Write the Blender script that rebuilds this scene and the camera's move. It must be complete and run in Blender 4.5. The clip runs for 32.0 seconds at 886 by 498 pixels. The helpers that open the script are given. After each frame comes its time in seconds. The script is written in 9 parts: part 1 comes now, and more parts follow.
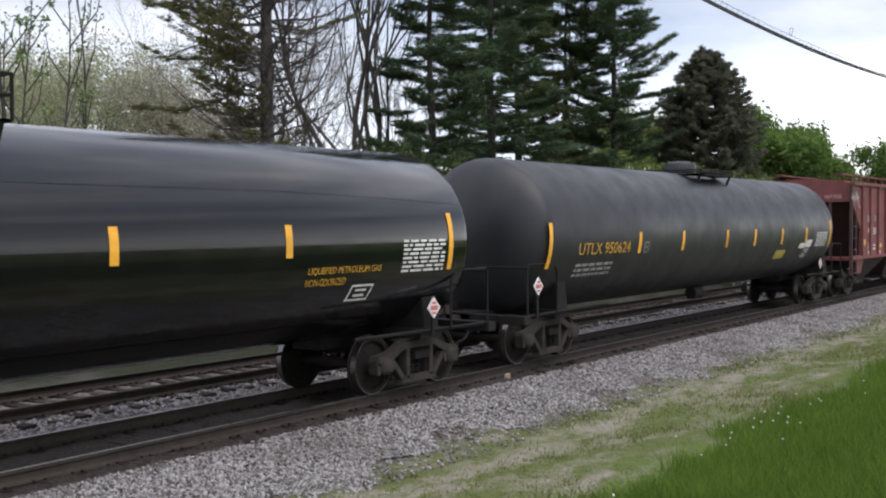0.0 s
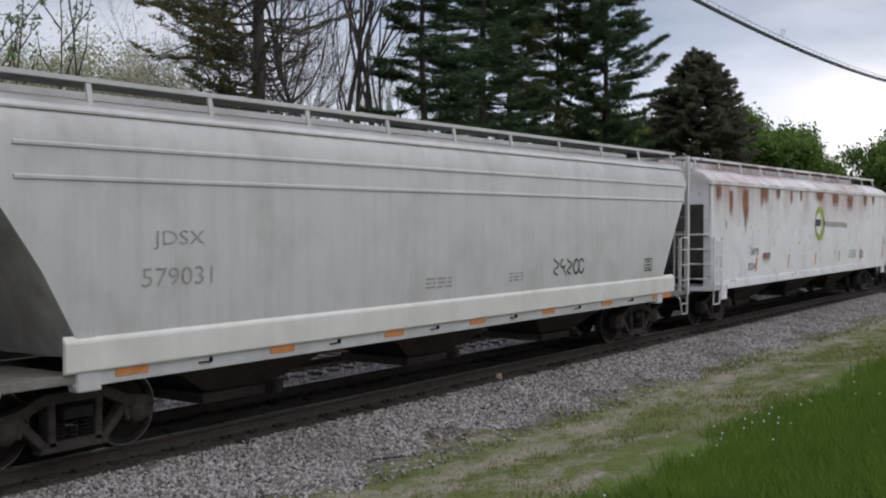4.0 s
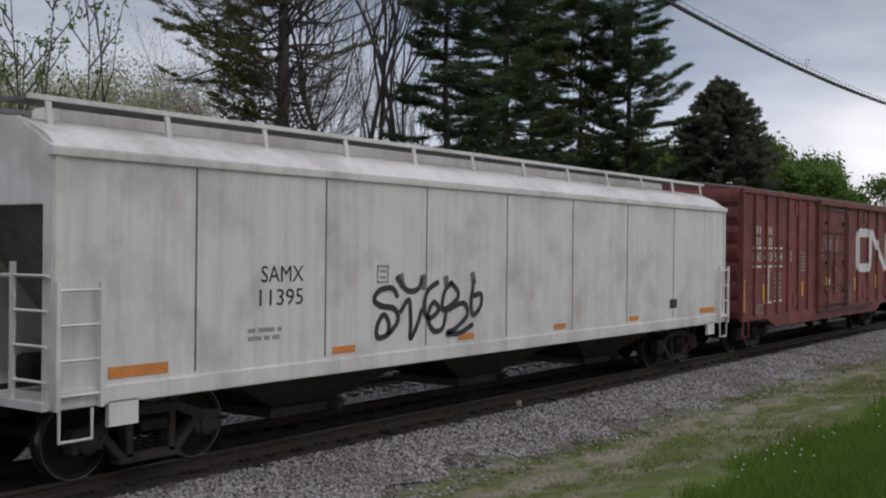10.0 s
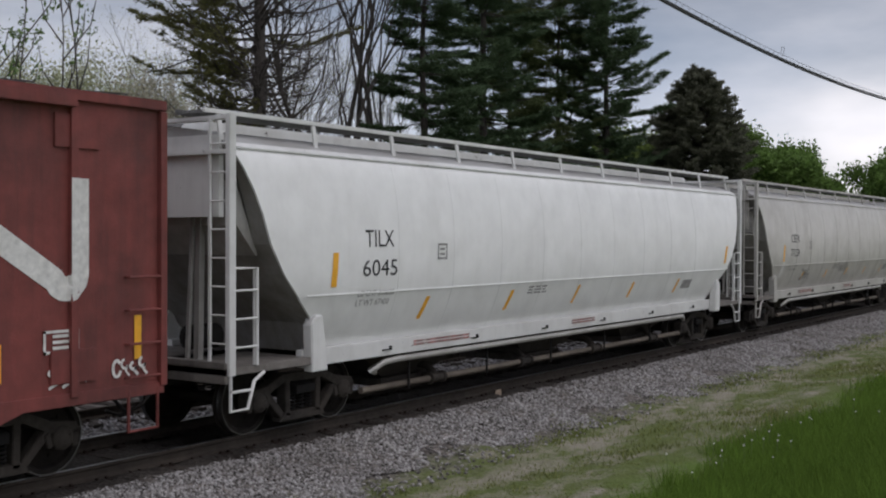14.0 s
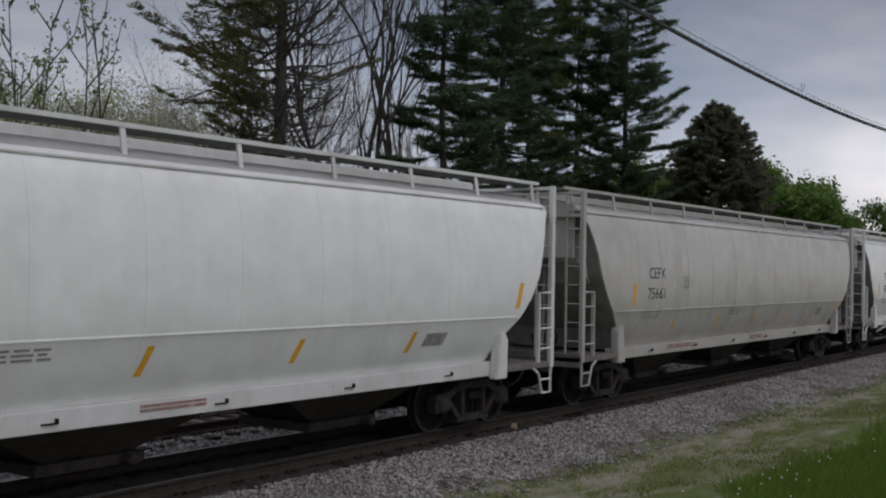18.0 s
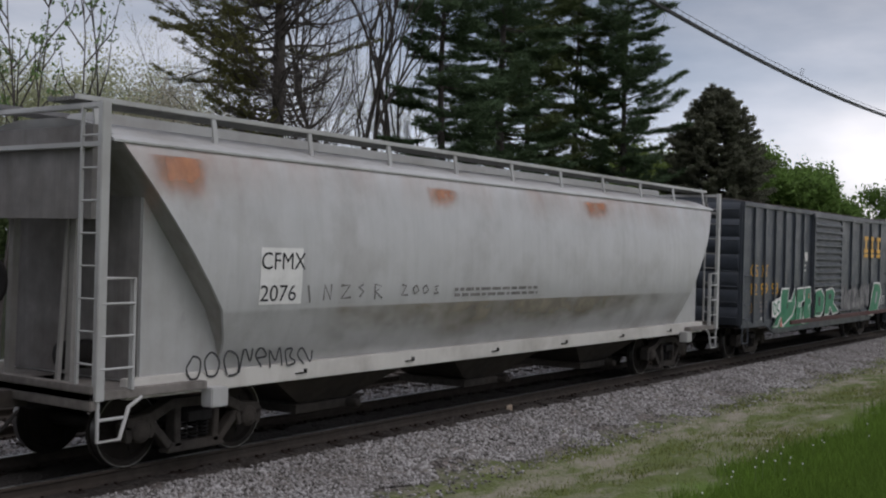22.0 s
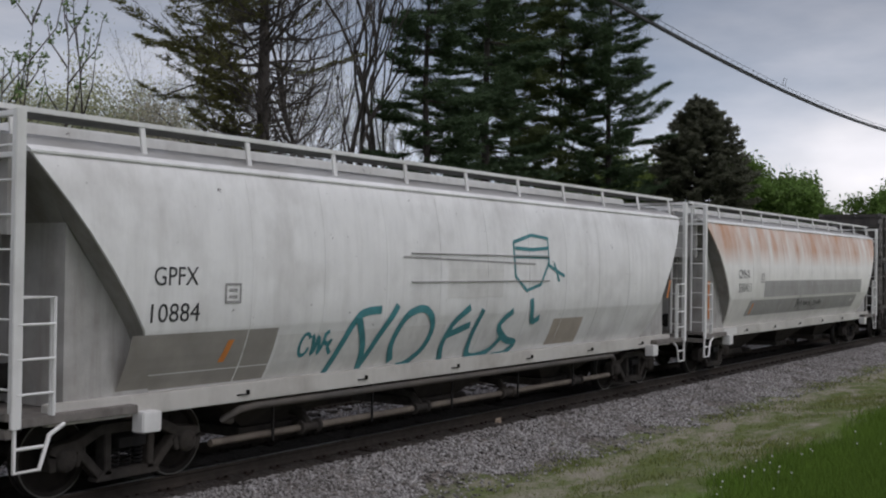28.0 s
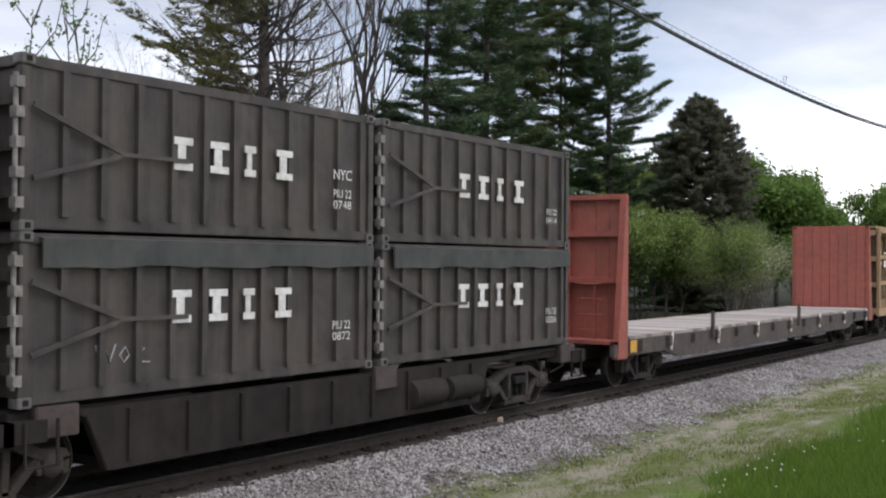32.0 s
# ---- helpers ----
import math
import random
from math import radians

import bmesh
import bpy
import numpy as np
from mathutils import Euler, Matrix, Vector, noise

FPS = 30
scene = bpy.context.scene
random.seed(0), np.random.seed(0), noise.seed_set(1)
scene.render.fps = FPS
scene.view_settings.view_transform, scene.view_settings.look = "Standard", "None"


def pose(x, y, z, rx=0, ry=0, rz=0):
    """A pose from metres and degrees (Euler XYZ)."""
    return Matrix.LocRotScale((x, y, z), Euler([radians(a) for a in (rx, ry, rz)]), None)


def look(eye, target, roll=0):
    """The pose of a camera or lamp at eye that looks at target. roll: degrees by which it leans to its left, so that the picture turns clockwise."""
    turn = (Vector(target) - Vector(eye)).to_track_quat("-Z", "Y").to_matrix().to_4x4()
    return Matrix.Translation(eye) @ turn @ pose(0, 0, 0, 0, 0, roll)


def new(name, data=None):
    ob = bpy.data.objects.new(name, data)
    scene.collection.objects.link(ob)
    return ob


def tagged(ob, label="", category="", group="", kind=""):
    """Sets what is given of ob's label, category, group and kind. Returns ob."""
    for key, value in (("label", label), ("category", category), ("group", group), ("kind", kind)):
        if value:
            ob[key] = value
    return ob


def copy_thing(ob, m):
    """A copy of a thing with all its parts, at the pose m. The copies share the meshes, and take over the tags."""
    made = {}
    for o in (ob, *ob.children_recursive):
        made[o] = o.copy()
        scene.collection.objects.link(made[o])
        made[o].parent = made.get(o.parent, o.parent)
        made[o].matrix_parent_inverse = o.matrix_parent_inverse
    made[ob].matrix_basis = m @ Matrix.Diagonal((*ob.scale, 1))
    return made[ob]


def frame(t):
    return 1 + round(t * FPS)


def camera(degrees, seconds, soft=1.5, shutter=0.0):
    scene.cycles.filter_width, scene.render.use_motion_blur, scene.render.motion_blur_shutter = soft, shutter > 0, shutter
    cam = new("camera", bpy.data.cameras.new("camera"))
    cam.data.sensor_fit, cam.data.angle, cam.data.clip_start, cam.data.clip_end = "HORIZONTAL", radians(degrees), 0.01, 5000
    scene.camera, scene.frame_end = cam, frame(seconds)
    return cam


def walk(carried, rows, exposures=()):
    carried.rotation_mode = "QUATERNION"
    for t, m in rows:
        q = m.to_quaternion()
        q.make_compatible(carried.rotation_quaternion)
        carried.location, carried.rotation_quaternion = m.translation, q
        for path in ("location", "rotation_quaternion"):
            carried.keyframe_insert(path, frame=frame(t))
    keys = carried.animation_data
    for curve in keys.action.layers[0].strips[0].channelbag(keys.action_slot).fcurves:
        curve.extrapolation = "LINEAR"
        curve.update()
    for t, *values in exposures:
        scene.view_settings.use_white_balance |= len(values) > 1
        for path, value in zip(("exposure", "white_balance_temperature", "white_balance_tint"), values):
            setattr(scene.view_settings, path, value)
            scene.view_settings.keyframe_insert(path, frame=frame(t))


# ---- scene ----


# camera: stands beside the line on a tripod that pans and tilts a little; world origin under it, z = 0 at the rail tops
LENS, EYE_Z, TRACK_Y, SPEED = 43.9, 2.711, 11.451, 12.81
cam = camera(LENS, 32.0, soft=2.1)
# seconds, heading, pitch, roll
ROWS = [
    (0.0, -55.241, -1.481, 0.230),
    (0.5, -55.084, -1.024, -0.254),
    (1.0, -55.437, -0.911, -0.050),
    (1.5, -55.689, -0.803, -0.119),
    (2.0, -54.960, -1.429, 0.100),
    (2.5, -55.500, -1.305, 0.502),
    (4.5, -55.664, -1.520, 0.005),
    (5.0, -55.935, -0.916, 0.617),
    (5.5, -55.597, -0.413, 0.216),
    (6.0, -55.632, -0.438, 0.118),
    (6.5, -56.235, -0.186, 0.448),
    (7.0, -56.160, 0.210, 0.164),
    (7.5, -56.165, 0.674, 0.329),
    (8.0, -55.503, 0.970, 0.050),
    (8.5, -55.868, 0.850, 0.524),
    (9.0, -55.581, 0.382, -0.400),
    (9.5, -54.966, 0.014, -0.388),
    (10.0, -54.543, -0.140, -0.621),
    (10.5, -54.893, -0.637, -0.474),
    (11.0, -55.042, -0.932, -0.515),
    (11.5, -55.045, -1.141, -0.592),
    (12.0, -55.504, -1.245, -0.682),
    (12.5, -55.391, -1.334, -0.696),
    (13.0, -55.809, -1.379, -0.310),
    (13.5, -55.804, -0.868, -0.503),
    (14.0, -55.664, -0.658, -0.183),
    (14.5, -55.786, -0.979, -0.428),
    (15.0, -56.004, -0.693, -0.417),
    (15.5, -55.472, -0.063, -0.663),
    (17.5, -54.775, 0.666, -1.040),
    (18.0, -54.760, 0.999, -0.960),
    (18.5, -55.042, 1.084, -0.843),
    (19.0, -54.990, 1.087, -1.181),
    (19.5, -54.877, 1.172, -1.128),
    (20.0, -55.085, 1.405, -1.207),
    (20.5, -54.962, 1.360, -1.563),
    (21.0, -54.682, 1.156, -1.774),
    (21.5, -55.014, 0.126, -1.513),
    (22.0, -54.907, 0.028, -1.500),
    (22.5, -55.172, 0.034, -1.411),
    (23.0, -55.917, -0.150, -0.880),
    (23.5, -55.915, 0.016, -0.795),
    (24.0, -55.899, 0.119, -0.690),
    (24.5, -55.967, 0.159, -0.562),
    (26.5, -55.807, 0.203, -0.642),
    (27.0, -55.775, 0.365, -0.831),
    (27.5, -55.782, 0.489, -0.812),
    (28.0, -55.595, 0.747, -0.793),
    (28.5, -55.783, 0.622, -0.504),
    (29.0, -55.581, 0.664, -0.600),
    (29.5, -55.682, 0.462, -0.614),
    (30.0, -55.887, 0.340, -0.371),
    (30.5, -55.675, 0.787, -0.434),
    (31.0, -55.412, 0.753, -0.532),
    (31.5, -55.408, 0.865, -0.521),
    (32.0, -55.538, 0.732, -0.439),
]
# seconds, stops, white balance
EXPOSURES = [
    (0, 0.44, 6480, 16),
    (1, 0.48, 6480, 16),
    (2, 0.48, 6480, 16),
    (5, -0.52, 6480, 16),
    (6, -0.62, 6480, 16),
    (7, 0.08, 6480, 16),
    (8, 0.38, 6480, 16),
    (9, 0.21, 6480, 16),
    (10, -0.47, 6480, 16),
    (11, -0.47, 6480, 16),
    (12, 0.19, 6480, 16),
    (13, 0.23, 6480, 16),
    (14, -0.47, 6480, 16),
    (15, -0.77, 6480, 16),
    (18, -0.79, 6480, 16),
    (19, -0.47, 6480, 16),
    (20, -0.57, 6480, 16),
    (21, -0.82, 6480, 16),
    (22, -0.37, 6480, 16),
    (23, -0.24, 6480, 16),
    (24, 0.17, 6480, 16),
    (27, -0.68, 6480, 16),
    (28, -0.52, 6480, 16),
    (29, -0.64, 6480, 16),
    (30, -0.52, 6480, 16),
    (31, 0.33, 6480, 16),
    (32, 0.42, 6480, 16),
]
walk(cam, [(t, pose(0, 0, EYE_Z, 90 + pitch, roll, yaw)) for t, yaw, pitch, roll in ROWS], EXPOSURES)

# ---- light: broken overcast, bright low sky, soft sun from behind the camera ----
SUN_AZ, SUN_EL = -100.0, 62.0


def make_light():
    w = bpy.data.worlds.new("sky")
    scene.world = w
    w.use_nodes = True
    n, l = w.node_tree.nodes, w.node_tree.links
    n.clear()
    out, bg = n.new("ShaderNodeOutputWorld"), n.new("ShaderNodeBackground")
    sky = n.new("ShaderNodeTexSky")
    sky.sky_type, sky.sun_disc = "NISHITA", False
    sky.sun_elevation, sky.sun_rotation = radians(SUN_EL), radians(90 - SUN_AZ)
    sky.air_density, sky.dust_density, sky.ozone_density = 1.0, 2.0, 1.5
    co, mp = n.new("ShaderNodeTexCoord"), n.new("ShaderNodeMapping")
    mp.inputs["Scale"].default_value = (1.0, 1.0, 3.2)
    l.new(co.outputs["Generated"], mp.inputs["Vector"])
    nz = n.new("ShaderNodeTexNoise")
    nz.inputs["Scale"].default_value, nz.inputs["Detail"].default_value, nz.inputs["Roughness"].default_value = 2.6, 7.0, 0.55
    l.new(mp.outputs["Vector"], nz.inputs["Vector"])
    cover, tone = n.new("ShaderNodeValToRGB"), n.new("ShaderNodeValToRGB")
    cover.color_ramp.elements[0].position, cover.color_ramp.elements[1].position = 0.36, 0.62
    cover.color_ramp.elements[0].color, cover.color_ramp.elements[1].color = (0.45, 0.45, 0.45, 1), (0.97, 0.97, 0.97, 1)
    nz2 = n.new("ShaderNodeTexNoise")
    nz2.inputs["Scale"].default_value, nz2.inputs["Detail"].default_value = 1.7, 5.0
    l.new(mp.outputs["Vector"], nz2.inputs["Vector"])
    tone.color_ramp.elements[0].position, tone.color_ramp.elements[1].position = 0.38, 0.62
    tone.color_ramp.elements[0].color, tone.color_ramp.elements[1].color = (6.3, 7.2, 8.5, 1), (10.8, 11.0, 11.3, 1)
    l.new(nz.outputs["Fac"], cover.inputs["Fac"])
    l.new(nz2.outputs["Fac"], tone.inputs["Fac"])
    mix = n.new("ShaderNodeMix")
    mix.data_type = "RGBA"
    l.new(cover.outputs["Color"], mix.inputs["Factor"])
    l.new(sky.outputs["Color"], mix.inputs["A"])
    l.new(tone.outputs["Color"], mix.inputs["B"])
    # overcast sky, palest low over the land
    sep, low, shade = n.new("ShaderNodeSeparateXYZ"), n.new("ShaderNodeValToRGB"), n.new("ShaderNodeMix")
    l.new(co.outputs["Generated"], sep.inputs[0])
    l.new(sep.outputs["Z"], low.inputs["Fac"])
    e = low.color_ramp.elements
    e[0].position, e[0].color = 0.02, (1.0, 0.98, 0.95, 1)
    e[1].position, e[1].color = 0.75, (0.8, 0.8, 0.8, 1)
    for p, k in ((0.1, 0.8), (0.24, 0.5)):
        x = e.new(p)
        x.color = (k, k, k, 1)
    shade.data_type, shade.blend_type = "RGBA", "MULTIPLY"
    shade.inputs["Factor"].default_value = 1.0
    l.new(mix.outputs["Result"], shade.inputs["A"])
    l.new(low.outputs["Color"], shade.inputs["B"])
    l.new(shade.outputs["Result"], bg.inputs["Color"])
    bg.inputs["Strength"].default_value = 0.155
    l.new(bg.outputs[0], out.inputs[0])
    sun = bpy.data.lights.new("sun", "SUN")
    sun.energy, sun.angle, sun.color = 1.2, radians(60), (1.0, 0.985, 0.965)
    ob = new("sun", sun)
    e, a = radians(SUN_EL), radians(SUN_AZ)
    d = Vector((math.cos(e) * math.cos(a), math.cos(e) * math.sin(a), math.sin(e)))
    ob.matrix_world = look(d * 60, (0, 0, 0))


make_light()

# ---- materials ----
MATS = {}


def paint(name, base, rough=0.55, metal=0.0, var=0.12, scale=5.0, dirt=None, dirt_amt=0.35, streak=0.0, bump=0.15, bump_scale=30.0, spec=0.5, island=0.0, rnd=0.0, top_rust_or_light=None, coat=0.0, worn=0.0, chips=0.0, pale=True):
    """A weathered surface: base colour with fine and broad variation, blotches and run-down streaks of dirt."""
    if name in MATS:
        return MATS[name]
    m = bpy.data.materials.new(name)
    MATS[name] = m
    m.use_nodes = True
    n, l = m.node_tree.nodes, m.node_tree.links
    b = n["Principled BSDF"]
    co = n.new("ShaderNodeTexCoord")

    def noise_at(sc, vec=(1, 1, 1), detail=4.0, rough_=0.6):
        mp, nz = n.new("ShaderNodeMapping"), n.new("ShaderNodeTexNoise")
        mp.inputs["Scale"].default_value = vec
        nz.inputs["Scale"].default_value, nz.inputs["Detail"].default_value, nz.inputs["Roughness"].default_value = sc, detail, rough_
        l.new(co.outputs["Object"], mp.inputs["Vector"])
        l.new(mp.outputs["Vector"], nz.inputs["Vector"])
        return nz.outputs["Fac"]

    def ramp(src, lo, hi, a=0.0, z=1.0):
        r = n.new("ShaderNodeMapRange")
        r.inputs["From Min"].default_value, r.inputs["From Max"].default_value = lo, hi
        r.inputs["To Min"].default_value, r.inputs["To Max"].default_value = a, z
        l.new(src, r.inputs["Value"])
        return r.outputs["Result"]

    def blend(fac, a, z):
        x = n.new("ShaderNodeMix")
        x.data_type = "RGBA"
        if isinstance(fac, float):
            x.inputs["Factor"].default_value = fac
        else:
            l.new(fac, x.inputs["Factor"])
        for sock, val in (("A", a), ("B", z)):
            if isinstance(val, tuple):
                x.inputs[sock].default_value = (*val, 1)
            else:
                l.new(val, x.inputs[sock])
        return x.outputs["Result"]

    def times(a, z):
        x = n.new("ShaderNodeMath")
        x.operation = "MULTIPLY"
        for i, val in enumerate((a, z)):
            if isinstance(val, float):
                x.inputs[i].default_value = val
            else:
                l.new(val, x.inputs[i])
        return x.outputs[0]

    lo, hi = tuple(c * (1 - var) for c in base), tuple(min(1, c * (1 + var)) for c in base)
    col = blend(ramp(noise_at(scale, detail=6.0), 0.3, 0.7), lo, hi)
    if island or rnd:
        if island:
            g = n.new("ShaderNodeNewGeometry").outputs["Random Per Island"]
        else:
            g = n.new("ShaderNodeObjectInfo").outputs["Random"]
        k = island or rnd
        light = blend(k * 0.5, col, (1.0, 1.0, 1.0)) if pale else blend(k, col, tuple(min(1.0, 1.9 * v) for v in base))
        col = blend(ramp(g, 0, 1, 0.0, 1.0), blend(k, col, (0.0, 0.0, 0.0)), light)
    if dirt:
        col = blend(ramp(noise_at(0.9, detail=8.0), 0.48, 0.75, 0.0, dirt_amt), col, dirt)
        if streak:
            col = blend(times(ramp(noise_at(2.2, (2.2, 2.2, 0.16), 5.0, 0.7), 0.45, 0.8), streak), col, dirt)
    if chips:
        # small knocks and scuffs down to dark metal
        col = blend(ramp(noise_at(5.5, (1, 1, 1.4), 6.0, 0.7), 0.68 - 0.12 * chips, 0.71 - 0.12 * chips), col, (0.07, 0.05, 0.045))
    # rust on the upper part; on the tanks, top light painted in
    if top_rust_or_light:
        z0, z1, rc, amt, *cover = top_rust_or_light
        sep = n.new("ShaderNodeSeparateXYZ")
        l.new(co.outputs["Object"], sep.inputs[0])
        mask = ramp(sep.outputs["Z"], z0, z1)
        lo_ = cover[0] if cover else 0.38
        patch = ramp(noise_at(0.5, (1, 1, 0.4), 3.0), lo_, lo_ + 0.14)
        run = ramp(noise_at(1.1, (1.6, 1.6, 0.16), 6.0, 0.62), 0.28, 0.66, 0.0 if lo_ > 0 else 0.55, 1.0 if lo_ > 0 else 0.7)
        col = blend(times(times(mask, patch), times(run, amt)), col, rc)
    l.new(col, b.inputs["Base Color"])
    l.new(ramp(noise_at(scale * 0.7), 0.3, 0.7, max(0.02, rough - 0.1), min(1, rough + 0.12)), b.inputs["Roughness"])
    b.inputs["Metallic"].default_value = metal
    b.inputs["Specular IOR Level"].default_value = spec
    b.inputs["Coat Weight"].default_value = coat
    if worn:
        # paint flaked and thinned in patches
        l.new(ramp(noise_at(3.2, (1.6, 1.6, 0.5), 7.0, 0.75), worn - 0.12, worn + 0.1), b.inputs["Alpha"])
    if bump:
        bp = n.new("ShaderNodeBump")
        bp.inputs["Strength"].default_value, bp.inputs["Distance"].default_value = bump, 0.02
        l.new(noise_at(bump_scale, detail=5.0), bp.inputs["Height"])
        l.new(bp.outputs[0], b.inputs["Normal"])
    return m


def leaf_paint(name, base, island=0.4, glow=0.45):
    fresh = name not in MATS
    m = paint(name, base, 0.7, 0, 0.25, 0.8, island=island, bump=0, spec=0.15, pale=False)
    if fresh and glow:
        # thin leaves let part of the light through
        n, l = m.node_tree.nodes, m.node_tree.links
        b, out = n["Principled BSDF"], n["Material Output"]
        thin, mix = n.new("ShaderNodeBsdfTranslucent"), n.new("ShaderNodeMixShader")
        l.new(b.inputs["Base Color"].links[0].from_socket, thin.inputs["Color"])
        mix.inputs[0].default_value = glow
        l.new(b.outputs[0], mix.inputs[1])
        l.new(thin.outputs[0], mix.inputs[2])
        l.new(mix.outputs[0], out.inputs["Surface"])
    return m


DUST, RUST = (0.16, 0.13, 0.1), (0.22, 0.075, 0.03)


# ---- mesh building ----
class Build:
    """Collects vertices and faces of one mesh."""

    def __init__(self):
        self.v, self.f = [], []

    def add(self, verts, faces):
        k = len(self.v)
        self.v += [tuple(p) for p in verts]
        self.f += [tuple(i + k for i in q) for q in faces]
        return self

    def box(self, x0, x1, y0, y1, z0, z1):
        x0, x1, y0, y1, z0, z1 = min(x0, x1), max(x0, x1), min(y0, y1), max(y0, y1), min(z0, z1), max(z0, z1)
        p = [(x0, y0, z0), (x1, y0, z0), (x1, y1, z0), (x0, y1, z0), (x0, y0, z1), (x1, y0, z1), (x1, y1, z1), (x0, y1, z1)]
        return self.add(p, [(3, 2, 1, 0), (4, 5, 6, 7), (0, 1, 5, 4), (1, 2, 6, 5), (2, 3, 7, 6), (3, 0, 4, 7)])

    def cbox(self, x, y, z, w, d, h):
        return self.box(x - w / 2, x + w / 2, y - d / 2, y + d / 2, z - h / 2, z + h / 2)

    def loft(self, rings, cap=True, closed=True):
        n = len(rings[0])
        p = [q for r in rings for q in r]
        f = []
        for i in range(len(rings) - 1):
            for j in range(n if closed else n - 1):
                a, b = i * n + j, i * n + (j + 1) % n
                f.append((a, b, b + n, a + n))
        if cap:
            f.append(tuple(range(n))[::-1])
            f.append(tuple(range((len(rings) - 1) * n, len(rings) * n)))
        return self.add(p, f)

    def prism_x(self, prof, x0, x1):
        """A closed (y, z) outline run along x."""
        return self.loft([[(x0, y, z) for y, z in prof], [(x1, y, z) for y, z in prof]])

    def prism_y(self, prof, y0, y1):
        """A closed (x, z) outline run along y."""
        return self.loft([[(x, y0, z) for x, z in prof], [(x, y1, z) for x, z in prof]])

    def tube(self, path, r, n=6, cap=True):
        """A round bar through the points; r: one radius, or one a point."""
        path = [Vector(p) for p in path]
        rs = r if isinstance(r, (list, tuple)) else [r] * len(path)
        rings, side = [], None
        for i, p in enumerate(path):
            d = (path[min(i + 1, len(path) - 1)] - path[max(i - 1, 0)]).normalized()
            if side is None or abs(side.dot(d)) > 0.95:
                side = d.orthogonal().normalized()
            side = (side - d * side.dot(d)).normalized()
            up = d.cross(side)
            rings.append([p + (side * math.cos(2 * math.pi * k / n) + up * math.sin(2 * math.pi * k / n)) * rs[i] for k in range(n)])
        return self.loft(rings, cap)

    def bar(self, a, b, w, h=None):
        """A square bar from a to b."""
        a, b = Vector(a), Vector(b)
        h = h or w
        d = (b - a).normalized()
        s = d.cross(Vector((0, 0, 1)))
        s = s.normalized() if s.length > 0.01 else Vector((1, 0, 0))
        u = s.cross(d)
        c = [s * w / 2 + u * h / 2, -s * w / 2 + u * h / 2, -s * w / 2 - u * h / 2, s * w / 2 - u * h / 2]
        return self.loft([[a + q for q in c], [b + q for q in c]])

    def lathe_y(self, prof, cx, cz, n=32, cap=True):
        """An (radius, y) outline turned round an axle along y."""
        rings = [[(cx + r * math.cos(2 * math.pi * k / n), y, cz + r * math.sin(2 * math.pi * k / n)) for k in range(n)] for r, y in prof]
        return self.loft(rings, cap)

    def lathe_x(self, prof, cy, cz, n=32, cap=True):
        """A (radius, x) outline turned round an axis along x."""
        rings = [[(x, cy + r * math.cos(2 * math.pi * k / n), cz + r * math.sin(2 * math.pi * k / n)) for k in range(n)] for r, x in prof]
        return self.loft(rings, cap)

    def lathe_z(self, prof, cx, cy, n=24):
        rings = [[(cx + r * math.cos(2 * math.pi * k / n), cy + r * math.sin(2 * math.pi * k / n), z) for k in range(n)] for r, z in prof]
        return self.loft(rings)

    def mesh(self, name, material, smooth=0.0, bevel=0.0):
        me = bpy.data.meshes.new(name)
        me.from_pydata(self.v, [], self.f)
        if bevel or len(self.f) < 4000:
            bm = bmesh.new()
            bm.from_mesh(me)
            bmesh.ops.recalc_face_normals(bm, faces=bm.faces)
            if bevel:
                es = [e for e in bm.edges if len(e.link_faces) == 2 and e.calc_face_angle(0) > 0.6]
                bmesh.ops.bevel(bm, geom=es, offset=bevel, segments=2, affect="EDGES", clamp_overlap=True)
            bm.to_mesh(me)
            bm.free()
        me.materials.append(material)
        if smooth:
            me.polygons.foreach_set("use_smooth", [True] * len(me.polygons))
            me.set_sharp_from_angle(angle=radians(smooth))
        return me


def part(name, b, material, parent, label="", smooth=0.0, bevel=0.0):
    """Links a Build (or a finished mesh) as one mesh object under a thing or a part."""
    me = b.mesh(name, material, smooth, bevel) if isinstance(b, Build) else b
    ob = new(name, me)
    ob.parent = parent
    return tagged(ob, label)


def thing(name, label, category, group="", kind="", m=None):
    ob = tagged(new(name), label, category, group, kind)
    ob.empty_display_size = 0.2
    if m is not None:
        ob.matrix_world = m
    return ob


def solid(name, b, material, label, category, group="", kind="", smooth=0.0, bevel=0.0):
    """A thing that is one mesh."""
    me = b.mesh(name, material, smooth, bevel) if isinstance(b, Build) else b
    return tagged(new(name, me), label, category, group, kind)


def fast_mesh(name, verts, tris, material):
    """A mesh from numpy arrays."""
    me = bpy.data.meshes.new(name)
    verts, tris = np.asarray(verts, dtype=np.float32), np.asarray(tris, dtype=np.int32)
    k = tris.shape[1]
    me.vertices.add(len(verts))
    me.vertices.foreach_set("co", verts.ravel())
    me.loops.add(tris.size)
    me.loops.foreach_set("vertex_index", tris.ravel())
    me.polygons.add(len(tris))
    me.polygons.foreach_set("loop_start", np.arange(len(tris), dtype=np.int32) * k)
    me.update(calc_edges=True)
    me.materials.append(material)
    return me


# ---- lettering: the built-in font, laid on the side of a car ----
WORDS = {}


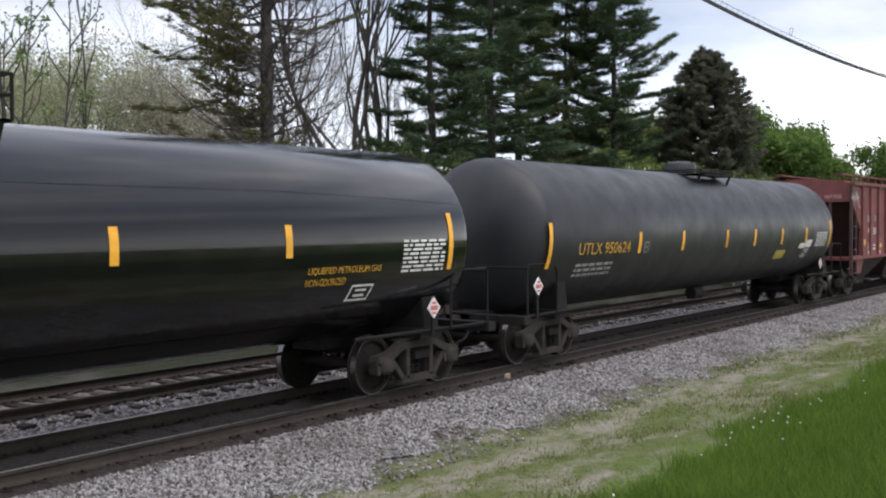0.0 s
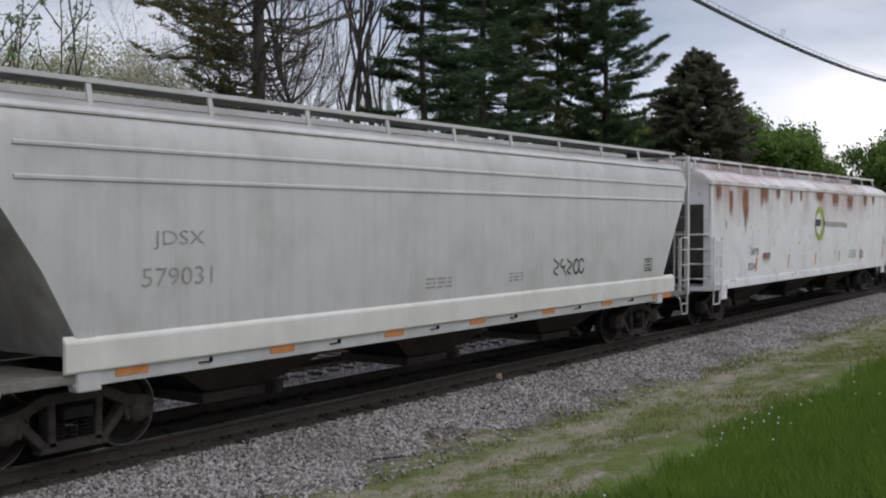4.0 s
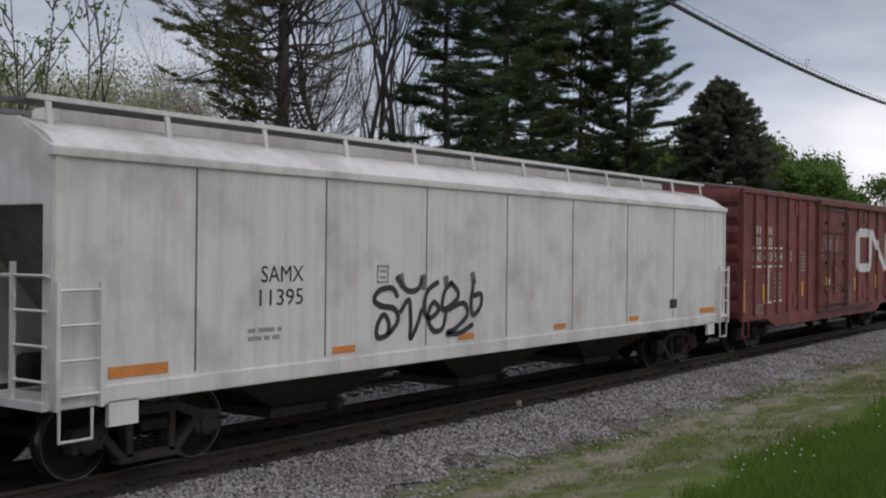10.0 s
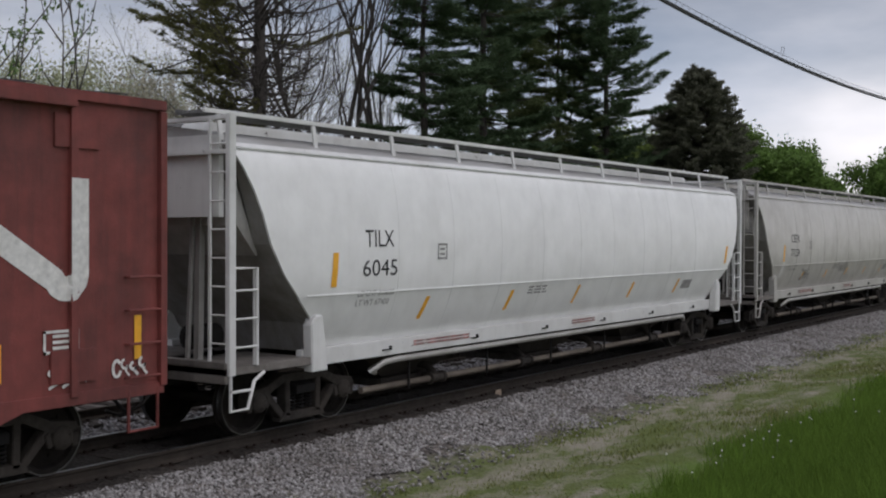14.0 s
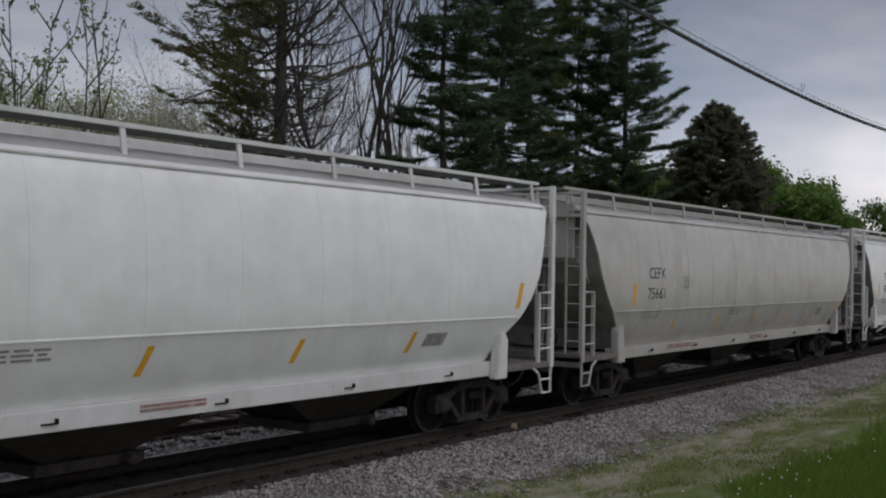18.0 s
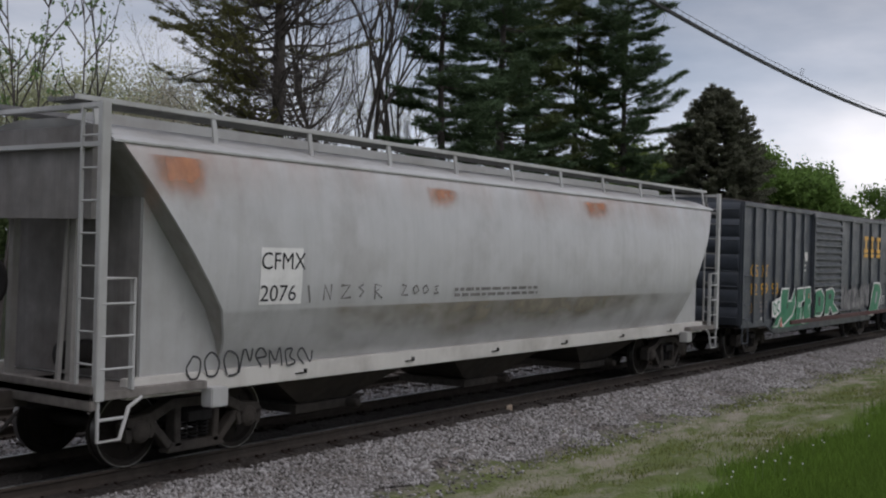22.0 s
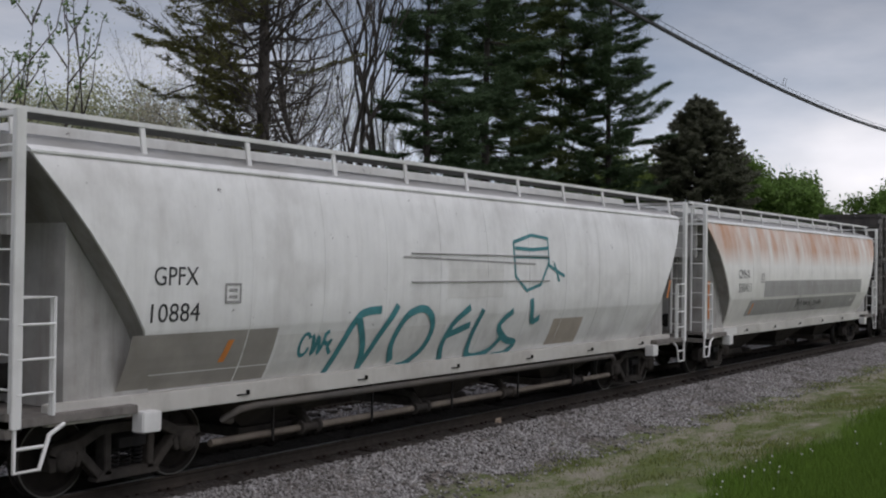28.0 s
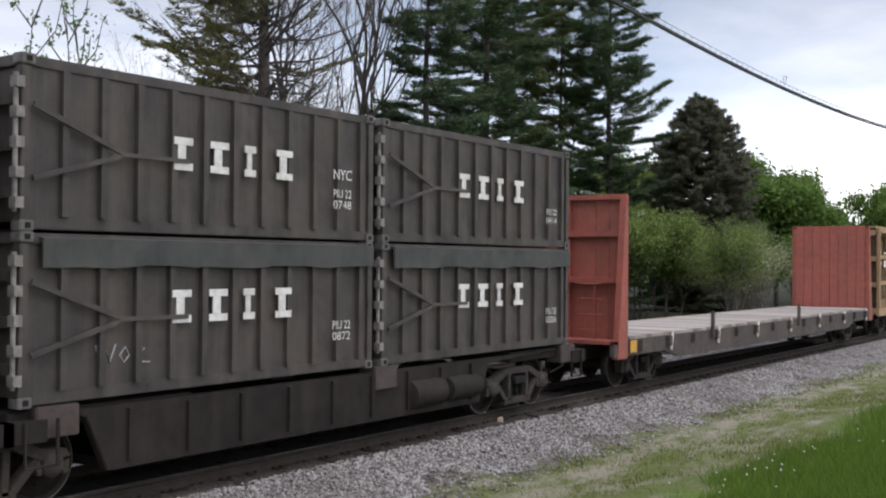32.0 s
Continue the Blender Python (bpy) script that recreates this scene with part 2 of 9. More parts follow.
def word(text):
    """Outline of a text as vertices (width by height, from its lower left corner) and faces."""
    if text not in WORDS:
        cu = bpy.data.curves.new("word", "FONT")
        cu.body, cu.resolution_u = text, 3
        ob = new("word", cu)
        me = bpy.data.meshes.new_from_object(ob.evaluated_get(bpy.context.evaluated_depsgraph_get()))
        v = np.array([p.co[:2] for p in me.vertices])
        f = [tuple(p.vertices) for p in me.polygons]
        bpy.data.objects.remove(ob)
        bpy.data.curves.remove(cu)
        bpy.data.meshes.remove(me)
        v -= v.min(axis=0)
        WORDS[text] = (v / v[:, 1].max(), f)
    return WORDS[text]


# the words that stand on the cars
for name in ("0215", "0326", "0414", "0451", "0530", "0635", "0748", "0872", "10878", "10884", "11395", "12", "2076", "308", "412", "412 717", "413", "413 564", "412717", "413564", "469", "469308", "520394", "550411", "56168", "564", "579031", "6045", "6050", "717", "75661", "77159", "8244", "93", "99", "AIGX", "CEFX", "CFMX", "CMHX", "CNA", "CNIS", "CRGX 7640", "CRGX 8094", "CS", "GPFX", "JDSX", "LD LMT", "LD LMT 218600", "LIQUEFIED PETROLEUM GAS", "LT WT", "LT WT 67400", "NON-ODORIZED", "NYC", "PIU 22", "SAMX", "SAMX 8244", "TILX", "UTLX 950624", "XT"):
    word(name)
# ---- the ground: one sheet to the horizon ----
TRACK2_Y = TRACK_Y + 3.55


def ground_z(x, y):
    """Height of the ground: two ballast beds, a ditch strip, the grass bank under the camera."""
    ys = [-400, -30, 0, 3.2, 5.2, 7.0, 8.3, 8.9, 10.1, 10.5, 12.4, 12.9, 13.4, 13.9, 16.1, 16.6, 18.4, 22.0, 40.0, 400.0]
    zs = [1.2, 1.2, 1.0, 0.0, -0.3, -0.40, -0.42, -0.40, -0.2, -0.172, -0.172, -0.24, -0.26, -0.2, -0.2, -0.26, -0.8, -0.5, 0.2, 1.5]
    return np.interp(y, ys, zs)


def make_ground():
    xs = np.concatenate([-np.geomspace(3000, 14, 26), np.arange(-12, 60, 0.2), np.geomspace(60, 4000, 40)])
    ys = np.concatenate([-np.geomspace(3000, 3, 24), np.arange(-2, 22, 0.2), np.geomspace(22, 4000, 34)])
    gx, gy = np.meshgrid(xs, ys, indexing="ij")
    rng = np.random.default_rng(3)
    near = (gx > -12) & (gx < 60) & (gy > -2) & (gy < 22)
    gz = ground_z(gx, gy) + near * rng.normal(0, 0.014, gx.shape)
    gz += near * 0.05 * np.sin(gx * 0.7 + 1.3 * np.sin(gy * 0.9)) * np.clip((8.2 - gy) / 2, 0, 1)
    nx, ny = gx.shape
    idx = np.arange(nx * ny).reshape(nx, ny)
    quads = np.stack([idx[:-1, :-1], idx[1:, :-1], idx[1:, 1:], idx[:-1, 1:]], -1).reshape(-1, 4)
    me = fast_mesh("ground", np.stack([gx, gy, gz], -1).reshape(-1, 3), quads, ground_material())
    me.polygons.foreach_set("use_smooth", [True] * len(me.polygons))
    tagged(new("ground", me), "grey ballast shoulder giving way to worn dirt and green grass", "ground", kind="structure")


def ground_material():
    m = bpy.data.materials.new("ground")
    m.use_nodes = True
    n, l = m.node_tree.nodes, m.node_tree.links
    b = n["Principled BSDF"]
    co = n.new("ShaderNodeTexCoord")
    sep = n.new("ShaderNodeSeparateXYZ")
    l.new(co.outputs["Object"], sep.inputs[0])

    def nz(scale, detail=5.0, rough=0.6, vec=(1, 1, 1)):
        mp, k = n.new("ShaderNodeMapping"), n.new("ShaderNodeTexNoise")
        mp.inputs["Scale"].default_value = vec
        k.inputs["Scale"].default_value, k.inputs["Detail"].default_value, k.inputs["Roughness"].default_value = scale, detail, rough
        l.new(co.outputs["Object"], mp.inputs["Vector"])
        l.new(mp.outputs[0], k.inputs["Vector"])
        return k.outputs["Fac"]

    def rng(src, lo, hi, a=0.0, z=1.0):
        r = n.new("ShaderNodeMapRange")
        for k, val in (("From Min", lo), ("From Max", hi), ("To Min", a), ("To Max", z)):
            r.inputs[k].default_value = val
        l.new(src, r.inputs["Value"])
        return r.outputs[0]

    def op(kind, a, z):
        x = n.new("ShaderNodeMath")
        x.operation = kind
        for i, val in enumerate((a, z)):
            if isinstance(val, (int, float)):
                x.inputs[i].default_value = val
            else:
                l.new(val, x.inputs[i])
        return x.outputs[0]

    def blend(fac, a, z):
        x = n.new("ShaderNodeMix")
        x.data_type = "RGBA"
        l.new(fac, x.inputs["Factor"])
        for sock, val in (("A", a), ("B", z)):
            if isinstance(val, tuple):
                x.inputs[sock].default_value = (*val, 1)
            else:
                l.new(val, x.inputs[sock])
        return x.outputs["Result"]

    vo = n.new("ShaderNodeTexVoronoi")
    vo.inputs["Scale"].default_value = 17.0
    l.new(co.outputs["Object"], vo.inputs["Vector"])
    grey = n.new("ShaderNodeSeparateColor")
    l.new(vo.outputs["Color"], grey.inputs[0])
    stone = blend(grey.outputs[0], (0.037, 0.031, 0.028), (0.235, 0.208, 0.19))
    stone = blend(rng(nz(0.8), 0.4, 0.7, 0, 0.5), stone, (0.08, 0.07, 0.062))
    # dark oily bed between and beside the rails, deepened for shade under the train
    y = sep.outputs["Y"]
    bed = op("MULTIPLY", rng(y, 9.9, 10.35), rng(y, 12.9, 13.3, 1.0, 0.0))
    stone = blend(op("MULTIPLY", bed, 0.85), stone, (0.032, 0.027, 0.023))
    wob = op("MULTIPLY", op("SUBTRACT", nz(0.9, 6.0), 0.5), 2.6)
    wob2 = op("MULTIPLY", op("SUBTRACT", nz(2.6, 6.0, 0.7), 0.5), 1.8)
    yy = op("ADD", op("ADD", y, wob), wob2)
    dirt = blend(nz(9.0, 8.0, 0.7), (0.14, 0.122, 0.094), (0.36, 0.325, 0.27))
    turf = blend(nz(5.0, 8.0, 0.75), (0.045, 0.062, 0.018), (0.14, 0.165, 0.05))
    lush = blend(nz(4.0, 8.0, 0.75), (0.045, 0.085, 0.014), (0.13, 0.19, 0.035))
    mixed = blend(rng(nz(1.3, 8.0, 0.7, (0.5, 1.3, 1)), 0.49, 0.66), turf, dirt)
    # two worn tracks along the verge
    for at, half, amt in ((7.55, 0.5, 0.8), (6.3, 0.3, 0.45)):
        band = op("MULTIPLY", rng(yy, at - half, at - half * 0.2), rng(yy, at + half * 0.2, at + half, 1.0, 0.0))
        mixed = blend(op("MULTIPLY", op("MULTIPLY", band, rng(nz(1.1, 6.0, 0.7, (0.6, 1, 1)), 0.35, 0.55)), amt), mixed, dirt)
    near = blend(rng(yy, 4.8, 5.7), lush, mixed)
    col = blend(rng(yy, 8.1, 8.9), near, stone)
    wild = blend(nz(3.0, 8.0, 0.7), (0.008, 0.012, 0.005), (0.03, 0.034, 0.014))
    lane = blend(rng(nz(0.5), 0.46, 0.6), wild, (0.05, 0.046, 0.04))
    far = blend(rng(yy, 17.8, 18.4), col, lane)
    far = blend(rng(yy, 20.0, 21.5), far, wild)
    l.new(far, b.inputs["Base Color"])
    b.inputs["Roughness"].default_value = 0.95
    b.inputs["Specular IOR Level"].default_value = 0.2
    bp = n.new("ShaderNodeBump")
    bp.inputs["Strength"].default_value, bp.inputs["Distance"].default_value = 0.7, 0.04
    l.new(vo.outputs["Distance"], bp.inputs["Height"])
    l.new(bp.outputs[0], b.inputs["Normal"])
    return m


def make_stones():
    """Loose crushed stone on the near shoulder and between the tracks."""
    rng = np.random.default_rng(11)

    def field(count, x0, x1, y0, y1, name, label, base, lo, hi):
        u = rng.random(count)
        x = x0 + (x1 - x0) * u ** 1.5
        y = rng.uniform(y0, y1, count)
        keep = (y > 8.6 + 0.35 * np.sin(x * 1.1) + 0.3 * np.sin(x * 2.9 + 1)) | (rng.random(count) < 0.12)
        x, y = x[keep], y[keep]
        k = len(x)
        s = rng.uniform(lo, hi, k)
        c = np.stack([x, y, ground_z(x, y) + s * 0.25], -1)
        base_v = np.array([(1, 0, 0), (-1, 0, 0), (0, 1, 0), (0, -1, 0), (0, 0, 1), (0, 0, -1)], dtype=float)
        tri = np.array([(0, 2, 4), (2, 1, 4), (1, 3, 4), (3, 0, 4), (2, 0, 5), (1, 2, 5), (3, 1, 5), (0, 3, 5)])
        v = base_v[None] * rng.uniform(0.6, 1.25, (k, 6, 1)) * s[:, None, None] * np.array((1, 0.85, 0.75))
        v += rng.normal(0, 0.16, (k, 6, 3)) * s[:, None, None]
        a = rng.uniform(0, 6.28, k)
        ca, sa = np.cos(a)[:, None], np.sin(a)[:, None]
        vx, vy = v[..., 0] * ca - v[..., 1] * sa, v[..., 0] * sa + v[..., 1] * ca
        v = np.stack([vx, vy, v[..., 2]], -1) + c[:, None]
        t = tri[None] + (np.arange(k) * 6)[:, None, None]
        m = paint(name, base, 0.9, var=0.25, scale=9, island=0.55, bump=0.0, dirt=(0.07, 0.058, 0.05), dirt_amt=0.6)
        tagged(new(name, fast_mesh(name, v.reshape(-1, 3), t.reshape(-1, 3), m)), label, "ballast", kind="stuff")

    field(70000, 5, 46, 7.9, 10.25, "ballast_stones", "crushed grey and pinkish ballast stones beside the rails", (0.16, 0.14, 0.127), 0.018, 0.04)
    field(16000, 6, 60, 12.7, 14.1, "ballast_stones_between", "crushed grey ballast between the two tracks", (0.2, 0.18, 0.18), 0.022, 0.045)


def rail_profile():
    half = [(0.0, -0.17), (0.07, -0.17), (0.07, -0.158), (0.018, -0.135), (0.009, -0.12), (0.009, -0.05), (0.034, -0.036), (0.036, -0.008), (0.028, 0.0), (0.0, 0.0)]
    return half[1:-1] + [(-y, z) for y, z in half[1:-1][::-1]]


def make_track(y, name, label, shine):
    tr = thing(name, label, "track", kind="structure")
    steel = paint("rail_steel" if shine else "rail_rust", (0.05, 0.042, 0.036), 0.85, 0.0, 0.25, 8, (0.075, 0.058, 0.046), 0.5, spec=0.12)
    bright = paint("polished_rail_head", (0.3, 0.3, 0.31), 0.35, 1.0, 0.1, 12)
    prof = rail_profile()
    for side in (-0.753, 0.753):
        r = part("rail", Build().prism_x([(y + side + a, b) for a, b in prof], -150, 400), steel, tr)
        if shine:
            part("running_surface", Build().box(-150, 400, y + side - 0.03, y + side + 0.026, 0.0005, 0.003), bright, r, "polished rail head")
    wood = paint("tie_wood", (0.045, 0.038, 0.033), 0.9, 0, 0.35, 9, (0.075, 0.064, 0.054), 0.5, bump=0.5, rnd=0.4, pale=False, spec=0.08)
    plate = paint("tie_plate", (0.03, 0.022, 0.018), 0.9, 0.0, 0.2, spec=0.1)
    tie = Build().box(-0.115, 0.115, -1.3, 1.3, -0.35, -0.175).mesh("tie", wood, bevel=0.012)
    tp = Build().box(-0.1, 0.1, -0.18, 0.18, -0.175, -0.168)
    for sx in (-0.07, 0.07):
        for sy in (-0.1, 0.1):
            tp.cbox(sx, sy, -0.155, 0.025, 0.035, 0.03)
    tp = tp.mesh("tie_plate", plate)
    rng = random.Random(7)
    for i in range(200):
        ob = part("tie", tie, wood, tr)
        ob.matrix_basis = pose(-8 + i * 0.497 + rng.uniform(-0.03, 0.03), y + rng.uniform(-0.05, 0.05), rng.uniform(-0.012, 0.006), 0, 0, rng.uniform(-1.2, 1.2))
        if i < 100:
            for side in (-0.753, 0.753):
                p = part("tie_plate", tp, plate, tr)
                p.matrix_basis = pose(-8 + i * 0.497, y + side, 0)


def blades(name, label, count, region, height, width, base, density, seed):
    rng = np.random.default_rng(seed)
    x0, x1, y0, y1 = region
    x = x0 + (x1 - x0) * rng.random(count) ** 1.4
    y = rng.uniform(y0, y1, count)
    keep = rng.random(count) < density(x, y)
    x, y = x[keep], y[keep]
    k = len(x)
    h = rng.uniform(*height, k)
    w = rng.uniform(*width, k)
    a = rng.uniform(0, 6.28, k)
    lean = rng.normal(0, 0.35, (k, 2)) * h[:, None]
    z = ground_z(x, y) - 0.01
    dx, dy = np.cos(a) * w, np.sin(a) * w
    p0 = np.stack([x - dx, y - dy, z], -1)
    p1 = np.stack([x + dx, y + dy, z], -1)
    p2 = np.stack([x + dx * 0.7 + lean[:, 0] * 0.4, y + dy * 0.7 + lean[:, 1] * 0.4, z + h * 0.6], -1)
    p3 = np.stack([x - dx * 0.7 + lean[:, 0] * 0.4, y - dy * 0.7 + lean[:, 1] * 0.4, z + h * 0.6], -1)
    p4 = np.stack([x + lean[:, 0], y + lean[:, 1], z + h], -1)
    v = np.stack([p0, p1, p2, p3, p4], 1).reshape(-1, 3)
    i = np.arange(k)[:, None] * 5
    t = np.concatenate([i + np.array([[0, 1, 2]]), i + np.array([[0, 2, 3]]), i + np.array([[3, 2, 4]])])
    m = leaf_paint(name, base, 0.45, 0.5)
    m.node_tree.nodes["Principled BSDF"].inputs["Specular IOR Level"].default_value = 0.05
    tagged(new(name, fast_mesh(name, v, t, m)), label, "grass", kind="stuff")


def make_grass():
    def wob(x, y):
        return 0.5 * np.sin(x * 0.9) + 0.35 * np.sin(x * 2.3 + y) + 0.25 * np.sin(x * 5.1 - y * 2)

    blades("tall_grass", "lush green uncut grass on the bank", 190000, (7, 42, 1.6, 5.9), (0.1, 0.36), (0.003, 0.007), (0.125, 0.205, 0.035),
           lambda x, y: np.clip((5.35 + 0.5 * wob(x, y) - y) / 0.7, 0, 1), 21)
    blades("short_grass", "thin short grass on the worn strip beside the ballast", 120000, (6, 46, 4.6, 8.7), (0.02, 0.09), (0.003, 0.008), (0.185, 0.205, 0.07),
           lambda x, y: np.clip(np.sin(x * 0.8 + 2 * np.sin(y * 1.7)) * 0.5 + 0.5 + 0.3 * np.sin(x * 3 + y * 4), 0.12, 1) * np.clip((8.45 + 0.4 * wob(x, y) - y) / 0.5, 0, 1) * np.where(np.abs(y - 7.55) < 0.35, 0.3, 1.0), 22)
    rng = np.random.default_rng(5)
    white = paint("seed_head", (0.6, 0.6, 0.54), 0.9, var=0.1, bump=0)
    stalk = paint("flower_stalk", (0.12, 0.17, 0.05), 0.7, bump=0)
    stem = Build().tube([(0, 0, 0), (0.01, 0, 0.2), (0.0, 0.01, 0.4)], 0.004, 4).mesh("stalk", stalk)
    head = Build().lathe_z([(0.003, 0.387), (0.009, 0.392), (0.013, 0.4), (0.009, 0.408), (0.003, 0.413)], 0, 0.01, 8).mesh("seed_head", white, smooth=60)
    for i in range(30):
        x, y = rng.uniform(9, 26), rng.uniform(3.6, 5.5)
        if i % 4:
            x, y = 13.4 + rng.normal(0, 0.9) + 3.2 * (i % 3 == 0), 4.7 + rng.normal(0, 0.35)
        d = thing("dandelion", "white dandelion seed head on a thin stalk in the grass", "flower", "dandelions in the grass", m=pose(x, y, float(ground_z(x, y)) - 0.02, 0, 0, rng.uniform(0, 360)))
        d.scale = (1, 1, rng.uniform(0.7, 1.05))
        part("stalk", stem, stalk, d)
        part("seed_head", head, white, d)


make_ground()
make_stones()
make_track(TRACK_Y, "track_main", "main track with polished rail heads on dark wooden ties", True)
make_track(TRACK2_Y, "track_second", "second track with dull rusty rails on wooden ties", False)
make_grass()
slope_lt = paint("slope_sheet_pale", (0.42, 0.41, 0.39), 0.7, 0, 0.15, 3, (0.2, 0.17, 0.14), 0.6, 0.6)
DIM_RED = paint("stencil_pale_red", (0.42, 0.3, 0.28), 0.7, var=0.3, scale=11, bump=0)
BLK = paint("stencil_black", (0.03, 0.03, 0.032), 0.6, var=0.2, scale=9, bump=0)
# ---- the train ----
CARS, WHEELS = [], []
WR = 0.457
BLACK = lambda: paint("underframe_black", (0.013, 0.012, 0.012), 0.75, 0.0, 0.3, 6, (0.035, 0.029, 0.024), 0.5, 0.3, spec=0.2)
IRON = lambda: paint("cast_truck_iron", (0.045, 0.04, 0.036), 0.88, 0.0, 0.35, 9, (0.08, 0.065, 0.052), 0.55, 0.2, bump=0.3, spec=0.15)
SHARED = {}


def shared(key, make):
    if key not in SHARED:
        SHARED[key] = make()
    return SHARED[key]


def wheelset_mesh():
    b = Build()
    for s in (-1, 1):
        y = 0.7 * s
        prof = [(0.08, y + 0.1 * s), (0.13, y + 0.11 * s), (0.16, y + 0.06 * s), (0.36, y + 0.04 * s), (0.385, y + 0.1 * s), (WR - 0.004, y + 0.115 * s),
                (WR, y + 0.03 * s), (WR + 0.004, y), (WR + 0.026, y - 0.012 * s), (WR + 0.022, y - 0.03 * s), (0.39, y - 0.035 * s), (0.36, y + 0.005 * s), (0.14, y - 0.02 * s), (0.09, y - 0.06 * s)]
        b.lathe_y(prof, 0, 0, 40)
    b.lathe_y([(0.085, -0.98), (0.085, -0.7), (0.08, 0.0), (0.085, 0.7), (0.085, 0.98)], 0, 0, 16)
    # small bolt marks that show the turning
    for s in (-1, 1):
        for k in range(3):
            a = k * 2.094
            b.cbox(0.25 * math.cos(a), 0.75 * s, 0.25 * math.sin(a), 0.05, 0.03, 0.05)
    k = len(b.f)
    for s in (-1, 1):
        y = 0.7 * s
        b.lathe_y([(WR - 0.02, y + 0.1165 * s), (WR - 0.004, y + 0.1175 * s), (WR + 0.0012, y + 0.1 * s), (WR + 0.0015, y + 0.01 * s)], 0, 0, 40, cap=False)
    me = b.mesh("wheelset", paint("wheel_steel", (0.02, 0.017, 0.015), 0.8, 0.0, 0.25, 8, (0.035, 0.026, 0.02), 0.5, spec=0.15), smooth=35)
    me.materials.append(paint("worn_tread", (0.17, 0.165, 0.16), 0.4, 1.0, 0.15, 8))
    for i in range(k, len(me.polygons)):
        me.polygons[i].material_index = 1
    return me


def side_frame_mesh(y):
    """Cast side frame: arched top chord, two columns, a sprung window, pedestal jaws."""
    b = Build()
    d = 0.09 * (1 if y > 0 else -1)
    y0, y1 = y - d, y + d
    # top chord
    b.prism_y([(-1.13, 0.5), (-1.08, 0.62), (-0.75, 0.66), (-0.42, 0.8), (0.42, 0.8), (0.75, 0.66), (1.08, 0.62), (1.13, 0.5), (1.0, 0.47), (0.72, 0.53), (0.4, 0.68), (-0.4, 0.68), (-0.72, 0.53), (-1.0, 0.47)], y0, y1)
    for s in (-1, 1):
        b.prism_y([(s * 0.66, 0.56), (s * 0.8, 0.55), (s * 0.42, 0.16), (s * 0.3, 0.18)], y0 + d * 0.2, y1 - d * 0.2)
        b.prism_y([(s * 0.27, 0.7), (s * 0.37, 0.7), (s * 0.36, 0.2), (s * 0.26, 0.2)], y0, y1)
        b.prism_y([(s * 1.13, 0.56), (s * 0.98, 0.5), (s * 1.02, 0.34), (s * 1.1, 0.34)], y0, y1)
        b.prism_y([(s * 0.74, 0.56), (s * 0.66, 0.5), (s * 0.7, 0.36), (s * 0.77, 0.36)], y0, y1)
        # bearing adapter and end cap
        b.lathe_y([(0.13, y0), (0.14, y0 + d * 0.4), (0.14, y1 + d * 0.1), (0.1, y1 + d * 0.5), (0.05, y1 + d * 0.6)], s * 0.889, 0.457, 16)
        for k in range(3):
            a = 0.5 + k * 2.094
            b.cbox(s * 0.889 + 0.065 * math.cos(a), y1 + d * 0.62, 0.457 + 0.065 * math.sin(a), 0.035, 0.02, 0.035)
    b.prism_y([(-0.48, 0.14), (0.48, 0.14), (0.4, 0.26), (-0.4, 0.26)], y0, y1)
    return b.mesh("side_frame", IRON(), bevel=0.012, smooth=40)


def spring_mesh():
    pts = [(0.062 * math.cos(k * 0.785), 0.062 * math.sin(k * 0.785), 0.27 + k * 0.0059) for k in range(41)]
    return Build().tube(pts, 0.014, 5).mesh("spring", BLACK(), smooth=60)


def bolster_mesh():
    b = Build().prism_x([(-1.12, 0.5), (1.12, 0.5), (1.12, 0.62), (0.5, 0.72), (-0.5, 0.72), (-1.12, 0.62)], -0.2, 0.2)
    b.lathe_z([(0.2, 0.7), (0.2, 0.82)], 0, 0, 16)
    for s in (-1, 1):
        b.box(s * 0.35, s * 0.45, -0.75, 0.75, 0.32, 0.42)
        for y in (-0.72, 0.72):
            b.box(s * 0.38, s * 0.46, y - 0.06, y + 0.06, 0.25, 0.6)
    return b.mesh("bolster", BLACK(), bevel=0.01)


def truck(car, x):
    t = part("truck", shared("bolster", bolster_mesh), None, car, "cast iron three-piece truck, dusty")
    t.matrix_basis = pose(x, 0, 0)
    part("side_frame", shared("sfn", lambda: side_frame_mesh(-0.98)), None, t)
    part("side_frame", shared("sff", lambda: side_frame_mesh(0.98)), None, t)
    for sx in (-0.17, 0.0, 0.17):
        for y in (-0.98, 0.98):
            part("spring", shared("spr", spring_mesh), None, t).matrix_basis = pose(sx, y, 0)
    for s in (-1, 1):
        w = part("wheelset", shared("ws", wheelset_mesh), None, t, "steel wheelset with bright worn rims")
        w.matrix_basis = pose(s * 0.889, 0, WR)
        WHEELS.append((w, s * 0.889))
    return t


